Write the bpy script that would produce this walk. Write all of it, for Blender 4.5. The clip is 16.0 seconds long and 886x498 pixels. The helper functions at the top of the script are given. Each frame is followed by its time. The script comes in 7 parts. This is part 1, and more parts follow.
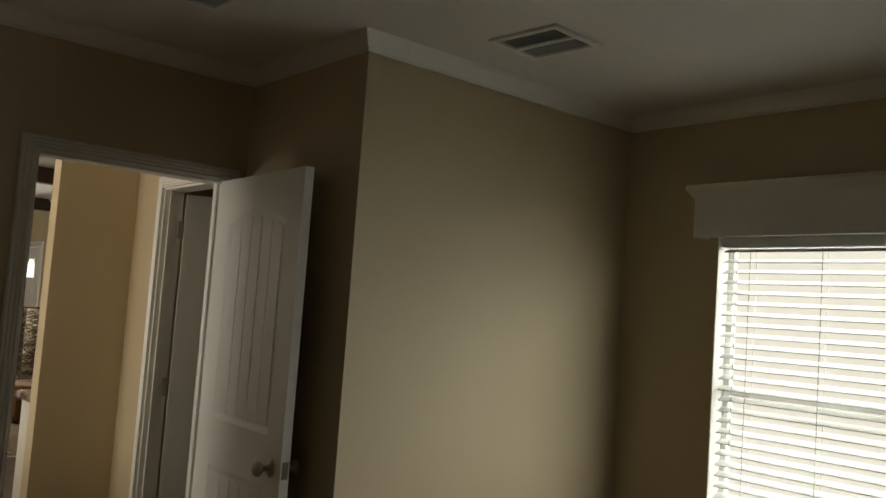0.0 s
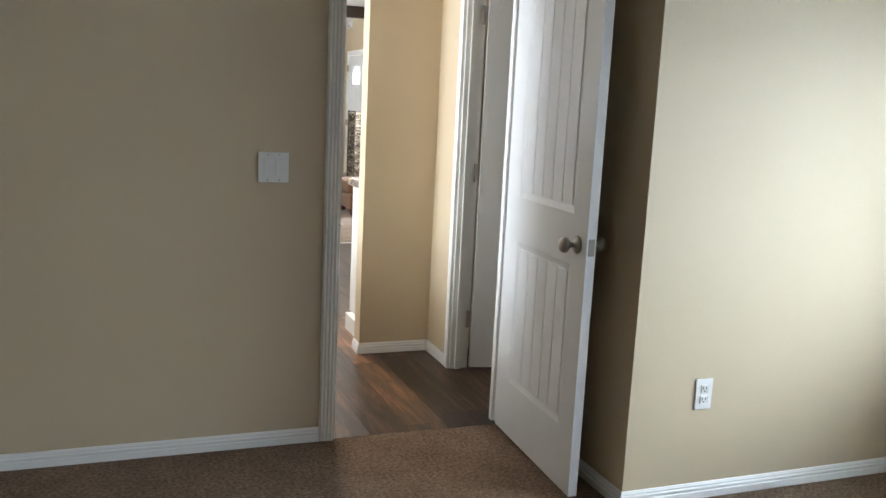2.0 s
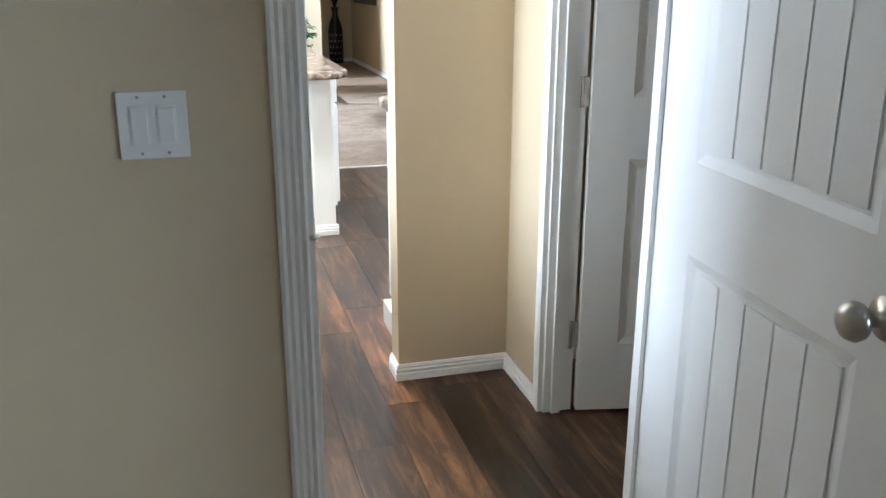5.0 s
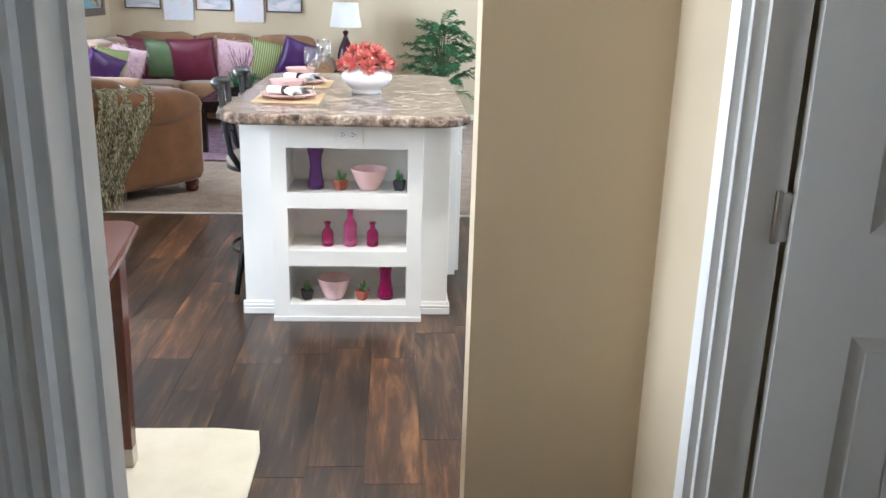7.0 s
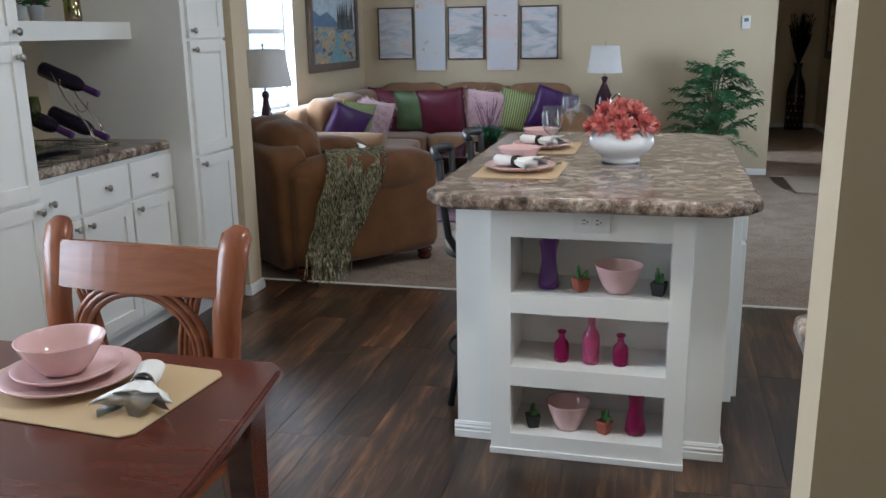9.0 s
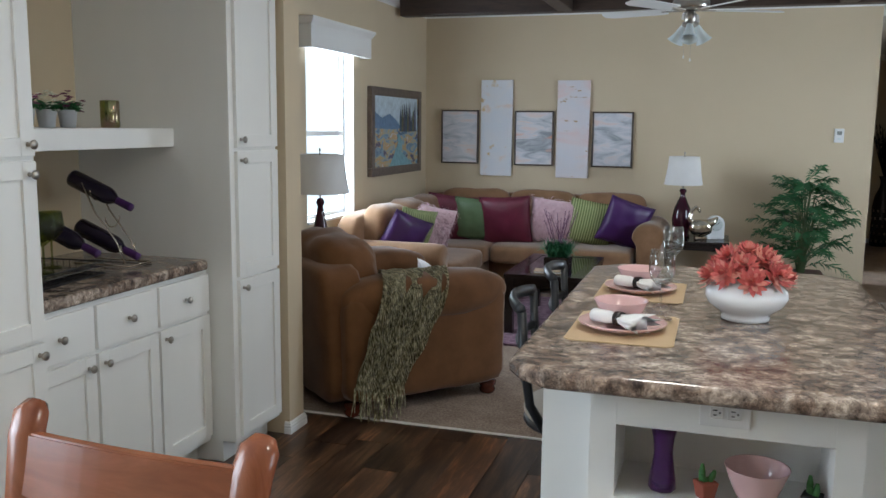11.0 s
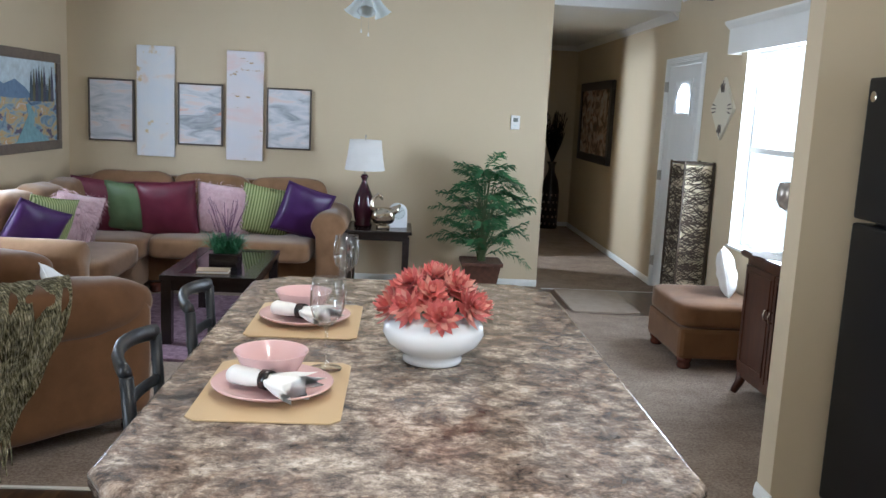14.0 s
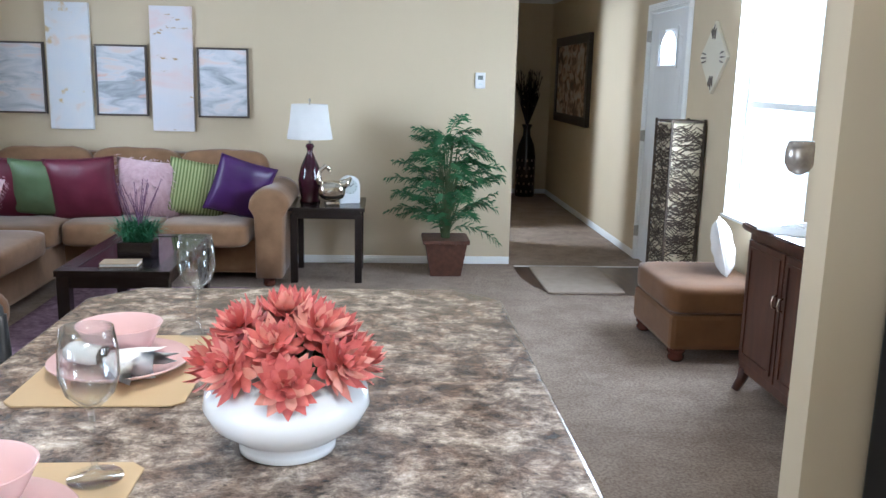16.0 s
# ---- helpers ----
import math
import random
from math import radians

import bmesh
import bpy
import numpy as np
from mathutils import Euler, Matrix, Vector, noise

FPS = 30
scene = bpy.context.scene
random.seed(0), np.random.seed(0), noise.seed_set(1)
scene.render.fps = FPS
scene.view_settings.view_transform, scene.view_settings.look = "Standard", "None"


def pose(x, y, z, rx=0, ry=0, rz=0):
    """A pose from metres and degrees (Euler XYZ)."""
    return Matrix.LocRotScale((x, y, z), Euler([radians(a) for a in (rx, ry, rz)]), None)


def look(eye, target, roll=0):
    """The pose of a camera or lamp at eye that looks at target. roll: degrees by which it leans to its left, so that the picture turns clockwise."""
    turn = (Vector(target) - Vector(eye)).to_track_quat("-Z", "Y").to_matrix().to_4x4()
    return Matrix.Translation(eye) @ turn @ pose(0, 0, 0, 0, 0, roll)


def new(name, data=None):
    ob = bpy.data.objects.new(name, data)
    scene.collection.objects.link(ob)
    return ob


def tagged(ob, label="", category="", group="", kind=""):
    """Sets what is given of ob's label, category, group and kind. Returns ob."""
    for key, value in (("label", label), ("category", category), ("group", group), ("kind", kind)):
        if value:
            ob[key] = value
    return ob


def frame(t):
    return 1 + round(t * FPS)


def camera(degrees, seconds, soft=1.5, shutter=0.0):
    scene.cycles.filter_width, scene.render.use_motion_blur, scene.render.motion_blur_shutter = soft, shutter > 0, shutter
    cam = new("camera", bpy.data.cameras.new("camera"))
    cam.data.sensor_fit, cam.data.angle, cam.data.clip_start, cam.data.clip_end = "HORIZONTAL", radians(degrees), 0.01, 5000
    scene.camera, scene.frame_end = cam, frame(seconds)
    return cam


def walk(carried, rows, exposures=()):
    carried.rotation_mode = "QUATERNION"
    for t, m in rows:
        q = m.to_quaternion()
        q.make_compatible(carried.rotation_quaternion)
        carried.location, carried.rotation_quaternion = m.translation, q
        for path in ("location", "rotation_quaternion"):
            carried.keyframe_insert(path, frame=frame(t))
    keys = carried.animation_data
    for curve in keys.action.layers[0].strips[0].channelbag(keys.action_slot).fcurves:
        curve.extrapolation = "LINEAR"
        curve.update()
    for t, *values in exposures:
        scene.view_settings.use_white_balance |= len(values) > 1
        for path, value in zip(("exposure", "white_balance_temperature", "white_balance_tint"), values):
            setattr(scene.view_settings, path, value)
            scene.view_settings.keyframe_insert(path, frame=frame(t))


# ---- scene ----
cam = camera(54.5, 16.0)
METRES, EYE, TILT, LEAN, TURN = 7.2, 1.52, 0.0, 0.0, -38.8
PATH = [
    (0, (0.374, 0.446, 1.528), (1.668, 1.964, 1.678), 4.1),
    (0.5, (0.39, 0.435, 1.508), (1.476, 2.113, 1.552), 4.0),
    (1, (0.41, 0.454, 1.478), (1.323, 2.231, 1.389), 3.7),
    (1.5, (0.438, 0.457, 1.439), (1.214, 2.288, 1.225), 3.5),
    (2, (0.445, 0.524, 1.414), (1.15, 2.365, 1.079), 2.8),
    (2.5, (0.467, 0.731, 1.386), (1.141, 2.562, 0.947), 2.1),
    (3, (0.532, 1.007, 1.387), (1.188, 2.823, 0.865), 1.8),
    (3.2, (0.571, 1.13, 1.378), (1.225, 2.941, 0.836), 2.0),
    (5.3, (1.164, 2.434, 1.382), (1.644, 4.281, 0.782), 0.2),
    (5.5, (1.211, 2.524, 1.382), (1.654, 4.386, 0.8), 0.7),
    (6, (1.402, 2.821, 1.355), (1.726, 4.719, 0.813), 1.2),
    (6.5, (1.486, 3.045, 1.396), (1.713, 4.954, 0.844), 2.1),
    (7, (1.524, 3.251, 1.424), (1.64, 5.163, 0.847), 1.6),
    (7.5, (1.532, 3.486, 1.426), (1.51, 5.403, 0.856), 1.1),
    (8, (1.558, 3.728, 1.431), (1.357, 5.639, 0.878), -0.0),
    (8.5, (1.555, 3.943, 1.427), (1.199, 5.839, 0.9), -0.9),
    (9, (1.524, 4.143, 1.429), (1.05, 6.023, 0.938), -0.9),
    (9.5, (1.478, 4.322, 1.447), (0.912, 6.192, 1.02), -0.2),
    (9.7, (1.463, 4.392, 1.455), (0.858, 6.257, 1.058), -0.1),
    (11.8, (1.218, 4.907, 1.539), (0.656, 6.808, 1.276), 1.3),
    (12, (1.24, 4.969, 1.537), (0.724, 6.883, 1.274), 1.2),
    (12.5, (1.299, 5.135, 1.54), (0.912, 7.078, 1.265), 0.9),
    (13, (1.32, 5.303, 1.511), (1.088, 7.27, 1.229), 1.3),
    (13.5, (1.316, 5.429, 1.501), (1.251, 7.407, 1.208), 2.0),
    (14, (1.29, 5.456, 1.539), (1.398, 7.428, 1.222), 2.8),
    (14.5, (1.332, 5.629, 1.528), (1.538, 7.591, 1.198), 2.7),
    (15, (1.417, 5.821, 1.513), (1.638, 7.778, 1.166), 1.6),
    (15.5, (1.485, 6.009, 1.513), (1.683, 7.964, 1.143), 1.4),
    (16, (1.525, 6.262, 1.488), (1.67, 8.218, 1.096), 1.4),
]
walk(cam, [(t, look(eye, target, roll)) for t, eye, target, roll in PATH],
     [(0, -1.3, 8600, 10), (0.5, -0.55, 8200, 10), (1.0, 0.1, 7700, 10), (1.5, 0.42, 6600, 10), (2.0, 0.78, 6100, 10), (2.5, 1.02, 5900, 9), (3.0, 1.12, 5600, 8), (5.5, 0.98, 5500, 8), (6.0, 0.68, 5400, 8), (7.0, 0.5, 5600, 10),
      (8.0, 0.22, 6100, 10), (8.5, 0.0, 5900, 10), (9.0, -0.68, 5500, 8), (9.5, -0.9, 5200, 6), (12.0, -0.45, 5900, 8), (13.5, -0.32, 5650, 8), (14.5, -0.12, 5500, 8), (16.0, 0.15, 5300, 8)])

# world and large lights
world = bpy.data.worlds.new("sky")
scene.world = world
world.use_nodes = True
wn = world.node_tree.nodes
wsky = wn.new("ShaderNodeTexSky")
wsky.sky_type, wsky.sun_disc = "NISHITA", False
wsky.sun_elevation, wsky.sun_rotation = radians(62), radians(180)
world.node_tree.links.new(wsky.outputs[0], wn["Background"].inputs[0])
wn["Background"].inputs[1].default_value = 0.12
sun = new("sun", bpy.data.lights.new("sun", "SUN"))
sun.data.energy, sun.data.angle, sun.data.color = 3.5, radians(0.5), (1, 0.95, 0.88)
sun.rotation_euler = (radians(28), 0, 0)

XL, XR, YB, ZC, ZB = -1.57, 3.70, 13.085, 2.64, 2.53


def window_lamp(name, eye, target, w, h, power, tint=(0.90, 0.95, 1.0)):
    """The sky's light in a window's opening."""
    lamp = new(name, bpy.data.lights.new(name, "AREA"))
    lamp.data.shape, lamp.data.size, lamp.data.size_y = "RECTANGLE", w, h
    lamp.data.energy, lamp.data.color = power, tint
    lamp.matrix_world = look(eye, target)
    return lamp


window_lamp("daylight_living_west", (XL - 0.13, 10.83, 1.45), (XL + 1, 10.83, 1.40), 0.86, 1.2, 75)
window_lamp("daylight_living_east", (XR + 0.13, 10.96, 1.38), (XR - 1, 11.02, 1.33), 0.92, 1.3, 80)
window_lamp("daylight_dining", (XL - 0.13, 5.25, 1.45), (XL + 1, 5.25, 1.35), 1.5, 1.25, 85)
window_lamp("daylight_bedroom", (XR + 0.13, 1.78, 1.30), (XR - 1, 1.78, 1.28), 1.42, 1.35, 76, (0.80, 0.91, 1.0))
# lamp of an unseen east window, added to brighten the kitchen
window_lamp("added_daylight_kitchen", (XR + 0.13, 6.7, 1.55), (XR - 1, 6.7, 1.45), 0.9, 0.9, 35)
# no window here: lamp in an unseen room, stands in for its daylight
window_lamp("daylight_side_room", (1.02, 14.6, 1.5), (2, 14.55, 1.4), 0.45, 1.0, 110)
# warm fill lights added under the kitchen ceiling; no fixture is seen or built
for nm, lx, ly, lw in (("kitchen_fill_light", 1.6, 5.9, 32), ("kitchen_fill_light_far", 1.1, 7.9, 20)):
    lp = new(nm, bpy.data.lights.new(nm, "AREA"))
    lp.data.shape, lp.data.size, lp.data.energy, lp.data.color = "DISK", 0.3, lw, (1.0, 0.88, 0.72)
    lp.location = (lx, ly, 2.57)


# ---- materials ----
def ramp(nt, fac, stops):
    r = nt.nodes.new("ShaderNodeValToRGB")
    els = r.color_ramp.elements
    while len(els) < len(stops):
        els.new(0.5)
    for e, (p, c) in zip(els, stops):
        e.position, e.color = p, (*c, 1)
    nt.links.new(fac, r.inputs[0])
    return r.outputs[0]


def noise_tex(nt, scale, detail=4, stretch=(1, 1, 1), rough=0.55, shift=None, space="Object", distort=0.0):
    tc = nt.nodes.new("ShaderNodeTexCoord")
    mp = nt.nodes.new("ShaderNodeMapping")
    mp.inputs["Scale"].default_value = stretch
    nt.links.new(tc.outputs[space], mp.inputs[0])
    if shift is not None:
        nt.links.new(shift, mp.inputs["Location"])
    n = nt.nodes.new("ShaderNodeTexNoise")
    n.inputs["Scale"].default_value, n.inputs["Detail"].default_value = scale, detail
    n.inputs["Roughness"].default_value, n.inputs["Distortion"].default_value = rough, distort
    nt.links.new(mp.outputs[0], n.inputs["Vector"])
    return n.outputs["Fac"]


def base_mat(name, color, rough=0.5, metal=0.0, spec=0.5):
    m = bpy.data.materials.new(name)
    m.use_nodes = True
    b = m.node_tree.nodes["Principled BSDF"]
    b.inputs["Base Color"].default_value = (*color, 1)
    b.inputs["Roughness"].default_value, b.inputs["Metallic"].default_value = rough, metal
    b.inputs["Specular IOR Level"].default_value = spec
    return m, m.node_tree, b


def bump(nt, b, height, strength=0.3, dist=0.002):
    bp = nt.nodes.new("ShaderNodeBump")
    bp.inputs["Strength"].default_value, bp.inputs["Distance"].default_value = strength, dist
    nt.links.new(height, bp.inputs["Height"])
    nt.links.new(bp.outputs[0], b.inputs["Normal"])


def mottled(name, c1, c2, rough=0.6, scale=6, bscale=200, bstr=0.3, bdist=0.001, metal=0.0, spec=0.5, stretch=(1, 1, 1), space="Object", sheen=0.0):
    m, nt, b = base_mat(name, c1, rough, metal, spec)
    nt.links.new(ramp(nt, noise_tex(nt, scale, 5, stretch, space=space), [(0.3, c1), (0.7, c2)]), b.inputs["Base Color"])
    bump(nt, b, noise_tex(nt, bscale, 3, stretch, space=space), bstr, bdist)
    if sheen:
        b.inputs["Sheen Weight"].default_value, b.inputs["Sheen Roughness"].default_value = sheen, 0.4
    return m


WALL = mottled("beige_wall_paint", (0.575, 0.475, 0.325), (0.60, 0.50, 0.345), 0.62, 1.5, 260, 0.12, 0.001)
CEIL = mottled("ceiling_paint", (0.74, 0.74, 0.72), (0.78, 0.78, 0.76), 0.9, 2, 90, 0.5, 0.002)
TRIM = mottled("white_trim_paint", (0.79, 0.79, 0.77), (0.83, 0.83, 0.81), 0.38, 3, 120, 0.05, 0.0005)
DOORW = mottled("white_door_paint", (0.76, 0.77, 0.77), (0.80, 0.81, 0.81), 0.42, 3, 100, 0.12, 0.0008, stretch=(1, 1, 0.15))
CABW = mottled("white_cabinet_paint", (0.80, 0.80, 0.77), (0.84, 0.84, 0.81), 0.40, 4, 90, 0.08, 0.0006, stretch=(1, 1, 0.2))
NICKEL = mottled("brushed_nickel", (0.38, 0.36, 0.32), (0.46, 0.43, 0.39), 0.28, 20, 300, 0.05, 0.0003, metal=1.0)
PLASTIC = base_mat("white_plastic", (0.78, 0.78, 0.77), 0.35)[0]
DARKSLOT = base_mat("dark_slot", (0.02, 0.02, 0.02), 0.6)[0]
BLACKIRON = mottled("black_iron", (0.008, 0.009, 0.011), (0.014, 0.015, 0.018), 0.38, 12, 150, 0.1, 0.0004, spec=0.4)


def thin_glass(name, tint, gloss=1.0):
    """Thin clear glass: straight through, with a mirror gloss that grows at grazing angles."""
    m = bpy.data.materials.new(name)
    m.use_nodes = True
    nt = m.node_tree
    nt.nodes.remove(nt.nodes["Principled BSDF"])
    tr, gl, mx, fn, mu = (nt.nodes.new("ShaderNode" + k) for k in ("BsdfTransparent", "BsdfGlossy", "MixShader", "LayerWeight", "Math"))
    tr.inputs[0].default_value = (*tint, 1)
    gl.inputs["Roughness"].default_value = 0.03
    fn.inputs[0].default_value = 0.5
    mu.operation, mu.inputs[1].default_value = "POWER", 4.0
    sc = nt.nodes.new("ShaderNodeMath")
    sc.operation, sc.inputs[1].default_value, sc.inputs[2].default_value = "MULTIPLY_ADD", 0.55 * gloss, 0.045 * gloss
    nt.links.new(fn.outputs["Facing"], mu.inputs[0])
    nt.links.new(mu.outputs[0], sc.inputs[0])
    nt.links.new(sc.outputs[0], mx.inputs[0])
    nt.links.new(tr.outputs[0], mx.inputs[1])
    nt.links.new(gl.outputs[0], mx.inputs[2])
    nt.links.new(mx.outputs[0], nt.nodes["Material Output"].inputs[0])
    return m


GLASS = thin_glass("clear_glass", (0.95, 0.965, 0.97), 2.1)
PANE = thin_glass("window_pane_glass", (0.97, 0.98, 0.98), 0.4)


def tinted_glass(name, c):
    m, nt, b = base_mat(name, c, 0.06)
    b.inputs["Transmission Weight"].default_value, b.inputs["IOR"].default_value = 0.75, 1.4
    return m


def carpet_mat(name, c1, c2, c3):
    m, nt, b = base_mat(name, c1, 0.95, spec=0.1)
    mix = nt.nodes.new("ShaderNodeMix")
    mix.data_type, mix.blend_type = "RGBA", "MULTIPLY"
    mix.inputs["Factor"].default_value = 1.0
    nt.links.new(ramp(nt, noise_tex(nt, 4.5, 10, rough=0.78, distort=0.3), [(0.40, c1), (0.60, c2)]), mix.inputs["A"])
    nt.links.new(ramp(nt, noise_tex(nt, 75, 4, rough=0.7), [(0.36, c3), (0.62, (1.08, 1.08, 1.08))]), mix.inputs["B"])
    nt.links.new(mix.outputs["Result"], b.inputs["Base Color"])
    bump(nt, b, noise_tex(nt, 220, 3, rough=0.7), 0.9, 0.006)
    return m


CARPET_BED = carpet_mat("brown_carpet", (0.30, 0.215, 0.155), (0.235, 0.165, 0.115), (0.45, 0.40, 0.36))
CARPET = carpet_mat("taupe_carpet", (0.385, 0.31, 0.25), (0.285, 0.225, 0.18), (0.65, 0.6, 0.56))


def wood(name, c1, c2, c3, rough=0.35, scale=3, stretch=(12, 1, 12), random_tone=False, bstr=0.15, spec=0.5, lo=0.55, hi=1.25):
    m, nt, b = base_mat(name, c1, rough, spec=spec)
    shift = None
    if random_tone:
        oi = nt.nodes.new("ShaderNodeObjectInfo")
        mul = nt.nodes.new("ShaderNodeMath")
        mul.operation = "MULTIPLY"
        mul.inputs[1].default_value = 57.0
        nt.links.new(oi.outputs["Random"], mul.inputs[0])
        shift = mul.outputs[0]
    col = ramp(nt, noise_tex(nt, scale, 8, stretch, 0.65, shift, distort=0.8), [(0.28, c1), (0.5, c2), (0.74, c3)])
    if random_tone:
        mix = nt.nodes.new("ShaderNodeMix")
        mix.data_type, mix.blend_type = "RGBA", "MULTIPLY"
        mix.inputs["Factor"].default_value = 1.0
        tone = ramp(nt, oi.outputs["Random"], [(0.0, (lo, lo * 0.98, lo * 0.97)), (0.5, (0.72, 0.71, 0.70)), (0.8, (1.05, 0.98, 0.90)), (1.0, (hi * 1.5, hi * 1.22, hi * 0.98))])
        nt.links.new(col, mix.inputs["A"])
        nt.links.new(tone, mix.inputs["B"])
        mix2 = nt.nodes.new("ShaderNodeMix")
        mix2.data_type, mix2.blend_type = "RGBA", "MULTIPLY"
        mix2.inputs["Factor"].default_value = 1.0
        nt.links.new(mix.outputs["Result"], mix2.inputs["A"])
        nt.links.new(ramp(nt, noise_tex(nt, 2.6, 4, (2.2, 0.8, 1), shift=shift), [(0.35, (0.5, 0.5, 0.5)), (0.65, (1.35, 1.3, 1.25))]), mix2.inputs["B"])
        col = mix2.outputs["Result"]
    nt.links.new(col, b.inputs["Base Color"])
    bump(nt, b, noise_tex(nt, scale * 5, 6, stretch, 0.7, shift), bstr, 0.001)
    return m


PLANK = wood("brown_plank_vinyl", (0.018, 0.011, 0.008), (0.072, 0.041, 0.025), (0.27, 0.148, 0.076), 0.3, 2.4, (9, 0.9, 1), True, 0.25, lo=0.45)
CHERRY = wood("cherry_wood", (0.17, 0.05, 0.022), (0.23, 0.075, 0.032), (0.30, 0.105, 0.048), 0.26, 1.5, (2, 14, 14), bstr=0.05)
CHERRYV = wood("cherry_wood_upright", (0.17, 0.05, 0.022), (0.23, 0.075, 0.032), (0.30, 0.105, 0.048), 0.26, 1.5, (14, 14, 2), bstr=0.05)
MAHOG = wood("dark_mahogany", (0.058, 0.014, 0.009), (0.085, 0.022, 0.013), (0.115, 0.033, 0.019), 0.18, 1.2, (2, 10, 10), bstr=0.03)
WALNUT = wood("walnut_red_wood", (0.035, 0.012, 0.008), (0.065, 0.023, 0.013), (0.11, 0.04, 0.02), 0.3, 1.5, (12, 12, 2), bstr=0.08)
ESPRESSO = wood("espresso_wood", (0.008, 0.005, 0.004), (0.014, 0.009, 0.008), (0.022, 0.014, 0.012), 0.22, 1.5, (10, 2, 10), bstr=0.05)
BEAMW = wood("dark_beam_wood", (0.018, 0.010, 0.007), (0.035, 0.019, 0.012), (0.055, 0.03, 0.019), 0.5, 2, (2, 12, 12), bstr=0.3)
FRAMEW = wood("grey_brown_frame_wood", (0.09, 0.065, 0.05), (0.13, 0.10, 0.08), (0.17, 0.13, 0.10), 0.4, 3, (6, 6, 6))


def laminate_mat():
    m, nt, b = base_mat("stone_pattern_laminate", (0.3, 0.25, 0.2), 0.17)
    big = noise_tex(nt, 5.5, 6, (1.2, 1, 1), 0.6, distort=1.2)
    mid = noise_tex(nt, 17, 14, (0.95, 1.1, 1), 0.82, distort=0.25)
    fine = noise_tex(nt, 55, 8, (0.95, 1.1, 1), 0.78, distort=0.3)
    c_mid = ramp(nt, mid, [(0.34, (0.035, 0.031, 0.031)), (0.42, (0.095, 0.080, 0.073)), (0.465, (0.19, 0.158, 0.136)), (0.51, (0.275, 0.235, 0.205)), (0.56, (0.46, 0.41, 0.36)), (0.63, (0.64, 0.59, 0.53)), (0.74, (0.34, 0.32, 0.31))])
    c_big = ramp(nt, big, [(0.34, (0.42, 0.40, 0.40)), (0.44, (0.72, 0.60, 0.52)), (0.53, (0.98, 0.92, 0.86)), (0.66, (1.22, 1.16, 1.08))])
    c_fin = ramp(nt, fine, [(0.36, (0.22, 0.21, 0.21)), (0.43, (0.85, 0.83, 0.82)), (0.57, (1.0, 1.0, 1.0)), (0.63, (1.55, 1.5, 1.45))])
    a, c = nt.nodes.new("ShaderNodeMix"), nt.nodes.new("ShaderNodeMix")
    for mx in (a, c):
        mx.data_type, mx.blend_type = "RGBA", "MULTIPLY"
        mx.inputs["Factor"].default_value = 1.0
    nt.links.new(c_mid, a.inputs["A"]), nt.links.new(c_big, a.inputs["B"])
    nt.links.new(a.outputs["Result"], c.inputs["A"]), nt.links.new(c_fin, c.inputs["B"])
    nt.links.new(c.outputs["Result"], b.inputs["Base Color"])
    bump(nt, b, mid, 0.10, 0.0010)
    return m


LAMINATE = laminate_mat()
SUEDE = mottled("brown_microsuede", (0.165, 0.078, 0.032), (0.112, 0.051, 0.020), 0.85, 7, 160, 0.3, 0.0015, spec=0.2, sheen=0.25)
SUEDE2 = mottled("tan_microsuede", (0.27, 0.155, 0.083), (0.19, 0.105, 0.053), 0.85, 7, 160, 0.25, 0.0012, spec=0.2, sheen=0.35)
BURGUNDY = mottled("burgundy_satin", (0.095, 0.012, 0.028), (0.135, 0.019, 0.04), 0.42, 8, 120, 0.15, 0.001)
PURPLE = mottled("purple_satin", (0.045, 0.012, 0.085), (0.065, 0.016, 0.12), 0.4, 8, 120, 0.15, 0.001)
GREENP = mottled("sage_green_satin", (0.085, 0.13, 0.06), (0.11, 0.165, 0.08), 0.5, 8, 120, 0.15, 0.001)
PINKFUR = mottled("pale_pink_fur", (0.62, 0.42, 0.46), (0.75, 0.56, 0.60), 0.9, 30, 300, 0.8, 0.004, spec=0.1, sheen=0.4)
PURPLERUG = mottled("mauve_shag", (0.14, 0.08, 0.11), (0.32, 0.22, 0.27), 0.95, 28, 260, 0.9, 0.006, spec=0.1)
WHITERUG = mottled("cream_shag", (0.66, 0.61, 0.48), (0.74, 0.69, 0.56), 0.95, 8, 180, 0.7, 0.003, spec=0.1)
PINKCER = mottled("pale_pink_ceramic", (0.66, 0.44, 0.43), (0.69, 0.47, 0.46), 0.12, 6, 60, 0.02, 0.0004)
WHITECER = mottled("white_ceramic", (0.76, 0.78, 0.80), (0.79, 0.81, 0.83), 0.1, 3, 40, 0.02, 0.0004)
MATTAN = mottled("tan_placemat_vinyl", (0.50, 0.36, 0.20), (0.54, 0.40, 0.235), 0.5, 6, 400, 0.4, 0.0008)
NAPKIN = mottled("white_linen", (0.76, 0.75, 0.73), (0.81, 0.80, 0.78), 0.85, 10, 500, 0.4, 0.0006, spec=0.2)
SHADE = mottled("white_lampshade_fabric", (0.72, 0.71, 0.69), (0.76, 0.75, 0.73), 0.9, 10, 400, 0.3, 0.0006)
FRIDGE = mottled("black_textured_enamel", (0.004, 0.0045, 0.005), (0.006, 0.0065, 0.008), 0.34, 8, 180, 0.3, 0.0006, spec=0.22)
PLUMGLASS = mottled("plum_glazed_ceramic", (0.03, 0.006, 0.014), (0.05, 0.01, 0.02), 0.08, 5, 30, 0.02, 0.0004)
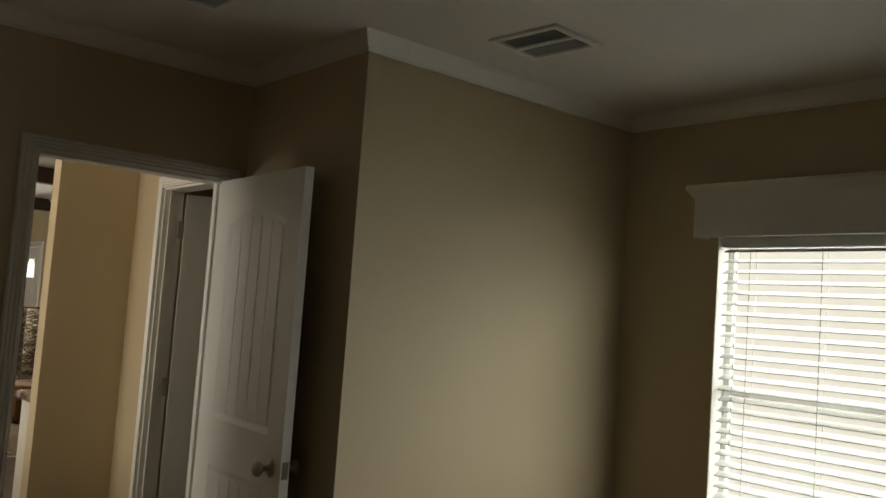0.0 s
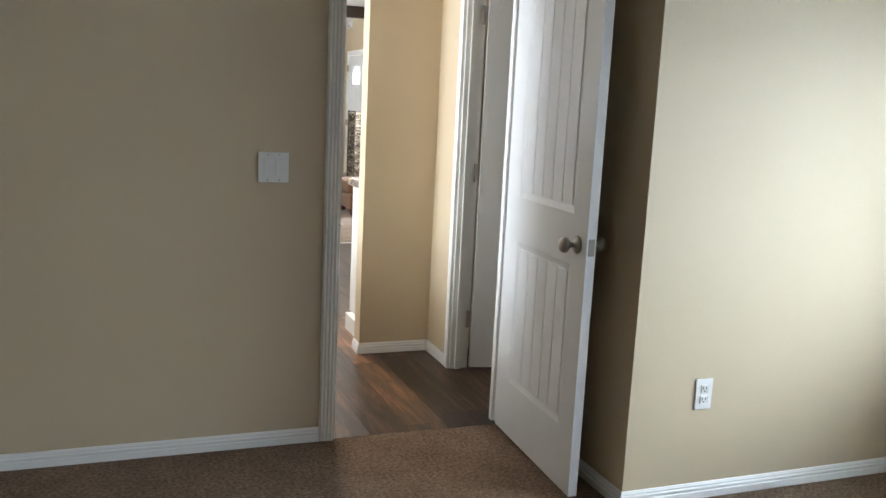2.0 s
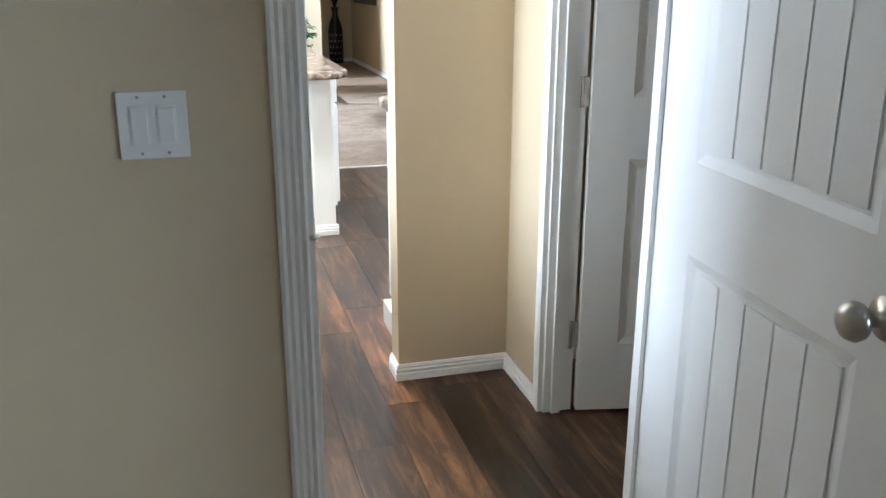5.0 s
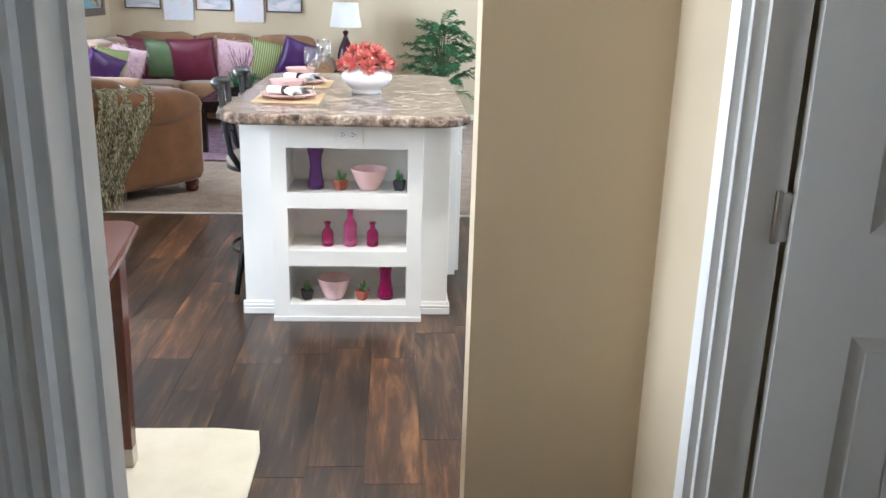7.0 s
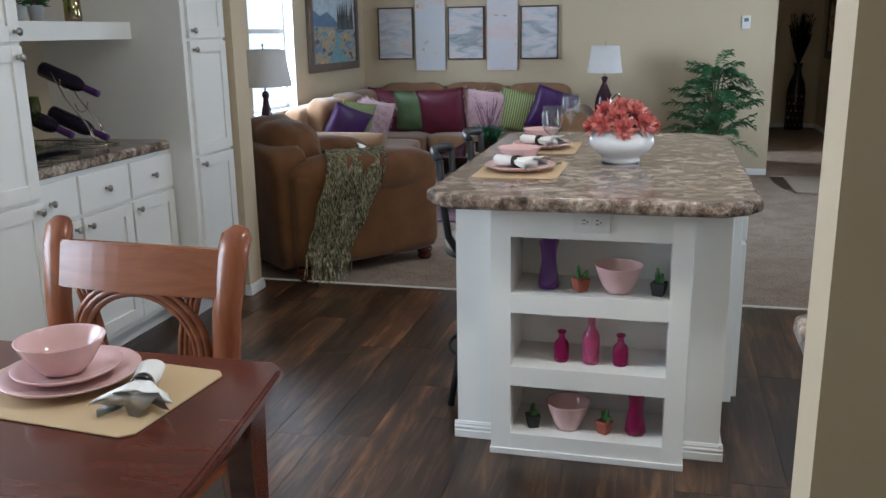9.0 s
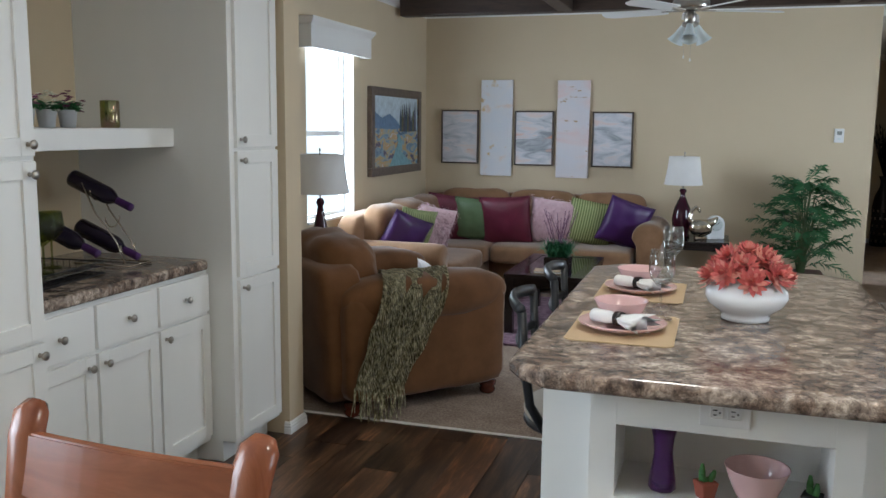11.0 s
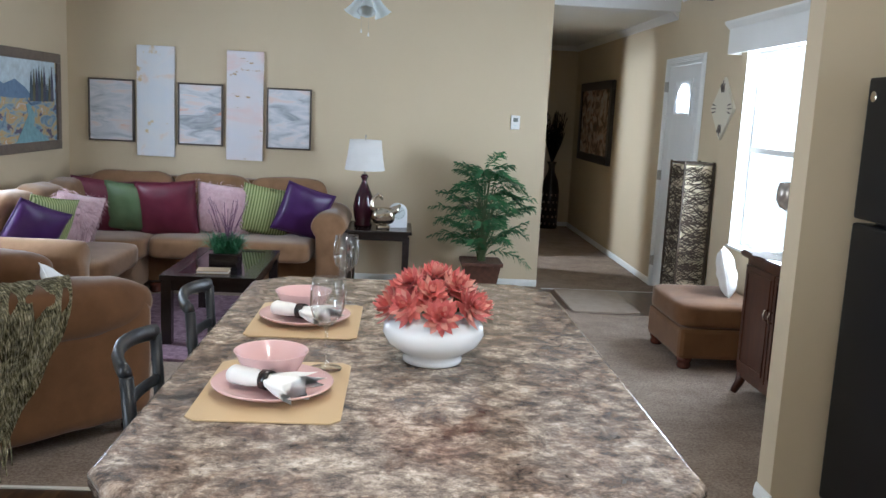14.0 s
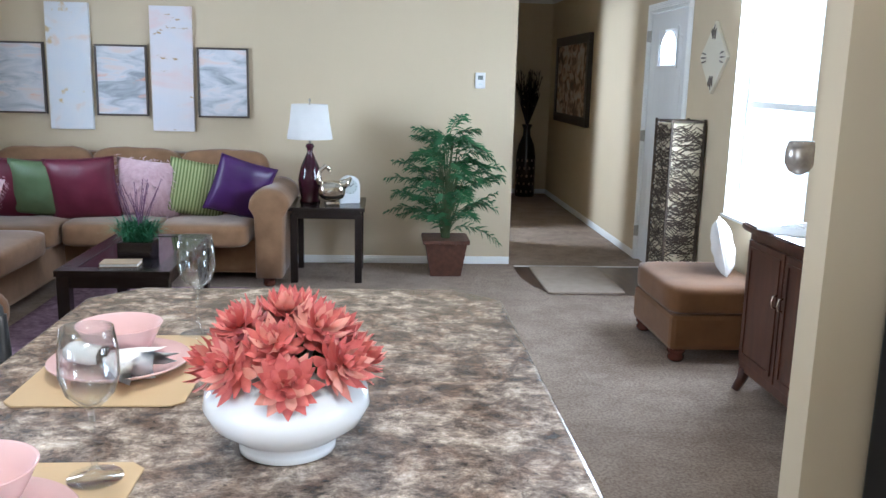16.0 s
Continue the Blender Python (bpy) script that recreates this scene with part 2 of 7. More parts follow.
SILVER = mottled("silver_gilt", (0.55, 0.50, 0.42), (0.66, 0.61, 0.53), 0.16, 10, 60, 0.15, 0.001, metal=1.0)
CREAM = mottled("cream_panel_paint", (0.68, 0.64, 0.52), (0.72, 0.68, 0.56), 0.5, 3, 120, 0.1, 0.0006)


# ---- mesh helpers ----
def part(name, bm, material, parent=None, label="", smooth=False, kind="", category=""):
    me = bpy.data.meshes.new(name)
    if smooth:
        for f in bm.faces:
            f.smooth = True
    bm.normal_update()
    bm.to_mesh(me)
    bm.free()
    me.materials.append(material)
    ob = new(name, me)
    ob.parent = parent
    if label or kind or category:
        tagged(ob, label, category, "", kind)
    return ob


def thing(name, label, category, loc=(0, 0, 0), rz=0.0, group=""):
    ob = new(name)
    ob.empty_display_size = 0.1
    ob.matrix_world = pose(*loc, 0, 0, rz)
    return tagged(ob, label, category, group)


def add_box(bm, c, s, bev=0.0, m=None, segs=2):
    r = bmesh.ops.create_cube(bm, size=1.0)
    vs = r["verts"]
    bmesh.ops.scale(bm, verts=vs, vec=s)
    if bev:
        es = list({e for v in vs for e in v.link_edges})
        rb = bmesh.ops.bevel(bm, geom=es, offset=bev, segments=segs, affect="EDGES", profile=0.6)
        vs = list({v for f in rb["faces"] for v in f.verts} | {v for v in vs if v.is_valid})
    bmesh.ops.translate(bm, verts=vs, vec=c)
    if m is not None:
        bmesh.ops.transform(bm, matrix=m, verts=vs)
    return vs


def box(c, s, bev=0.0, m=None, segs=2):
    bm = bmesh.new()
    add_box(bm, c, s, bev, m, segs)
    return bm


def span(x0, x1, y0, y1, z0, z1, bev=0.0):
    return box(((x0 + x1) / 2, (y0 + y1) / 2, (z0 + z1) / 2), (abs(x1 - x0), abs(y1 - y0), abs(z1 - z0)), bev)


def add_span(bm, x0, x1, y0, y1, z0, z1, bev=0.0):
    return add_box(bm, ((x0 + x1) / 2, (y0 + y1) / 2, (z0 + z1) / 2), (abs(x1 - x0), abs(y1 - y0), abs(z1 - z0)), bev)


def add_lathe(bm, prof, seg=28, c=(0, 0, 0), ripple=None):
    rings = []
    for r, z in prof:
        if r < 1e-5:
            rings.append([bm.verts.new((c[0], c[1], c[2] + z))])
        else:
            ring = []
            for i in range(seg):
                a = 2 * math.pi * i / seg
                k = ripple(a, z) if ripple else 1.0
                ring.append(bm.verts.new((c[0] + r * k * math.cos(a), c[1] + r * k * math.sin(a), c[2] + z)))
            rings.append(ring)
    for p, q in zip(rings, rings[1:]):
        if len(p) == 1 and len(q) == 1:
            continue
        for i in range(seg):
            j = (i + 1) % seg
            if len(p) == 1:
                bm.faces.new((p[0], q[j], q[i]))
            elif len(q) == 1:
                bm.faces.new((p[i], p[j], q[0]))
            else:
                bm.faces.new((p[i], p[j], q[j], q[i]))
    return bm


def lathe(prof, seg=28, c=(0, 0, 0), ripple=None):
    bm = add_lathe(bmesh.new(), prof, seg, c, ripple)
    bmesh.ops.recalc_face_normals(bm, faces=bm.faces)
    return bm


def add_tube(bm, pts, rad, seg=8, closed=False, flat=1.0, cap=True):
    """A round (or flattened) bar along the points; rad is one radius or one for each point."""
    pts = [Vector(p) for p in pts]
    n = len(pts)
    rads = [rad] * n if isinstance(rad, (int, float)) else list(rad)
    rings, ref = [], Vector((0, 0, 1))
    for i, p in enumerate(pts):
        if closed:
            t = pts[(i + 1) % n] - pts[i - 1]
        else:
            t = pts[min(i + 1, n - 1)] - pts[max(i - 1, 0)]
        t.normalize()
        if abs(t.dot(ref)) > 0.97:
            ref = Vector((1, 0, 0)) if abs(t.x) < 0.9 else Vector((0, 1, 0))
        a = t.cross(ref).normalized()
        b = a.cross(t).normalized()
        ref = b
        rings.append([bm.verts.new(p + rads[i] * (a * math.cos(2 * math.pi * k / seg) + b * flat * math.sin(2 * math.pi * k / seg))) for k in range(seg)])
    m = n if closed else n - 1
    for i in range(m):
        p, q = rings[i], rings[(i + 1) % n]
        for k in range(seg):
            l = (k + 1) % seg
            bm.faces.new((p[k], p[l], q[l], q[k]))
    if cap and not closed:
        bm.faces.new(rings[0][::-1])
        bm.faces.new(rings[-1])
    return bm


def tube(pts, rad, seg=8, closed=False, flat=1.0):
    bm = add_tube(bmesh.new(), pts, rad, seg, closed, flat)
    bmesh.ops.recalc_face_normals(bm, faces=bm.faces)
    return bm


def cushion(c, s, n=4.0, cuts=9, wrinkle=0.004, seed=0.0, m=None, dent=0.0):
    """A puffed block with rounded edges and slight creases."""
    bm = bmesh.new()
    bmesh.ops.create_cube(bm, size=2.0)
    bmesh.ops.subdivide_edges(bm, edges=bm.edges[:], cuts=cuts, use_grid_fill=True)
    for v in bm.verts:
        x, y, z = v.co
        k = (abs(x) ** n + abs(y) ** n + abs(z) ** n) ** (1.0 / n)
        q = Vector((x, y, z)) / k
        q = Vector((q.x * s[0] / 2, q.y * s[1] / 2, q.z * s[2] / 2))
        w = noise.noise(q * 7 + Vector((seed, seed * 2, 3))) * wrinkle * 2 + noise.noise(q * 18 + Vector((seed, 1, seed))) * wrinkle
        q += q.normalized() * w
        if dent:
            q.z -= dent * math.exp(-(q.x ** 2 + q.y ** 2) * 12) * (1 if z > 0 else 0)
        v.co = q + Vector(c)
    if m is not None:
        bmesh.ops.transform(bm, matrix=m, verts=bm.verts)
    return bm


def prism(outline, d0, d1, axis="y", bev=0.0):
    """A closed outline (u, v) carried from d0 to d1 along the axis: x (u=y, v=z), y (u=x, v=z) or z (u=x, v=y)."""
    bm = bmesh.new()
    put = {"x": lambda u, v, d: (d, u, v), "y": lambda u, v, d: (u, d, v), "z": lambda u, v, d: (u, v, d)}[axis]
    a = [bm.verts.new(put(u, v, d0)) for u, v in outline]
    b = [bm.verts.new(put(u, v, d1)) for u, v in outline]
    bm.faces.new(a), bm.faces.new(b[::-1])
    n = len(a)
    for i in range(n):
        bm.faces.new((a[i], b[i], b[(i + 1) % n], a[(i + 1) % n]))
    bmesh.ops.recalc_face_normals(bm, faces=bm.faces)
    if bev:
        es = [e for e in bm.edges if abs(e.calc_face_angle(0)) > 0.5]
        bmesh.ops.bevel(bm, geom=es, offset=bev, segments=2, affect="EDGES")
    return bm


def wall(name, axis, at, thick, u0, u1, z0, z1, holes=(), material=None):
    """A wall along the axis, from the plane at to at + thick, with holes (u0, u1, z0, z1) through it."""
    us = sorted({u0, u1, *(h[0] for h in holes), *(h[1] for h in holes)})
    zs = sorted({z0, z1, *(h[2] for h in holes), *(h[3] for h in holes)})
    bm = bmesh.new()
    cells = {}
    for i in range(len(us) - 1):
        for j in range(len(zs) - 1):
            uc, zc = (us[i] + us[i + 1]) / 2, (zs[j] + zs[j + 1]) / 2
            cells[i, j] = not any(h[0] < uc < h[1] and h[2] < zc < h[3] for h in holes)
    vs = {}

    def vert(i, j, side):
        if (i, j, side) not in vs:
            d = at + thick * side
            vs[i, j, side] = bm.verts.new((us[i], d, zs[j]) if axis == "x" else (d, us[i], zs[j]))
        return vs[i, j, side]
    for (i, j), on in cells.items():
        if not on:
            continue
        bm.faces.new([vert(*k, 0) for k in ((i, j), (i + 1, j), (i + 1, j + 1), (i, j + 1))])
        bm.faces.new([vert(*k, 1) for k in ((i, j), (i, j + 1), (i + 1, j + 1), (i + 1, j))])
        for (a, b, ni, nj) in (((i, j), (i, j + 1), i - 1, j), ((i + 1, j + 1), (i + 1, j), i + 1, j), ((i + 1, j), (i, j), i, j - 1), ((i, j + 1), (i + 1, j + 1), i, j + 1)):
            if not cells.get((ni, nj), False):
                bm.faces.new((vert(*a, 0), vert(*a, 1), vert(*b, 1), vert(*b, 0)))
    bmesh.ops.recalc_face_normals(bm, faces=bm.faces)
    return part(name, bm, material or WALL, kind="structure")


def moulding(name, profile, p0, p1, out, material=None, parent=None, mitre=(0, 0)):
    """A strip with a profile of (out, up) points from p0 to p1; out is the way it stands off the wall."""
    p0, p1, out = Vector(p0), Vector(p1), Vector(out)
    d = (p1 - p0).normalized()
    up = d.cross(out).normalized()
    if abs(d.z) < 0.5 and up.z < 0:
        up = -up
    bm = bmesh.new()
    a = [bm.verts.new(p0 + out * o + up * u - d * o * mitre[0]) for o, u in profile]
    b = [bm.verts.new(p1 + out * o + up * u + d * o * mitre[1]) for o, u in profile]
    bm.faces.new(a), bm.faces.new(b[::-1])
    for i in range(len(a)):
        j = (i + 1) % len(a)
        bm.faces.new((a[i], b[i], b[j], a[j]))
    bmesh.ops.recalc_face_normals(bm, faces=bm.faces)
    return part(name, bm, material or TRIM, parent, kind="" if parent else "structure")


BASE = [(-0.002, 0.0), (0.013, 0.0), (0.013, 0.026), (0.010, 0.030), (0.012, 0.035), (0.012, 0.041), (0.008, 0.046), (0.009, 0.051), (0.004, 0.060), (-0.002, 0.060)]
CROWN = [(-0.002, -0.085), (0.010, -0.085), (0.014, -0.070), (0.030, -0.052), (0.048, -0.030), (0.062, -0.018), (0.066, -0.008), (0.072, 0.002), (-0.002, 0.002)]
CASE = [(-0.002, 0.0), (0.016, 0.0), (0.019, 0.006), (0.013, 0.014), (0.017, 0.021), (0.012, 0.028), (0.016, 0.036), (0.011, 0.043), (0.014, 0.050), (0.009, 0.056), (-0.002, 0.058)]


def baseboard(p0, p1, out, mitre=(0, 0)):
    return moulding("baseboard", BASE, (*p0, 0.003), (*p1, 0.003), (*out, 0), mitre=mitre)


def crown(p0, p1, out, z, mitre=(0, 0)):
    return moulding("trim", [(u * 0.78, v * 0.78) for u, v in CROWN], (*p0, z), (*p1, z), (*out, 0), mitre=mitre)


def flat_casing(name, at, side, u0, u1, ztop, axis="x"):
    """Door casing on one face of a wall: two uprights and a head. side: +1 or -1, the way it faces."""
    out = (0, side, 0) if axis == "x" else (side, 0, 0)

    def pt(u, z):
        return (u, at, z) if axis == "x" else (at, u, z)
    w = 0.058
    for u, s in ((u0, -1), (u1, 1)):
        bm = bmesh.new()
        a, b = [], []
        for o, k in CASE:
            for lst, z in ((a, 0.003), (b, ztop + k)):
                q = Vector(pt(u + s * k, z)) + Vector(out) * o
                lst.append(bm.verts.new(q))
        bm.faces.new(a), bm.faces.new(b[::-1])
        for i in range(len(a)):
            j = (i + 1) % len(a)
            bm.faces.new((a[i], b[i], b[j], a[j]))
        bmesh.ops.recalc_face_normals(bm, faces=bm.faces)
        part("trim", bm, TRIM, kind="structure")
    bm = bmesh.new()
    a, b = [], []
    for o, k in CASE:
        a.append(bm.verts.new(Vector(pt(u0 - k, ztop + k)) + Vector(out) * o))
        b.append(bm.verts.new(Vector(pt(u1 + k, ztop + k)) + Vector(out) * o))
    bm.faces.new(a), bm.faces.new(b[::-1])
    for i in range(len(a)):
        j = (i + 1) % len(a)
        bm.faces.new((a[i], b[i], b[j], a[j]))
    bmesh.ops.recalc_face_normals(bm, faces=bm.faces)
    part("trim", bm, TRIM, kind="structure")


# ---- structure ----
YS = 3.868          # bedroom side of the bedroom's door wall
DX0, DX1 = 1.268, 2.042
part("ground", span(-60, 60, -60, 60, -0.5, -0.35), mottled("dry_ground", (0.30, 0.27, 0.22), (0.38, 0.35, 0.29), 0.95, 0.6, 20, 0.5, 0.02), kind="structure")
floor_bed = part("floor", span(-1.8, 3.95, -2.4, 3.875, -0.1, 0.0), CARPET_BED, kind="structure")
floor_vinyl = part("floor", span(-1.9, 3.95, 3.875, 8.715, -0.1, -0.004), DARKSLOT, kind="structure")
part("floor", span(-1.8, 3.95, 8.715, 17.8, -0.1, 0.0), CARPET, kind="structure")
part("ceiling", span(-1.8, 3.95, -2.4, 3.90, 2.53, 2.74), CEIL, kind="structure")
part("ceiling", span(-1.9, 3.95, 3.90, 13.15, ZC, ZC + 0.1), CEIL, kind="structure")
part("ceiling", span(0.8, 3.95, 13.15, 17.8, 2.50, 2.6), CEIL, kind="structure")

wall("wall_bedroom_north", "x", YS, 0.10, XL, 2.13, 0, ZC, [(DX0, DX1, -0.01, 2.037)])
wall("wall_bedroom_closet_side", "y", 2.13, 0.10, 3.002, YS, 0, 2.53)
wall("wall_bedroom_closet_front", "x", 3.002, 0.10, 2.23, XR, 0, 2.53)
wall("wall_bedroom_east", "y", XR, 0.14, -2.3, 3.102, 0, 2.55, [(1.05, 2.51, 0.62, 1.95)])
wall("wall_bedroom_west", "y", XL - 0.14, 0.14, -2.3, 3.968, 0, 2.55)
wall("wall_bedroom_south", "x", -2.4, 0.10, XL - 0.14, XR + 0.14, 0, 2.55)
HY0, HY1 = 4.02, 4.684   # the closet room's door
wall("wall_hall_east", "y", 2.105, 0.10, 3.968, 5.041, 0, ZC, [(HY0, HY1, -0.01, 2.07)])
wall("wall_hall_end", "x", 5.041, 0.11, 1.699, XR, 0, ZC)
# the hole is for the added, unseen kitchen window
wall("wall_kitchen_east", "y", XR, 0.14, 3.102, 8.68, 0, ZC, [(6.25, 7.15, 1.1, 2.0)])
wall("wall_dining_west", "y", XL - 0.30, 0.14, 3.968, 8.66, 0, ZC, [(4.5, 6.0, 0.82, 2.07)])
wall("wall_wing_west", "x", 8.38, 0.15, XL - 0.30, -0.665, 0, ZC)
wall("wall_coffee_bar", "y", XL - 0.07, 0.15, 6.38, 8.38, 0, ZC)
wall("wall_wing_east", "x", 8.68, 0.13, 2.845, XR, 0, ZC)
wall("wall_living_west", "y", XL - 0.14, 0.14, 8.53, YB, 0, ZC, [(10.40, 11.26, 0.80, 2.10)])
wall("wall_living_north", "x", YB, 0.12, XL - 0.14, 2.57, 0, ZC)
wall("wall_living_east", "y", XR, 0.14, 8.81, 17.6, 0, ZC, [(10.50, 11.54, 0.68, 2.06), (12.42, 13.34, -0.01, 2.05)])
wall("wall_hallway_west", "y", 2.45, 0.12, YB + 0.12, 17.5, 0, ZC, [(14.15, 14.80, -0.01, 2.05)])
# unseen walls, added to close the side room around its lamp
wall("wall_side_room", "y", 0.88, 0.12, YB + 0.12, 16.0, 0, ZC)
wall("wall_side_room_north", "x", 16.0, 0.12, 0.88, 2.45, 0, ZC)
wall("wall_hallway_end", "x", 17.5, 0.12, 2.45, XR, 0, ZC)

baseboard((XL, YS), (DX0 - 0.058, YS), (0, -1))
baseboard((2.13, 3.002), (2.13, YS), (-1, 0), (1, 0))
baseboard((2.13, 3.002), (XR, 3.002), (0, -1), (1, 0))
baseboard((XR, -2.3), (XR, 2.80), (-1, 0))
baseboard((1.699, 5.041), (2.105, 5.041), (0, -1), (1, 0))
baseboard((2.105, HY1 + 0.058), (2.105, 5.031), (-1, 0))
baseboard((1.699, 5.041), (1.699, 5.151), (-1, 0), (1, 0))
baseboard((-0.69, 8.38), (-0.665, 8.38), (0, -1), (0, 1))
baseboard((-0.665, 8.38), (-0.665, 8.53), (1, 0), (1, 1))
baseboard((XL, 8.75), (XL, YB), (1, 0))
baseboard((XL, YB), (2.57, YB), (0, -1))
baseboard((2.845, 8.667), (2.845, 8.81), (-1, 0))
baseboard((XR, 8.85), (XR, 12.36), (-1, 0))
baseboard((XR, 13.40), (XR, 17.5), (-1, 0))
baseboard((2.57, 17.5), (XR, 17.5), (0, -1))
crown((XL, YS), (2.13, YS), (0, -1), 2.53)
crown((2.13, 3.002), (2.13, YS), (-1, 0), 2.53, (1, 0))
crown((2.13, 3.002), (XR, 3.002), (0, -1), 2.53, (1, 0))
crown((XR, -2.3), (XR, 3.002), (-1, 0), 2.53)
crown((XL, 8.75), (XL, YB), (1, 0), ZC)
crown((XL, YB), (2.57, YB), (0, -1), ZC)
crown((XR, 8.85), (XR, YB), (-1, 0), ZC)
crown((XR, YB + 0.1), (XR, 17.5), (-1, 0), 2.50)
crown((2.57, 17.5), (XR, 17.5), (0, -1), 2.50)
flat_casing("c", YS, -1, DX0, DX1, 2.032)
flat_casing("c", YS + 0.10, 1, DX0, DX1, 2.032)
flat_casing("c", 2.105, -1, HY0, HY1, 2.065, "y")
flat_casing("c", XR, -1, 12.42, 13.34, 2.045, "y")


def jambs(axis, at, thick, u0, u1, ztop):
    bm = bmesh.new()
    t = 0.012
    for a, b in ((u0 - 0.003, u0 + t), (u1 - t, u1 + 0.003)):
        if axis == "x":
            add_span(bm, a, b, at, at + thick, 0.002, ztop, 0.002)
        else:
            add_span(bm, at, at + thick, a, b, 0.002, ztop, 0.002)
    if axis == "x":
        add_span(bm, u0 + t, u1 - t, at, at + thick, ztop - t, ztop + 0.003)
        add_span(bm, u0 + t, u0 + t + 0.006, at + 0.045, at + 0.075, 0.002, ztop - t)
        add_span(bm, u1 - t - 0.012, u1 - t, at + 0.045, at + 0.075, 0.002, ztop - t)
    else:
        add_span(bm, at, at + thick, u0 + t, u1 - t, ztop - t, ztop + 0.003)
        add_span(bm, at + 0.025, at + 0.055, u0 + t, u0 + t + 0.012, 0.002, ztop - t)
        add_span(bm, at + 0.025, at + 0.055, u1 - t - 0.012, u1 - t, 0.002, ztop - t)
    part("trim", bm, TRIM, kind="structure")


jambs("x", YS, 0.10, DX0, DX1, 2.032)
jambs("y", 2.105, 0.10, HY0, HY1, 2.065)
jambs("y", XR, 0.14, 12.42, 13.34, 2.045)
part("trim", span(-1.5, 3.68, 8.702, 8.722, -0.002, 0.006, 0.002), mottled("white_seam_strip", (0.7, 0.68, 0.62), (0.75, 0.73, 0.68), 0.4), kind="structure")

# ceiling beams
BZ = 2.49
for nm, a in (("ceiling_beam", (XL + 0.05, XR - 0.01, 12.18, 12.31)), ("ceiling_beam", (XL + 0.05, XR - 0.01, 9.05, 9.18))):
    part(nm, span(a[0], a[1], a[2], a[3], BZ, ZC - 0.001, 0.012), BEAMW, kind="structure")
for x in (-0.02, 2.18):
    part("ceiling_beam", span(x - 0.065, x + 0.065, 9.18, 12.18, BZ, ZC - 0.002, 0.012), BEAMW, kind="structure")


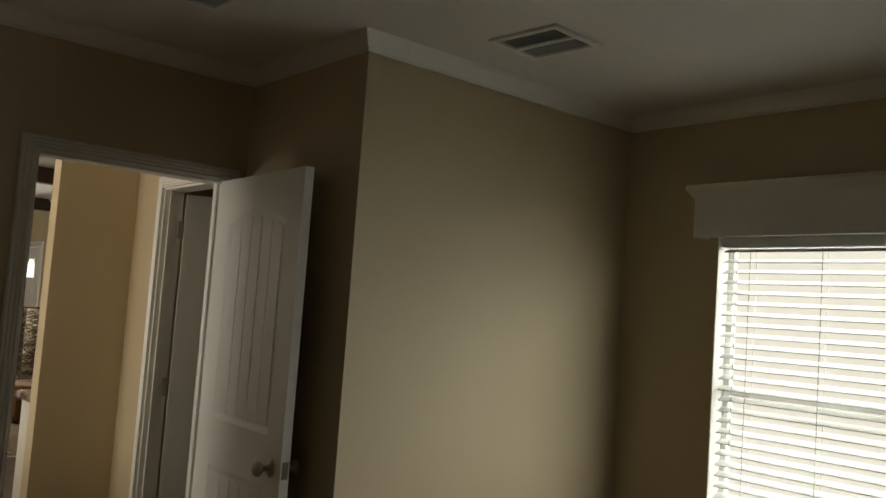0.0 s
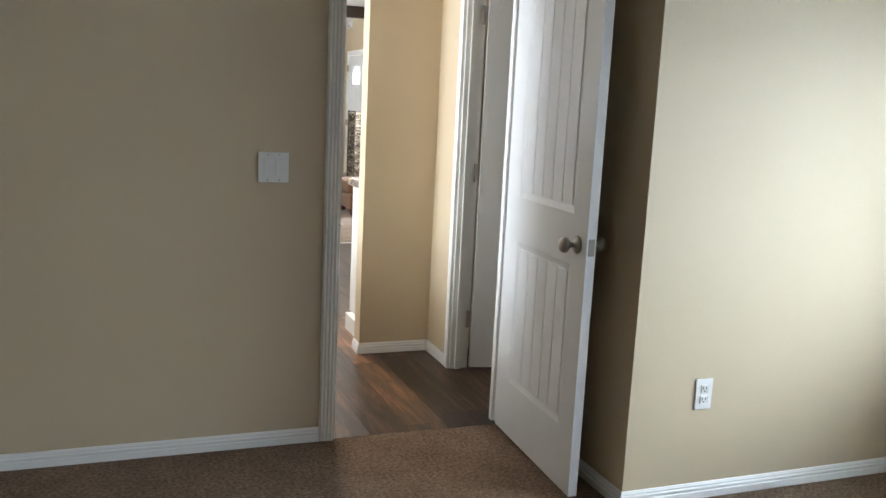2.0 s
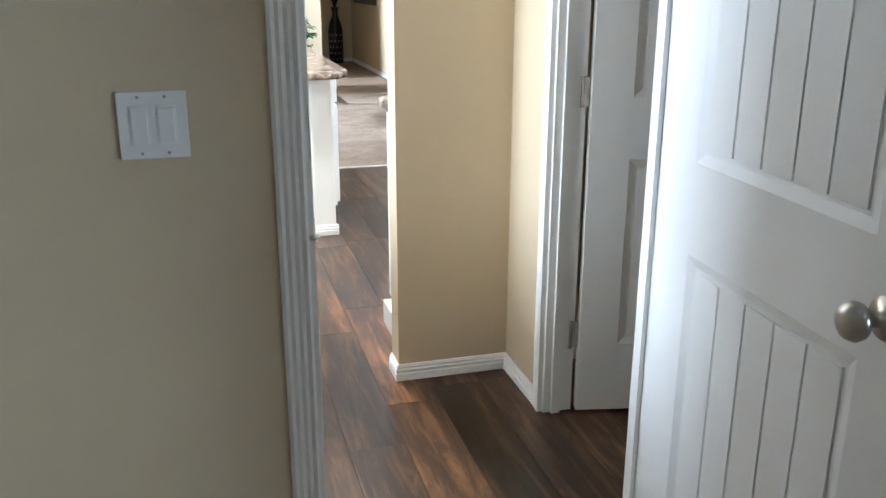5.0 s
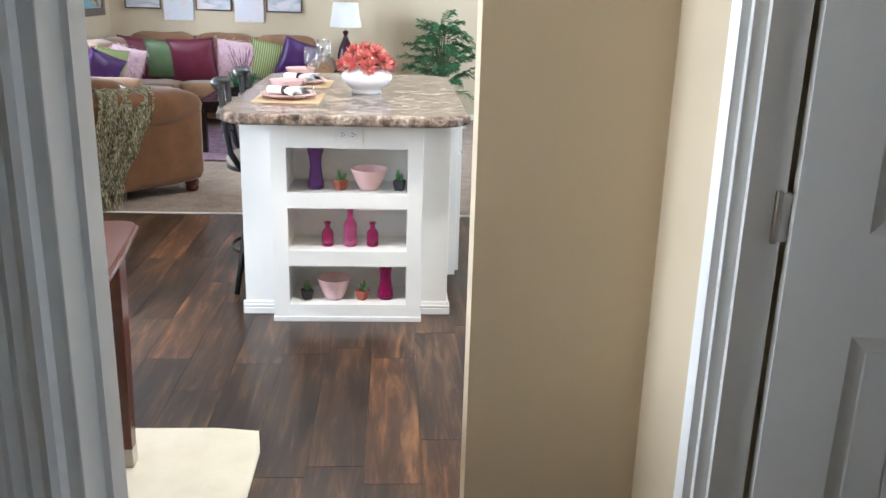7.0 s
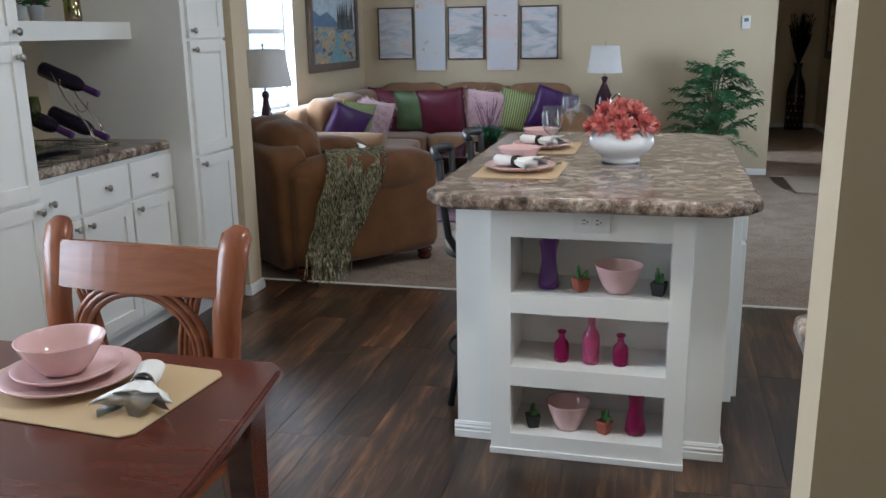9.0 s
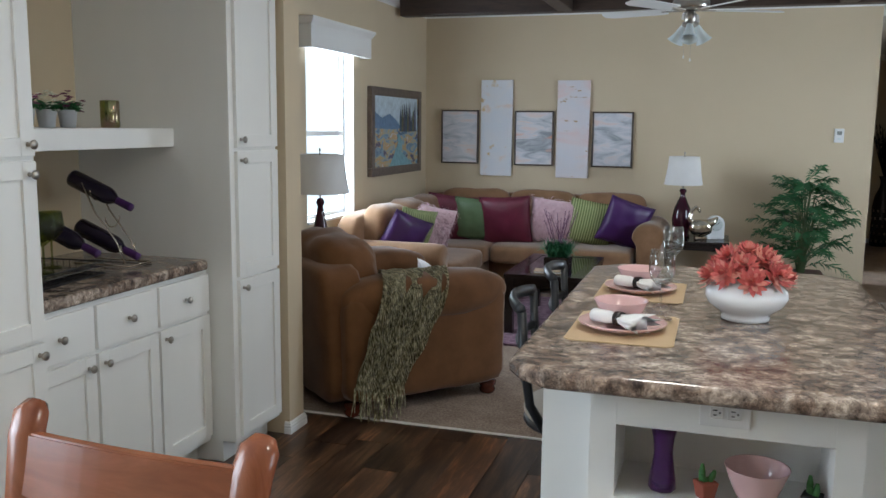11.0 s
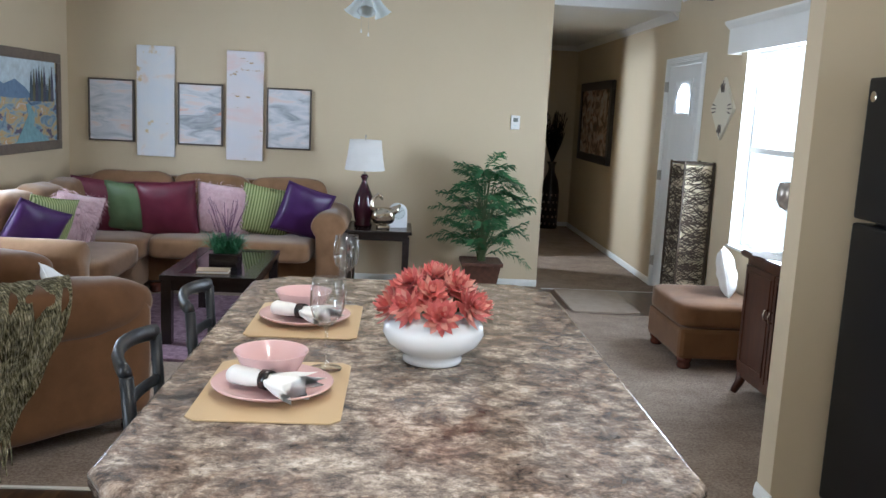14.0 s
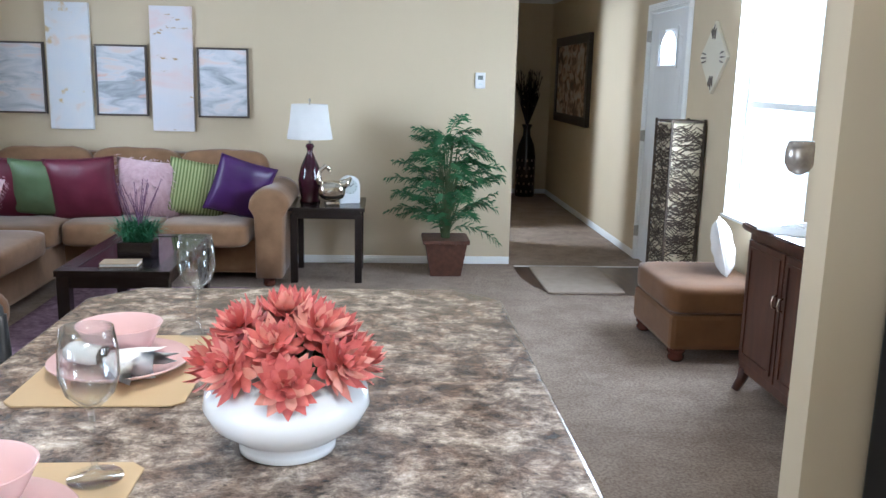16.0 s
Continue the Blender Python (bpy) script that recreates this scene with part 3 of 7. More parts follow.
# doors
def door_leaf(name, w, h, label, knob=True, loc=(0, 0, 0.012), rz=0.0, mat=None, fan=False):
    """A moulded two-panel door; hinge at the origin, leaf along +x, 35 mm thick about y=0."""
    mat = mat or DOORW
    d = thing(name, label, "door", loc, rz)
    hf, dip = 0.0175, 0.007
    part("leaf", span(0.001, w - 0.001, -hf + dip, hf - dip, 0.001, h - 0.001), mat, d)
    x0, x1, n = 0.125, w - 0.115, 16
    panels = ((0.235, 0.845, 0.0), (1.03, h - 0.135, 0.055))
    for s in (-1, 1):
        def top(x, z1, arch):
            u = max(-1.0, min(1.0, (x - x0) / (x1 - x0) * 2 - 1))
            return z1 - arch * (1 - math.cos(u * 1.45)) / (1 - math.cos(1.45))
        xs = [x0 + (x1 - x0) * i / n for i in range(n + 1)]
        yf, yi = s * hf, s * (hf - dip)
        bm = bmesh.new()

        def quad(*ps):
            bm.faces.new([bm.verts.new(p) for p in ps])
        for xa, xb in ((0, x0), (x1, w)):
            quad((xa, yf, 0), (xb, yf, 0), (xb, yf, h), (xa, yf, h))
        zlow = 0.0
        for z0, z1, arch in panels:
            quad((x0, yf, zlow), (x1, yf, zlow), (x1, yf, z0), (x0, yf, z0))
            zlow = z1
        for xa, xb in zip(xs, xs[1:]):
            quad((xa, yf, top(xa, *panels[1][1:])), (xb, yf, top(xb, *panels[1][1:])), (xb, yf, h), (xa, yf, h))
        for z0, z1, arch in panels:
            rim = [(x0, z0), (x1, z0)] + [(x, top(x, z1, arch)) for x in xs[::-1]]
            cx, cz = (x0 + x1) / 2, (z0 + z1) / 2
            rings = []
            for inset, y in ((0.0, yf), (0.004, yf - s * 0.0012), (0.020, yi + s * 0.0010), (0.026, yi + s * 0.0002)):
                kx, kz = 1 - inset / (x1 - cx), 1 - inset / (z1 - cz)
                rings.append([bm.verts.new((cx + (x - cx) * kx, y, cz + (z - cz) * kz)) for x, z in rim])
            for p, q in zip(rings, rings[1:]):
                for i in range(len(p)):
                    j = (i + 1) % len(p)
                    bm.faces.new((p[i], p[j], q[j], q[i]))
            k, a = 5, 0.029
            wq = (x1 - x0 - 2 * a) / k
            for i in range(k):
                xa, xb = x0 + a + i * wq + 0.0015, x0 + a + (i + 1) * wq - 0.0015
                o = [(xa, z0 + a), (xb, z0 + a), (xb, top(xb, z1, arch) - a), (xa, top(xa, z1, arch) - a)]
                part("panel_board", prism(o, yi - s * 0.001, yi + s * 0.0030, "y", 0.0014), mat, d)
        for a, b in (((0, 0), (w, 0)), ((w, 0), (w, h)), ((w, h), (0, h)), ((0, h), (0, 0))):
            quad((a[0], yf, a[1]), (b[0], yf, b[1]), (b[0], 0, b[1]), (a[0], 0, a[1]))
        bmesh.ops.remove_doubles(bm, verts=bm.verts, dist=0.0001)
        bmesh.ops.recalc_face_normals(bm, faces=bm.faces)
        part("moulded_skin", bm, mat, d)
    if knob:
        for s in (-1, 1):
            bm = lathe([(0, 0), (0.032, 0), (0.033, 0.005), (0.028, 0.010), (0.012, 0.014), (0.011, 0.030), (0.016, 0.036), (0.027, 0.046), (0.029, 0.056), (0.024, 0.066), (0.012, 0.071), (0, 0.072)], 24)
            bmesh.ops.transform(bm, matrix=Matrix.Translation((w - 0.07, s * 0.0175, 0.925)) @ Matrix.Rotation(radians(-90 * s), 4, "X"), verts=bm.verts)
            part("door_knob", bm, NICKEL, d, "round brushed nickel door knob", smooth=True)
        part("latch_plate", span(w - 0.001, w + 0.0015, -0.012, 0.012, 0.895, 0.955, 0.001), NICKEL, d)
    return d


def hinges(door, x, y, zs, rz):
    for z in zs:
        m = door.matrix_world.inverted() @ pose(x, y, z, 0, 0, rz)
        bm = box((0.0, 0.016, 0), (0.002, 0.032, 0.088), 0.0008)
        for k in (-0.03, 0.0, 0.03):
            add_box(bm, (-0.0015, 0.02, k), (0.002, 0.006, 0.006), 0.0008)
        h = part("hinge", bm, NICKEL, door, "nickel butt hinge")
        h.matrix_local = m
        part("pin", lathe([(0, -0.047), (0.0055, -0.047), (0.0065, -0.045), (0.0065, 0.045), (0.0055, 0.047), (0, 0.047)], 12), NICKEL, h, smooth=True)


door_leaf("door_bedroom", 0.745, 2.008, "open white moulded door with arched plank panel and nickel knob", loc=(2.026, 3.852, 0.014), rz=-92.9)
ld = door_leaf("door_linen_room", 0.64, 2.03, "open white moulded panel door into a dark room", knob=True, loc=(2.213, 4.660, 0.014), rz=-12)
hinges(ld, 2.190, 4.668, (0.275, 1.06, 1.86), -90)
fd = door_leaf("door_front", 0.88, 2.01, "closed white front door with small fan-shaped glass light", loc=(3.725, 13.32, 0.014), rz=-90, knob=True)
hinges(fd, 3.700, 13.325, (0.25, 1.05, 1.85), 90)


# windows, their daylight beyond, valances and blinds
SKYGLOW = bpy.data.materials.new("hazy_sky")
SKYGLOW.use_nodes = True
sk = SKYGLOW.node_tree
em = sk.nodes.new("ShaderNodeEmission")
sk.nodes.remove(sk.nodes["Principled BSDF"])
em.inputs[0].default_value, em.inputs[1].default_value = (0.90, 0.96, 1.0, 1), 2.3
sk.links.new(em.outputs[0], sk.nodes["Material Output"].inputs[0])
for nm, x, ya, yb in (("backdrop", -4.4, -60, 90), ("backdrop", 6.2, -60, 90)):
    bd = part(nm, span(x - 0.02, x, ya, yb, -1.3, 30), SKYGLOW, kind="structure")


def window(name, x, side, y0, y1, z0, z1, blinds=False):
    """A single-hung window in a wall along y; side: +1 where the room lies towards -x of it."""
    w = new(name)
    tagged(w, kind="structure")
    xa = x + side * 0.085
    t = 0.035
    zm = (z0 + z1) / 2
    for a in ((y0, y0 + t, z0, z1), (y1 - t, y1, z0, z1), (y0 + t, y1 - t, z0, z0 + t), (y0 + t, y1 - t, z1 - t, z1)):
        part("window_frame", span(xa, xa + side * 0.03, *a, 0.003), TRIM, w)
    part("window_sash_rail", span(xa - side * 0.004, xa + side * 0.03, y0 + t, y1 - t, zm - 0.02, zm + 0.02, 0.003), TRIM, w)
    for za, zb in ((z0 + t, zm - 0.02), (zm + 0.02, z1 - t)):
        p = part("pane", span(xa + side * 0.014, xa + side * 0.017, y0 + t, y1 - t, za, zb), PANE, w)
        p.visible_shadow = False
    part("window_sill", span(x - side * 0.02, xa, y0 - 0.003, y1 + 0.003, z0 - 0.016, z0 + 0.003, 0.003), TRIM, w)
    bm = bmesh.new()
    add_span(bm, x, xa, y0 - 0.001, y0 + 0.006, z0 + 0.003, z1)
    add_span(bm, x, xa, y1 - 0.006, y1 + 0.001, z0 + 0.003, z1)
    add_span(bm, x, xa, y0 + 0.006, y1 - 0.006, z1 - 0.006, z1 + 0.001)
    part("window_lining", bm, TRIM, w)
    return w


window("window_1", XR, 1, 1.05, 2.51, 0.62, 1.95)
window("window_2", XL, -1, 10.40, 11.26, 0.80, 2.10)
window("window_3", XR, 1, 10.50, 11.54, 0.68, 2.06)
window("window_4", XL - 0.16, -1, 4.5, 6.0, 0.82, 2.07)
# added to go with the extra kitchen lamp; this window is never seen
window("window_5_added", XR, 1, 6.25, 7.15, 1.1, 2.0)


def valance(x, side, y0, y1, z0, z1, label):
    """A boxed white valance with a crown edge along its top."""
    v = thing("window_valance", label, "valance", group="window valances")
    d = 0.10
    xf = x - side * d
    part("front_board", span(xf, xf + side * 0.018, y0, y1, z0, z1 - 0.02, 0.002), TRIM, v)
    for a, b in ((y0, y0 + 0.018), (y1 - 0.018, y1)):
        part("end_board", span(xf + side * 0.018, x - side * 0.001, a, b, z0, z1 - 0.02, 0.002), TRIM, v)
    part("top_board", span(xf - side * 0.03, x - side * 0.001, y0 - 0.03, y1 + 0.03, z1 - 0.018, z1, 0.003), TRIM, v)
    pr = [(0, -0.055), (0.006, -0.055), (0.010, -0.045), (0.022, -0.030), (0.030, -0.018), (0, -0.018)]
    moulding("crown_edge", pr, (xf, y0, z1), (xf, y1, z1), (-side, 0, 0), parent=v, mitre=(1, 1))
    moulding("crown_edge", pr, (xf, y0, z1), (x - side * 0.001, y0, z1), (0, -1, 0), parent=v, mitre=(1, 0))
    moulding("crown_edge", pr, (xf, y1, z1), (x - side * 0.001, y1, z1), (0, 1, 0), parent=v, mitre=(1, 0))
    return v


valance(XR, 1, 0.93, 2.57, 1.935, 2.16, "wide white boxed valance over the blinds on the beige wall")
valance(XL, -1, 10.30, 11.40, 2.055, 2.27, "white boxed valance over the bright living room window")
valance(XR, 1, 10.42, 11.66, 2.035, 2.265, "white boxed valance over the bright window by the sideboard")

bl = thing("window_blind", "white slatted wooden blind, slats open, in the bedroom window", "blind")
SLAT = mottled("white_blind_slat", (0.72, 0.73, 0.72), (0.76, 0.77, 0.76), 0.45)
n_sl = 28
for i in range(n_sl):
    z = 0.66 + i * (1.89 - 0.66) / (n_sl - 1)
    bm = bmesh.new()
    add_box(bm, (0, 0, 0), (0.046, 1.42, 0.003), 0)
    ob = part("slat", bm, SLAT, bl)
    ob.matrix_local = pose(XR + 0.040, 1.78, z, 0, -22, 0)
part("head_rail", span(XR + 0.012, XR + 0.066, 1.062, 2.498, 1.902, 1.942, 0.003), SLAT, bl)
part("bottom_rail", span(XR + 0.016, XR + 0.062, 1.07, 2.49, 0.628, 0.645, 0.003), SLAT, bl)
for y in (2.36, 2.05, 1.70, 1.36, 1.15):
    for x in (XR + 0.014, XR + 0.066):
        part("ladder_cord", span(x - 0.001, x + 0.001, y - 0.0015, y + 0.0015, 0.64, 1.91), SLAT, bl)
part("pull_cord", span(XR + 0.006, XR + 0.009, 2.415, 2.418, 1.05, 1.91), SLAT, bl)


# ---- kitchen and dining furniture ----
def shaker(parent, name, x, y0, y1, z0, z1, knob_at=None, out=1, rail=0.055, label=""):
    """A framed panel front on a face at x that looks towards +x (out=1) or -x."""
    t = 0.018 * out
    xa, xb = sorted((x, x + t))
    d = part(name, span(min(x, x + t * 0.45), max(x, x + t * 0.45), y0 + rail - 0.004, y1 - rail + 0.004, z0 + rail - 0.004, z1 - rail + 0.004), CABW, parent, label)
    part("stile", span(xa, xb, y0, y0 + rail, z0, z1, 0.0015), CABW, d)
    part("stile", span(xa, xb, y1 - rail, y1, z0, z1, 0.0015), CABW, d)
    part("rail", span(xa, xb, y0 + rail, y1 - rail, z0, z0 + rail, 0.0015), CABW, d)
    part("rail", span(xa, xb, y0 + rail, y1 - rail, z1 - rail, z1, 0.0015), CABW, d)
    if knob_at:
        k = lathe([(0, 0), (0.008, 0), (0.006, 0.004), (0.0055, 0.012), (0.010, 0.016), (0.0145, 0.021), (0.0145, 0.026), (0.009, 0.030), (0, 0.031)], 16)
        bmesh.ops.transform(k, matrix=Matrix.Translation((x + t, *knob_at)) @ Matrix.Rotation(radians(90 * out), 4, "Y"), verts=k.verts)
        part("knob", k, NICKEL, d, "small round nickel knob", smooth=True)
    return d


def drawer_front(parent, x, y0, y1, z0, z1, out=1):
    t = 0.018 * out
    d = part("drawer", span(x, x + t, y0, y1, z0, z1, 0.004), CABW, parent)
    k = lathe([(0, 0), (0.008, 0), (0.006, 0.004), (0.0055, 0.012), (0.010, 0.016), (0.0145, 0.021), (0.0145, 0.026), (0.009, 0.030), (0, 0.031)], 16)
    bmesh.ops.transform(k, matrix=Matrix.Translation((x + t, (y0 + y1) / 2, (z0 + z1) / 2)) @ Matrix.Rotation(radians(90 * out), 4, "Y"), verts=k.verts)
    part("knob", k, NICKEL, d, "small round nickel knob", smooth=True)


BX, BY = 0.24, -0.235    # where the coffee bar wall stands


def pantry(y0, y1, knob_side, label):
    p = thing("tall_pantry_cabinet", label, "cabinet", group="tall pantry cabinets")
    xf = -0.948 + BX
    part("body", span(-1.70, xf, y0, y1, 0.10, ZC - 0.01, 0.002), CABW, p)
    part("toe_kick", span(-1.70, xf - 0.07, y0 + 0.002, y1 - 0.002, 0.002, 0.10), CABW, p)
    ya, yb = y0 + 0.035, y1 - 0.012
    ky = yb - 0.028 if knob_side > 0 else ya + 0.028
    shaker(p, "cabinet_door", xf, ya, yb, 0.12, 0.835, (ky, 0.80))
    shaker(p, "cabinet_door", xf, ya, yb, 0.85, 1.40, (ky, 1.36))
    shaker(p, "cabinet_door", xf, ya, yb, 1.415, 2.52, (ky, 1.45))
    return p


pantry(8.192 + BY, 8.36, -1, "tall white pantry cabinet with three framed doors beside beige wall")
pantry(6.62 + BY, 7.082 + BY, 1, "tall white pantry cabinet with three framed doors beside the coffee bar")

CF = -1.078 + BX
base_cab = thing("base_cabinet", "white base cabinet with three drawers over three framed doors", "cabinet")
part("body", span(-1.70, CF, 7.084 + BY, 8.190 + BY, 0.10, 0.885, 0.002), CABW, base_cab)
part("toe_kick", span(-1.70, CF - 0.07, 7.086 + BY, 8.188 + BY, 0.002, 0.10), CABW, base_cab)
for i in range(3):
    ya = 7.088 + BY + i * 0.367
    drawer_front(base_cab, CF, ya + 0.008, ya + 0.359, 0.70, 0.865)
    shaker(base_cab, "cabinet_door", CF, ya + 0.008, ya + 0.359, 0.13, 0.685, ((ya + 0.32) if i == 0 else (ya + 0.04), 0.645))


def worktop(name, pts, z0, z1, label, cat="worktop", bev=0.014):
    bm = prism(pts, z0, z1, "z")
    es = [e for e in bm.edges if abs(e.verts[0].co.z - e.verts[1].co.z) < 1e-4]
    bmesh.ops.bevel(bm, geom=es, offset=bev, segments=7, affect="EDGES", profile=0.5)
    w = part(name, bm, LAMINATE, smooth=False)
    return tagged(w, label, cat)


worktop("coffee_bar_worktop", [(x + BX, y + BY) for x, y in ((-1.94, 7.084), (-1.08, 7.084), (-1.048, 7.11), (-1.048, 8.156), (-1.08, 8.188), (-1.94, 8.188))], 0.886, 0.93, "brown stone-pattern laminate worktop on the white base cabinet")
shelf = thing("wall_shelf", "thick white wall shelf between two tall pantry cabinets", "shelf")
part("board", span(-1.70, -1.22 + BX, 7.084 + BY, 8.190 + BY, 1.415, 1.495, 0.003), CABW, shelf)

# island
isl = thing("kitchen_island", "white kitchen island with an open bookshelf end and cabinet doors", "island")
part("body", span(1.16, 1.77, 7.117, 8.36, 0.0, 0.885, 0.003), CABW, isl)
part("end_panel", span(0.865, 1.053, 6.94, 7.03, 0.0, 0.885, 0.002), CABW, isl)
part("end_panel", span(1.602, 1.77, 6.94, 7.116, 0.0, 0.885, 0.002), CABW, isl)
part("end_panel", span(0.865, 1.158, 8.27, 8.36, 0.0, 0.885, 0.003), CABW, isl)
bx0, bx1, by0 = 1.005, 1.648, 6.842
sx0, sx1 = 1.072, 1.583
part("shelf_stile", span(bx0, sx0, by0, 6.939, 0.0, 0.885, 0.001), CABW, isl)
part("shelf_stile", span(sx1, bx1, by0, 6.939, 0.0, 0.885, 0.001), CABW, isl)
part("shelf_board", span(sx0, sx1, by0, 7.10, 0.0, 0.078, 0.001), CABW, isl)
part("shelf_board", span(sx0, sx1, by0, 7.10, 0.255, 0.325, 0.001), CABW, isl)
part("shelf_board", span(sx0, sx1, by0, 7.10, 0.515, 0.583, 0.001), CABW, isl)
part("shelf_head", span(sx0, sx1, by0, 7.10, 0.775, 0.885, 0.001), CABW, isl)
part("shelf_side", span(sx0 - 0.018, sx0, 6.939, 7.10, 0.0, 0.885), CABW, isl)
part("shelf_side", span(sx1, sx1 + 0.018, 6.939, 7.10, 0.0, 0.885), CABW, isl)
part("shelf_back", span(sx0 - 0.018, sx1 + 0.018, 7.10, 7.115, 0.0, 0.885), CABW, isl)
part("base_strip", span(bx0 - 0.004, bx1 + 0.004, by0 - 0.006, 6.95, 0.0, 0.022, 0.002), TRIM, isl)
moulding("base_moulding", BASE, (1.652, 6.94, 0.002), (1.783, 6.94, 0.002), (0, -1, 0), parent=isl)
moulding("base_moulding", BASE, (0.855, 6.94, 0.002), (1.0, 6.94, 0.002), (0, -1, 0), parent=isl)
moulding("base_moulding", BASE, (1.77, 6.93, 0.002), (1.77, 7.19, 0.002), (1, 0, 0), parent=isl)
moulding("base_moulding", BASE, (1.16, 7.03, 0.002), (1.16, 8.27, 0.002), (-1, 0, 0), parent=isl)
for i, (ya, yb) in enumerate(((7.21, 7.58), (7.59, 7.96), (7.97, 8.34))):
    part("door_box", span(1.77, 1.822, ya, yb, 0.10, 0.87, 0.002), CABW, isl)
    shaker(isl, "cabinet_door", 1.822, ya + 0.01, yb - 0.01, 0.12, 0.69, (yb - 0.04, 0.64), 1)
    drawer_front(isl, 1.822, ya + 0.01, yb - 0.01, 0.705, 0.86, 1)
c = 0.115
worktop("island_worktop", [(0.795, 6.71 + c), (0.795 + c * 0.35, 6.71 + c * 0.45), (0.795 + c, 6.71), (1.84 - c, 6.71), (1.84 - c * 0.35, 6.71 + c * 0.45), (1.84, 6.71 + c), (1.84, 8.50 - c), (1.84 - c, 8.50), (0.795 + c, 8.50), (0.795, 8.50 - c)], 0.886, 0.932, "brown and grey stone-pattern laminate island top with rolled edge", bev=0.017)


def outlet(name, label, m, wide=False):
    """A duplex outlet plate in its own x-z plane, facing -y."""
    o = thing(name, label, "outlet")
    o.matrix_world = m
    w, h = (0.118, 0.072) if wide else (0.071, 0.116)
    part("cover_plate", box((0, -0.003, 0), (w, 0.006, h), 0.002), PLASTIC, o)
    for s in (-1, 1):
        cx, cz = (s * 0.021, 0) if wide else (0, s * 0.021)
        part("socket", box((cx, -0.0065, cz), (0.030, 0.003, 0.030), 0.004), PLASTIC, o)
        bm = bmesh.new()
        if wide:
            add_box(bm, (cx - 0.003, -0.0083, 0.006), (0.010, 0.0012, 0.0028))
            add_box(bm, (cx - 0.003, -0.0083, -0.006), (0.008, 0.0012, 0.0028))
            add_box(bm, (cx + 0.008, -0.0083, 0), (0.0045, 0.0012, 0.0045))
        else:
            add_box(bm, (-0.006, -0.0083, cz + 0.003), (0.0028, 0.0012, 0.010))
            add_box(bm, (0.006, -0.0083, cz + 0.003), (0.0028, 0.0012, 0.008))
            add_box(bm, (0, -0.0083, cz - 0.008), (0.0045, 0.0012, 0.0045))
        part("slot", bm, DARKSLOT, o)
    return o


outlet("power_outlet", "white horizontal duplex outlet on the island bookshelf", pose(1.332, by0 - 0.001, 0.836), True)
outlet("power_outlet", "white upright duplex outlet low on the beige bedroom wall", pose(2.44, 3.001, 0.41))
outlet("power_outlet", "white upright duplex outlet above the coffee bar", pose(XL + 0.082, 7.42 + BY, 1.17, 0, 0, 90))
sw = thing("light_switch", "white double rocker light switch on the beige bedroom wall", "light switch")
sw.matrix_world = pose(1.008, YS - 0.001, 1.137)
part("cover_plate", box((0, -0.003, 0), (0.117, 0.006, 0.117), 0.002), PLASTIC, sw)
for s in (-1, 1):
    part("rocker_frame", box((s * 0.0225, -0.0062, 0), (0.034, 0.002, 0.068), 0.001), PLASTIC, sw)
    part("rocker", box((s * 0.0225, -0.0075, 0), (0.0285, 0.004, 0.060), 0.002, Matrix.Rotation(radians(3), 4, "X")), PLASTIC, sw)
    for z in (-0.049, 0.049):
        part("screw", lathe([(0, 0), (0.003, 0), (0.0028, 0.001), (0, 0.0015)], 10, (0, 0, 0)), NICKEL, sw).matrix_local = pose(s * 0.0225, -0.006, z, 90)

# counter behind the end wall, and the refrigerator
kc = thing("base_cabinet", "white base cabinet run behind the beige end wall", "cabinet")
part("body", span(1.80, 3.10, 5.155, 5.66, 0.10, 0.885, 0.002), CABW, kc)
part("toe_kick", span(1.76, 3.10, 5.155, 5.60, 0.002, 0.10), CABW, kc)
worktop("kitchen_worktop", [(1.775, 5.155), (3.12, 5.155), (3.12, 5.75), (1.815, 5.75), (1.775, 5.71)], 0.886, 0.93, "brown stone-pattern laminate worktop behind the beige end wall")
fr = thing("refrigerator", "black two-door refrigerator with textured doors beside the beige wing wall", "refrigerator")
part("body", span(3.09, 3.66, 7.87, 8.60, 0.02, 1.72, 0.006), FRIDGE, fr)
part("freezer_door", span(3.0, 3.08, 7.87, 8.60, 1.215, 1.735, 0.012), FRIDGE, fr)
part("fridge_door", span(3.0, 3.08, 7.87, 8.60, 0.10, 1.20, 0.012), FRIDGE, fr)
part("toe_grille", span(3.08, 3.10, 7.89, 8.58, 0.003, 0.10, 0.004), FRIDGE, fr)
part("door_handle", tube([(2.998, 7.93, 1.26), (2.96, 7.93, 1.28), (2.96, 7.93, 1.55), (2.998, 7.93, 1.57)], 0.011, 8), FRIDGE, fr, smooth=True)
part("door_handle", tube([(2.998, 7.93, 0.75), (2.96, 7.93, 0.77), (2.96, 7.93, 1.14), (2.998, 7.93, 1.16)], 0.011, 8), FRIDGE, fr, smooth=True)
bm = lathe([(0, 0), (0.019, 0), (0.020, 0.002), (0.017, 0.003), (0, 0.0035)], 20)
part("badge", bm, SILVER, fr).matrix_local = pose(3.0, 8.555, 1.665, 0, -90, 0)


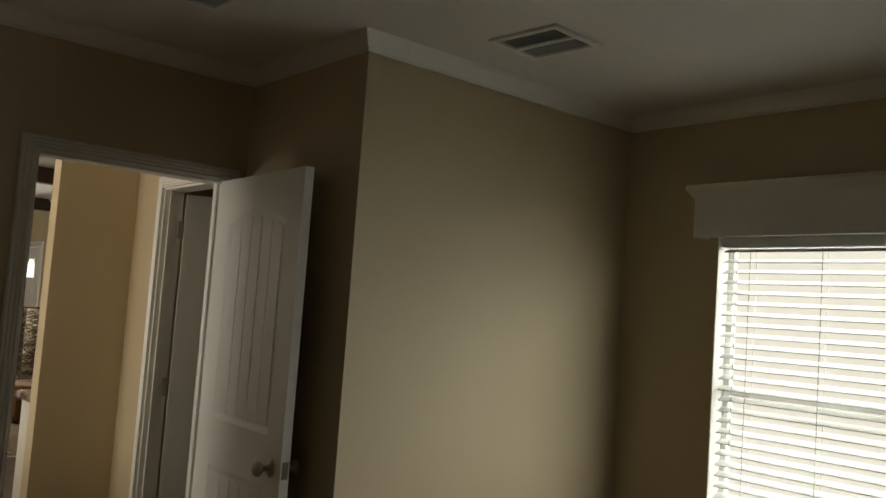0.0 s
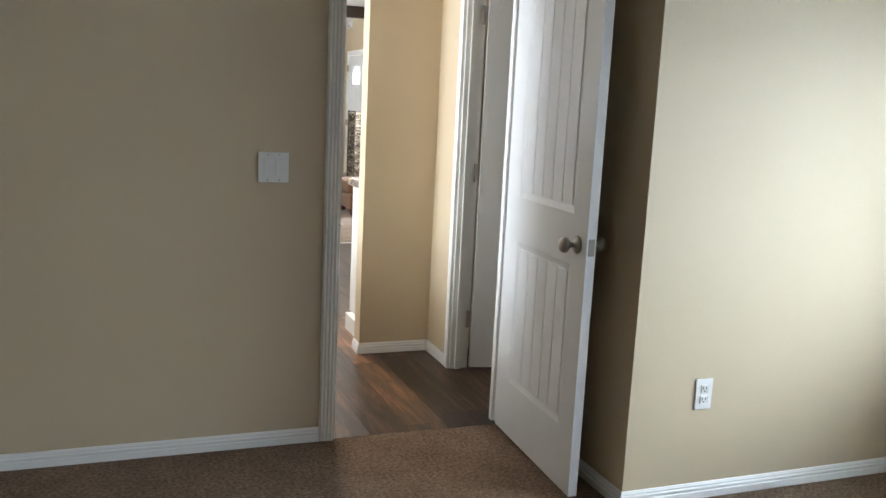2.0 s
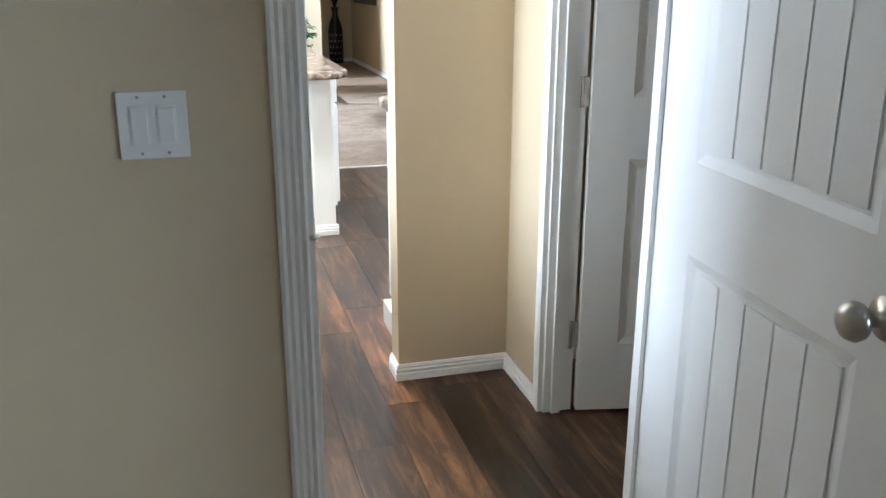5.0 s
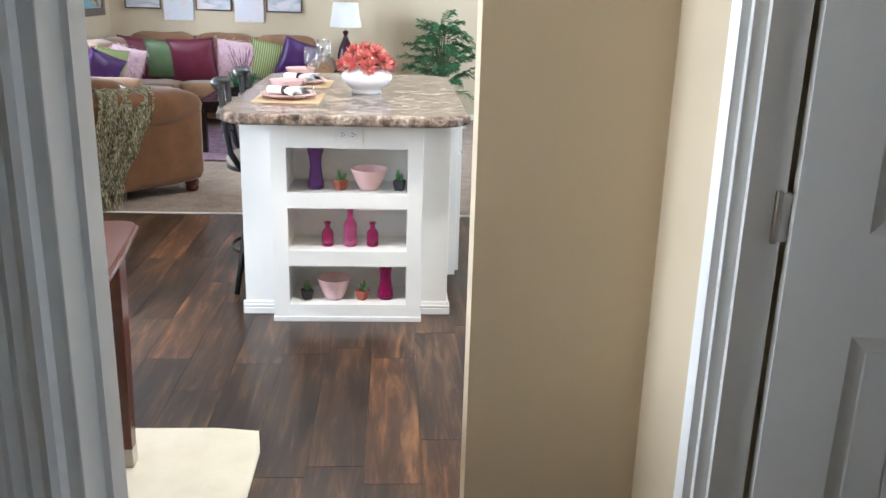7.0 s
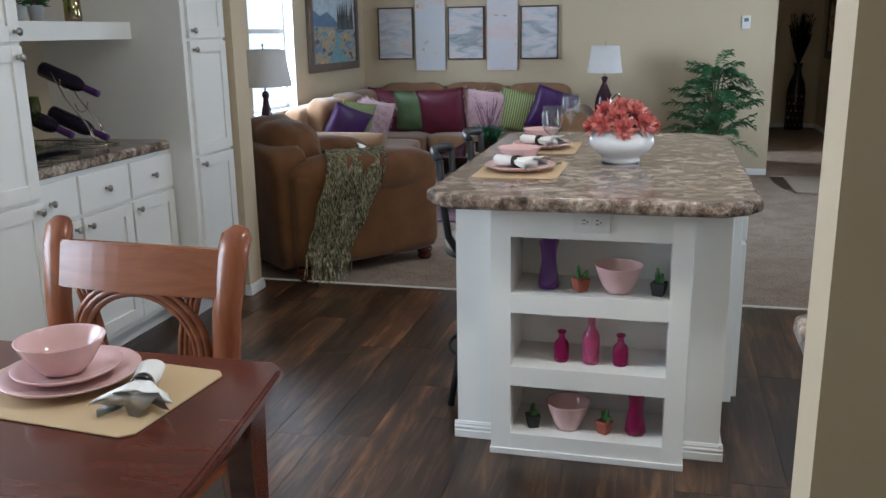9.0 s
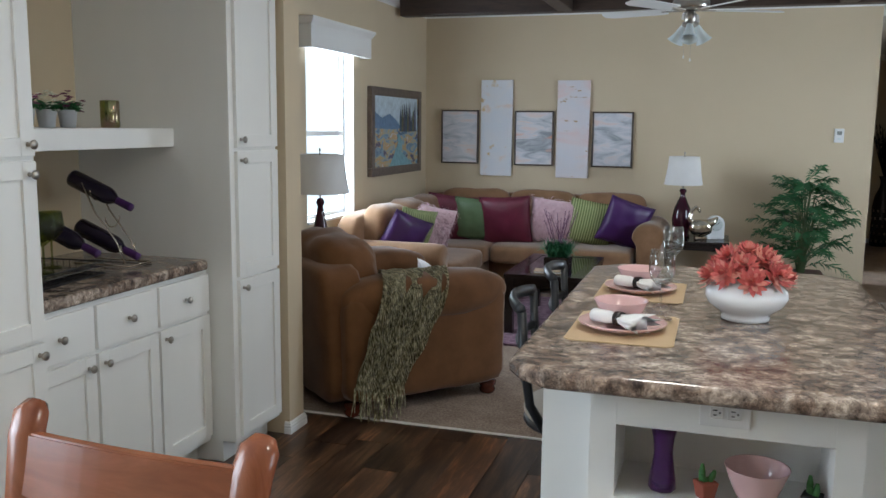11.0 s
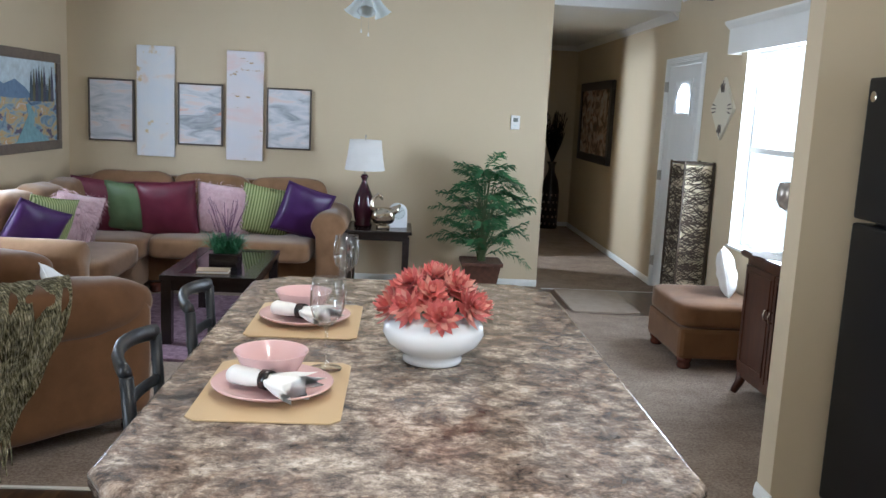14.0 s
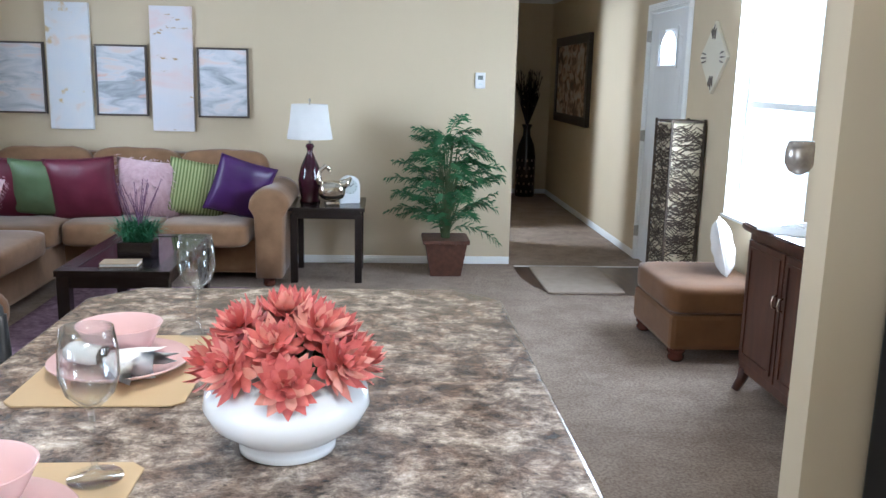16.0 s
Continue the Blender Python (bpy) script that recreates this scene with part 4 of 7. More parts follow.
# dining table
tab = thing("dining_table", "dark red mahogany dining table with a bowed edge and tapered legs", "table")
tx0, tx1, ty0, ty1 = -0.60, 0.795, 3.89, 5.70
pts = [(tx0, ty0 + 0.03), (tx0 + 0.03, ty0)] + [(tx0 + 0.1 + (tx1 - tx0 - 0.2) * i / 8, ty0) for i in range(9)] + [(tx1 - 0.03, ty0), (tx1, ty0 + 0.03)]
pts += [(tx1 + 0.085 * math.sin(math.pi * i / 12), ty0 + 0.03 + (ty1 - ty0 - 0.06) * i / 12) for i in range(1, 12)]
pts += [(tx1, ty1 - 0.03), (tx1 - 0.03, ty1), (tx0 + 0.03, ty1), (tx0, ty1 - 0.03)]
bm = prism(pts, 0.735, 0.762, "z")
bmesh.ops.bevel(bm, geom=[e for e in bm.edges if abs(e.verts[0].co.z - e.verts[1].co.z) < 1e-4], offset=0.008, segments=3, affect="EDGES")
part("tabletop", bm, MAHOG, tab)
for a in (span(tx0 + 0.07, tx1 - 0.05, ty1 - 0.085, ty1 - 0.06, 0.635, 0.735, 0.002), span(tx0 + 0.07, tx1 - 0.05, ty0 + 0.06, ty0 + 0.085, 0.635, 0.735, 0.002),
          span(tx1 - 0.075, tx1 - 0.05, ty0 + 0.085, ty1 - 0.085, 0.635, 0.735, 0.002), span(tx0 + 0.05, tx0 + 0.075, ty0 + 0.085, ty1 - 0.085, 0.635, 0.735, 0.002)):
    part("apron", a, MAHOG, tab)
bm = bmesh.new()
for i in range(60):
    y = ty0 + 0.10 + i * (ty1 - ty0 - 0.2) / 59
    x = tx1 - 0.047 + 0.0 * y
    add_box(bm, (x, y, 0.70), (0.008, 0.012, 0.05))
part("bead_trim", bm, MAHOG, tab)
for x, y in ((tx1 - 0.07, ty1 - 0.08), (tx1 - 0.07, ty0 + 0.08), (tx0 + 0.07, ty1 - 0.08), (tx0 + 0.07, ty0 + 0.08)):
    bm = box((x, y, 0.36), (0.068, 0.068, 0.75), 0.004)
    for v in bm.verts:
        k = 0.62 + 0.38 * min(1, v.co.z / 0.55)
        v.co.x, v.co.y = x + (v.co.x - x) * k, y + (v.co.y - y) * k
        v.co.z = max(v.co.z, 0.013)
    lg = part("table_leg", bm, MAHOG, tab)
    # one leg only: a pale block added where its foot meets the rug
    part("foot_block", box((x, y, 0.045), (0.046, 0.046, 0.06), 0.002), mottled("pale_foot_colour", (0.45, 0.40, 0.33), (0.5, 0.45, 0.38), 0.4), lg, "pale block at the leg's foot") if x > 0 and y > 4.5 else None


def dining_chair(loc, rz, label):
    """A chair with a ring back; it faces -y, its back at y = 0."""
    ch = thing("dining_chair", label, "chair", loc, rz, "dining chairs")
    for s in (-1, 1):
        pts = [(s * 0.215, 0.05, 0.0), (s * 0.213, 0.015, 0.2), (s * 0.212, 0.0, 0.42), (s * 0.214, 0.0, 0.62), (s * 0.220, 0.015, 0.80), (s * 0.228, 0.045, 0.94), (s * 0.232, 0.065, 0.985), (s * 0.233, 0.082, 1.0)]
        bm = add_tube(bmesh.new(), pts, [0.017, 0.021, 0.025, 0.025, 0.025, 0.027, 0.026, 0.016], 10, flat=1.35)
        bmesh.ops.recalc_face_normals(bm, faces=bm.faces)
        part("back_leg", bm, CHERRYV, ch, smooth=True)
        bm = box((s * 0.20, -0.41, 0.225), (0.042, 0.042, 0.45), 0.004)
        part("front_leg", bm, CHERRYV, ch)
        part("side_rail", box((s * 0.20, -0.2, 0.41), (0.022, 0.38, 0.06), 0.003), CHERRY, ch)
    n, bm = 12, bmesh.new()
    rings = []
    for i in range(n + 1):
        u = i / n * 2 - 1
        x, y = u * 0.212, 0.045 - 0.022 * (1 - u * u) - 0.01
        za, zb = 0.835 + 0.004 * (1 - u * u), 0.955 + 0.006 * (1 - u * u)
        rings.append([bm.verts.new(p) for p in ((x, y - 0.013 - 0.02, za), (x, y + 0.012 - 0.018, za), (x, y + 0.018, zb), (x, y - 0.006, zb))])
    for p, q in zip(rings, rings[1:]):
        for k in range(4):
            bm.faces.new((p[k], p[(k + 1) % 4], q[(k + 1) % 4], q[k]))
    bm.faces.new(rings[0][::-1]), bm.faces.new(rings[-1])
    bmesh.ops.recalc_face_normals(bm, faces=bm.faces)
    bmesh.ops.bevel(bm, geom=[e for e in bm.edges if abs(e.calc_face_angle(0)) > 0.6], offset=0.004, segments=2, affect="EDGES")
    part("top_rail", bm, CHERRY, ch)
    bm = bmesh.new()
    for k, dr in enumerate((-0.015, 0.0, 0.015)):
        R = 0.158 + dr
        add_tube(bm, [(R * math.cos(a), 0.004 + (-0.004 if k == 1 else 0), 0.690 + R * math.sin(a)) for a in [2 * math.pi * i / 40 for i in range(40)]], 0.0095, 8, True)
    bmesh.ops.recalc_face_normals(bm, faces=bm.faces)
    part("back_ring", bm, CHERRY, ch, smooth=True)
    for s in (-1, 1):
        bm = bmesh.new()
        for k, dr in enumerate((-0.013, 0.0, 0.013)):
            add_tube(bm, [(s * (0.158 + dr - 0.045 * math.sin(math.pi * (0.08 + 0.84 * i / 14)) ** 1.0), 0.008, 0.845 - i / 14 * 0.37) for i in range(15)], 0.0075, 6)
        bmesh.ops.recalc_face_normals(bm, faces=bm.faces)
        part("back_splat", bm, CHERRY, ch, smooth=True)
    part("lower_rail", box((0, 0.0, 0.485), (0.40, 0.022, 0.05), 0.004), CHERRY, ch)
    part("seat_frame", box((0, -0.21, 0.43), (0.44, 0.45, 0.04), 0.008), CHERRY, ch)
    ch.scale = (1.12, 1, 0.97)
    part("seat", cushion((0, -0.21, 0.47), (0.43, 0.43, 0.06), 5, 6, 0.001), mottled("cream_seat_cloth", (0.6, 0.54, 0.42), (0.65, 0.59, 0.46), 0.85), ch, "cream padded seat", smooth=True)
    return ch


ch1 = dining_chair((0.28, 5.94, 0.0), -3, "cherry wood dining chair with a ring back at the mahogany table")
rug = part("area_rug", cushion(((1.11 - 0.9) / 2, 4.91, 0.006), (2.01, 1.88, 0.012), 30, 12, 0.0005), WHITERUG, smooth=True)
tagged(rug, "cream shag rug under the mahogany dining table", "rug")


# place settings
def placemat(loc, w, d, label, rz=0):
    o = [(-w / 2 + 0.02, -d / 2), (w / 2 - 0.02, -d / 2), (w / 2, -d / 2 + 0.02), (w / 2, d / 2 - 0.02), (w / 2 - 0.02, d / 2), (-w / 2 + 0.02, d / 2), (-w / 2, d / 2 - 0.02), (-w / 2, -d / 2 + 0.02)]
    ob = part("placemat", prism(o, 0, 0.003, "z", 0.0008), MATTAN)
    ob.matrix_world = pose(*loc, 0, 0, rz)
    return tagged(ob, label, "placemat", "placemats")


def plate(loc, r, label, group="pink plates"):
    ob = part("plate", lathe([(0, 0.004), (r * 0.52, 0.003), (r * 0.58, 0), (r * 0.62, 0.003), (r * 0.80, 0.008), (r * 0.985, 0.019), (r, 0.022), (r * 0.985, 0.0235), (r * 0.80, 0.013), (r * 0.60, 0.0075), (0, 0.007)], 44), PINKCER, smooth=True)
    ob.matrix_world = pose(*loc)
    return tagged(ob, label, "plate", group)


def bowl(loc, r, h, label, group="pink bowls", square=0.0):
    f = (lambda a, z: 1 + square * (0.06 * math.cos(4 * a)))
    prof = [(0, 0.004), (r * 0.42, 0.003), (r * 0.47, 0), (r * 0.52, 0.004), (r * 0.66, h * 0.25), (r * 0.84, h * 0.62), (r * 0.985, h * 0.97), (r * 1.0, h), (r * 0.975, h * 1.005), (r * 0.945, h * 0.97), (r * 0.80, h * 0.60), (r * 0.60, h * 0.24), (r * 0.40, 0.012), (0, 0.010)]
    ob = part("bowl", lathe(prof, 44, ripple=f if square else None), PINKCER, smooth=True)
    ob.matrix_world = pose(*loc)
    return tagged(ob, label, "bowl", group)


def napkin(loc, rz, label):
    """A rolled napkin along +x, drawn through a dark ring and fanned out at its end."""
    n = thing("napkin", label, "napkin", loc, rz, "rolled napkins")
    bm = bmesh.new()
    seg, steps = 26, 16
    rings = []
    for i in range(steps + 1):
        u = i / steps
        x = -0.085 + 0.165 * u
        if u < 0.5:
            w, h, fold = 0.026 - 0.012 * max(0, u - 0.3) / 0.2, 0.019 - 0.006 * max(0, u - 0.3) / 0.2, 0.0
        else:
            k = (u - 0.5) / 0.5
            w, h, fold = 0.014 + 0.050 * k ** 0.8, 0.013 + 0.009 * k, 0.014 * k
        ring = []
        for j in range(seg):
            a = 2 * math.pi * j / seg
            rip = fold * math.cos(a * 6.5 + 0.5) + 0.0012 * math.sin(3 * a + 9 * u)
            ring.append(bm.verts.new((x + (0.012 * math.cos(6.5 * a) * fold / 0.01 if u > 0.85 else 0), math.cos(a) * (w + rip), 0.024 + math.sin(a) * (h + rip * 0.5))))
        rings.append(ring)
    for p, q in zip(rings, rings[1:]):
        for j in range(seg):
            k = (j + 1) % seg
            bm.faces.new((p[j], p[k], q[k], q[j]))
    bm.faces.new(rings[0][::-1]), bm.faces.new(rings[-1])
    bmesh.ops.recalc_face_normals(bm, faces=bm.faces)
    part("cloth", bm, NAPKIN, n, smooth=True)
    r = lathe([(0.0185, -0.011), (0.0205, -0.012), (0.0215, 0), (0.0205, 0.012), (0.0185, 0.011), (0.0175, 0)], 20)
    part("napkin_ring", r, ESPRESSO, n, "dark brown wooden ring", smooth=True).matrix_local = pose(0.0, 0, 0.024, 0, 90, 0)
    return n


def wine_glass(loc, h, label):
    r = h * 0.185
    prof = [(0, 0.0), (r * 0.95, 0.0), (r * 0.93, 0.002), (r * 0.3, 0.006), (0.0045, 0.018), (0.0035, h * 0.25), (0.0042, h * 0.45), (r * 0.35, h * 0.49), (r * 0.82, h * 0.58), (r * 1.0, h * 0.70), (r * 0.98, h * 0.84), (r * 0.86, h), (r * 0.84, h), (r * 0.95, h * 0.84), (r * 0.965, h * 0.70), (r * 0.79, h * 0.59), (r * 0.3, h * 0.505), (0, h * 0.49)]
    g = part("wine_glass", lathe(prof, 32), GLASS, smooth=True)
    g.matrix_world = pose(*loc)
    return tagged(g, label, "glass", "wine glasses")


ZI, ZT = 0.933, 0.763
for my in (7.24, 7.855):
    placemat((1.045, my, ZI), 0.30, 0.40, "tan placemat on the stone-pattern island worktop")
    plate((1.04, my - 0.015, ZI + 0.0035), 0.128, "pale pink dinner plate on a tan placemat on the island")
    bowl((1.03, my + 0.025, ZI + 0.0125), 0.080, 0.068, "pale pink bowl on a plate on the island")
    napkin((1.035, my - 0.06, ZI + 0.0165), -26, "white napkin in a dark ring on a pink plate")
    wine_glass((1.137, my + (0.15 if my < 7.8 else 0.215), ZI + 0.0035 - (0.003 if my > 7.8 else 0)), 0.215, "clear stemmed wine glass by a placemat on the island")
placemat((0.455, 5.485, ZT), 0.46, 0.31, "tan placemat on the mahogany dining table", -5)
plate((0.41, 5.515, ZT + 0.0035), 0.135, "large pale pink plate on a tan placemat on the dining table", "pink plates")
plate((0.40, 5.52, ZT + 0.0125), 0.105, "small pale pink plate stacked on a larger pink plate", "pink plates")
bowl((0.395, 5.515, ZT + 0.023), 0.086, 0.068, "pale pink bowl stacked on two pink plates")
napkin((0.60, 5.47, ZT + 0.004), -70, "white fanned napkin in a dark ring on the dining table")
placemat((0.50, 4.86, ZT), 0.33, 0.46, "tan placemat at the bowed side of the dining table")
wine_glass((0.20, 5.36, ZT), 0.20, "clear stemmed wine glass on the dining table")


# stools
def bar_stool(loc, rz, label):
    """A swivel stool that faces +x; seat at 0.63 m."""
    s = thing("bar_stool", label, "stool", loc, rz, "bar stools")
    part("seat", lathe([(0, 0.60), (0.17, 0.60), (0.195, 0.615), (0.20, 0.635), (0.185, 0.655), (0.10, 0.662), (0, 0.663)], 32), mottled("beige_seat_vinyl", (0.42, 0.37, 0.30), (0.47, 0.42, 0.34), 0.5), s, "round beige padded seat", smooth=True)
    part("seat_ring", tube([(0.19 * math.cos(a), 0.19 * math.sin(a), 0.598) for a in [2 * math.pi * i / 28 for i in range(28)]], 0.011, 8, True), BLACKIRON, s, smooth=True)
    part("swivel", lathe([(0, 0.54), (0.09, 0.54), (0.09, 0.556), (0.05, 0.57), (0.05, 0.598), (0, 0.598)], 20), BLACKIRON, s, smooth=True)
    for k in range(4):
        a = math.pi / 4 + k * math.pi / 2
        part("leg", tube([(0.10 * math.cos(a), 0.10 * math.sin(a), 0.55), (0.14 * math.cos(a), 0.14 * math.sin(a), 0.42), (0.20 * math.cos(a), 0.20 * math.sin(a), 0.15), (0.235 * math.cos(a), 0.235 * math.sin(a), 0.0)], 0.013, 8), BLACKIRON, s, smooth=True)
    part("foot_ring", tube([(0.19 * math.cos(a), 0.19 * math.sin(a), 0.2) for a in [2 * math.pi * i / 28 for i in range(28)]], 0.009, 8, True), BLACKIRON, s, smooth=True)
    for t in (-1, 1):
        part("back_post", tube([(-0.12, t * 0.150, 0.60), (-0.165, t * 0.160, 0.68), (-0.185, t * 0.165, 0.82), (-0.195, t * 0.172, 0.97)], 0.0145, 8), BLACKIRON, s, smooth=True)
    for z, r, b in ((0.975, 0.013, 0.045), (0.86, 0.010, 0.035)):
        part("back_rail", tube([(-0.185 - b * (1 - (u / 7) ** 2) - (0.01 if z > 0.9 else 0), 0.172 * u / 7, z + (0.012 * (1 - (u / 7) ** 2) if z > 0.9 else 0)) for u in range(-7, 8)], r, 8, flat=1.5), BLACKIRON, s, smooth=True)
    part("back_rail", tube([(-0.175 - 0.03 * (1 - (u / 7) ** 2), 0.160 * u / 7, 0.74) for u in range(-7, 8)], 0.008, 8), BLACKIRON, s, smooth=True)
    return s


bar_stool((0.925, 7.37, 0), 6, "black iron bar stool with a beige seat at the island")
bar_stool((0.925, 7.93, 0), 4, "black iron bar stool with a beige seat at the island")


# ---- living room ----
def xf(x, y, z=0.0, rz=0.0, rx=0.0, ry=0.0):
    return pose(x, y, z, rx, ry, rz)


def bun_foot(parent, x, y, z=0.0):
    part("bun_foot", lathe([(0, 0), (0.034, 0), (0.044, 0.012), (0.046, 0.026), (0.040, 0.038), (0.043, 0.046), (0.050, 0.055), (0.050, 0.072), (0, 0.074)], 20, (x, y, z)), MAHOG, parent, "turned dark red wood bun foot", smooth=True)


def roll_arm(c, length, width, height, m=None):
    """A padded arm that runs along y, its front at y = c[1], with a rolled top."""
    o = []
    r = width / 2
    for i in range(13):
        a = math.pi * i / 12
        o.append((c[0] + (r + 0.02) * math.cos(a), height - r + r * math.sin(a)))
    o = [(c[0] + r * 0.78, 0.07), (c[0] + r * 0.80, height * 0.45), (c[0] + r * 0.86, height - r * 1.5)] + o + [(c[0] - r * 0.86, height - r * 1.5), (c[0] - r * 0.80, height * 0.45), (c[0] - r * 0.78, 0.07)]
    bm = bmesh.new()
    n = 8
    rings = []
    for i in range(n + 1):
        y = c[1] + length * i / n
        s = 0.93 if i == 0 else 1.0
        rings.append([bm.verts.new((c[0] + (u - c[0]) * s, y + (0.012 if i == 0 else 0), v if s == 1 else 0.07 + (v - 0.07) * 0.985)) for u, v in o])
    rings.insert(0, [bm.verts.new((c[0] + (v.co.x - c[0]) * 0.86, v.co.y - 0.012, 0.07 + (v.co.z - 0.07) * 0.965)) for v in rings[0]])
    for p, q in zip(rings, rings[1:]):
        for k in range(len(o)):
            l = (k + 1) % len(o)
            bm.faces.new((p[k], p[l], q[l], q[k]))
    bm.faces.new(rings[0][::-1]), bm.faces.new(rings[-1])
    bmesh.ops.recalc_face_normals(bm, faces=bm.faces)
    if m is not None:
        bmesh.ops.transform(bm, matrix=m, verts=bm.verts)
    return bm


# sectional sofa along the north and west walls
sofa = thing("sectional_sofa", "tan microsuede corner sofa with loose back cushions and rolled arms", "sofa")
part("base", span(-1.50, 0.66, 12.42, 13.02, 0.06, 0.30, 0.03), SUEDE2, sofa)
part("base", span(-1.50, -0.70, 10.98, 12.42, 0.06, 0.30, 0.03), SUEDE2, sofa)
part("back_frame", cushion((-0.42, 12.93, 0.47), (2.2, 0.20, 0.82), 8, 8, 0.003), SUEDE2, sofa, smooth=True)
part("back_frame", cushion((-1.43, 11.85, 0.44), (0.20, 2.2, 0.78), 8, 8, 0.003), SUEDE2, sofa, smooth=True)
part("arm", roll_arm((0.745, 12.22), 0.80, 0.25, 0.70), SUEDE2, sofa, smooth=True)
m_arm = xf(0, 0) @ Matrix.Translation((-0.66, 10.88, 0)) @ Matrix.Rotation(radians(90), 4, "Z")
part("arm", roll_arm((0.0, 0.0), 0.84, 0.22, 0.63, m_arm), SUEDE2, sofa, smooth=True)
for i, (x, w) in enumerate(((-0.33, 0.66), (0.30, 0.62))):
    part("seat_cushion", cushion((x, 12.52, 0.375), (w, 0.78, 0.17), 7, 8, 0.003, seed=i), SUEDE2, sofa, smooth=True)
part("seat_cushion", cushion((-1.03, 12.42, 0.375), (0.76, 0.90, 0.17), 7, 8, 0.003, seed=5), SUEDE2, sofa, smooth=True)
part("seat_cushion", cushion((-1.01, 11.48, 0.375), (0.80, 0.96, 0.17), 7, 8, 0.003, seed=6), SUEDE2, sofa, smooth=True)
for i, (x, w) in enumerate(((-0.95, 0.72), (-0.28, 0.66), (0.36, 0.66))):
    part("back_cushion", cushion((x, 12.80, 0.67), (w, 0.24, 0.50), 4.5, 9, 0.006, seed=10 + i, m=Matrix.Translation((x, 12.80, 0.67)) @ Matrix.Rotation(radians(-9), 4, "X") @ Matrix.Translation((-x, -12.80, -0.67))), SUEDE2, sofa, smooth=True)
for i, (y, w) in enumerate(((12.25, 0.60), (11.72, 0.58), (11.20, 0.56))):
    part("back_cushion", cushion((-1.30, y, 0.65), (0.24, w, 0.47), 4.0, 9, 0.008, seed=20 + i, m=Matrix.Translation((-1.3, y, 0.65)) @ Matrix.Rotation(radians(9), 4, "Y") @ Matrix.Translation((1.3, -y, -0.65))), SUEDE2, sofa, smooth=True)
for x, y in ((0.74, 12.30), (-0.62, 12.30), (-0.74, 10.95), (-1.4, 10.95), (0.74, 12.95)):
    bun_foot(sofa, x, y)

# armchair turned towards the coffee table
AC = thing("armchair", "wide brown microsuede armchair with rolled arms and bun feet", "armchair", (-0.57, 9.385, 0), -41.5)
# its front is local +y, so that the camera sees its side
part("base", box((0, 0.0, 0.20), (0.98, 0.86, 0.26), 0.03), SUEDE, AC)
for sx, sd in ((0.45, 31.0), (-0.45, 32.0)):
    part("arm", cushion((sx, 0.0, 0.36), (0.27, 0.98, 0.56), 12, 9, 0.004, seed=sd), SUEDE, AC, smooth=True)
    part("arm_pad", cushion((sx * 1.02, 0.02, 0.605), (0.335, 1.02, 0.27), 2.7, 10, 0.006, seed=sd + 3), SUEDE, AC, smooth=True)
part("back_frame", cushion((0, -0.42, 0.45), (0.98, 0.24, 0.74), 9, 9, 0.004, m=Matrix.Rotation(radians(4), 4, "X")), SUEDE, AC, smooth=True)
part("back_cushion", cushion((0, -0.26, 0.70), (0.80, 0.34, 0.50), 3.6, 12, 0.014, seed=3, m=Matrix.Rotation(radians(6), 4, "X")), SUEDE, AC, smooth=True)
part("seat_cushion", cushion((0, 0.10, 0.40), (0.64, 0.74, 0.20), 5, 8, 0.006), SUEDE, AC, smooth=True)
for x, y in ((0.50, 0.42), (-0.50, 0.42), (0.50, -0.43), (-0.50, -0.43)):
    bun_foot(AC, x, y)


def throw_mat():
    m, nt, b = base_mat("olive_woven_throw", (0.16, 0.15, 0.08), 0.95, spec=0.1)
    a = ramp(nt, noise_tex(nt, 30, 3, (1, 8, 1)), [(0.36, (0.05, 0.045, 0.025)), (0.45, (0.22, 0.20, 0.12)), (0.55, (0.40, 0.36, 0.24)), (0.66, (0.70, 0.65, 0.50))])
    c = ramp(nt, noise_tex(nt, 26, 3, (7, 1, 1)), [(0.38, (0.45, 0.45, 0.45)), (0.6, (1.3, 1.3, 1.2))])
    mx = nt.nodes.new("ShaderNodeMix")
    mx.data_type, mx.blend_type = "RGBA", "MULTIPLY"
    mx.inputs["Factor"].default_value = 1.0
    nt.links.new(a, mx.inputs["A"]), nt.links.new(c, mx.inputs["B"])
    nt.links.new(mx.outputs["Result"], b.inputs["Base Color"])
    bump(nt, b, noise_tex(nt, 90, 3), 0.9, 0.006)
    return m


THROW = throw_mat()
# the throw lies over the arm on the local +x side, across it; built in the armchair's own axes
thr = thing("throw_blanket", "olive woven throw with fringes draped over the armchair's arm", "blanket")
thr.matrix_world = pose(-0.57, 9.385, 0, 0, 0, -41.5)
bm = bmesh.new()
path = []
for i in range(11):
    u = i / 10
    path.append((0.22 + 0.10 * u, 0.56 + 0.11 * u))
for i in range(1, 13):
    a = math.pi * (0.86 - 0.86 * i / 12)
    path.append((0.459 + 0.178 * math.cos(a), 0.605 + 0.148 * math.sin(a)))
for i in range(1, 15):
    path.append((0.637 - 0.012 * i / 14 + 0.01 * math.sin(i), 0.605 - 0.42 * i / 14))
nw = 26
rows = []
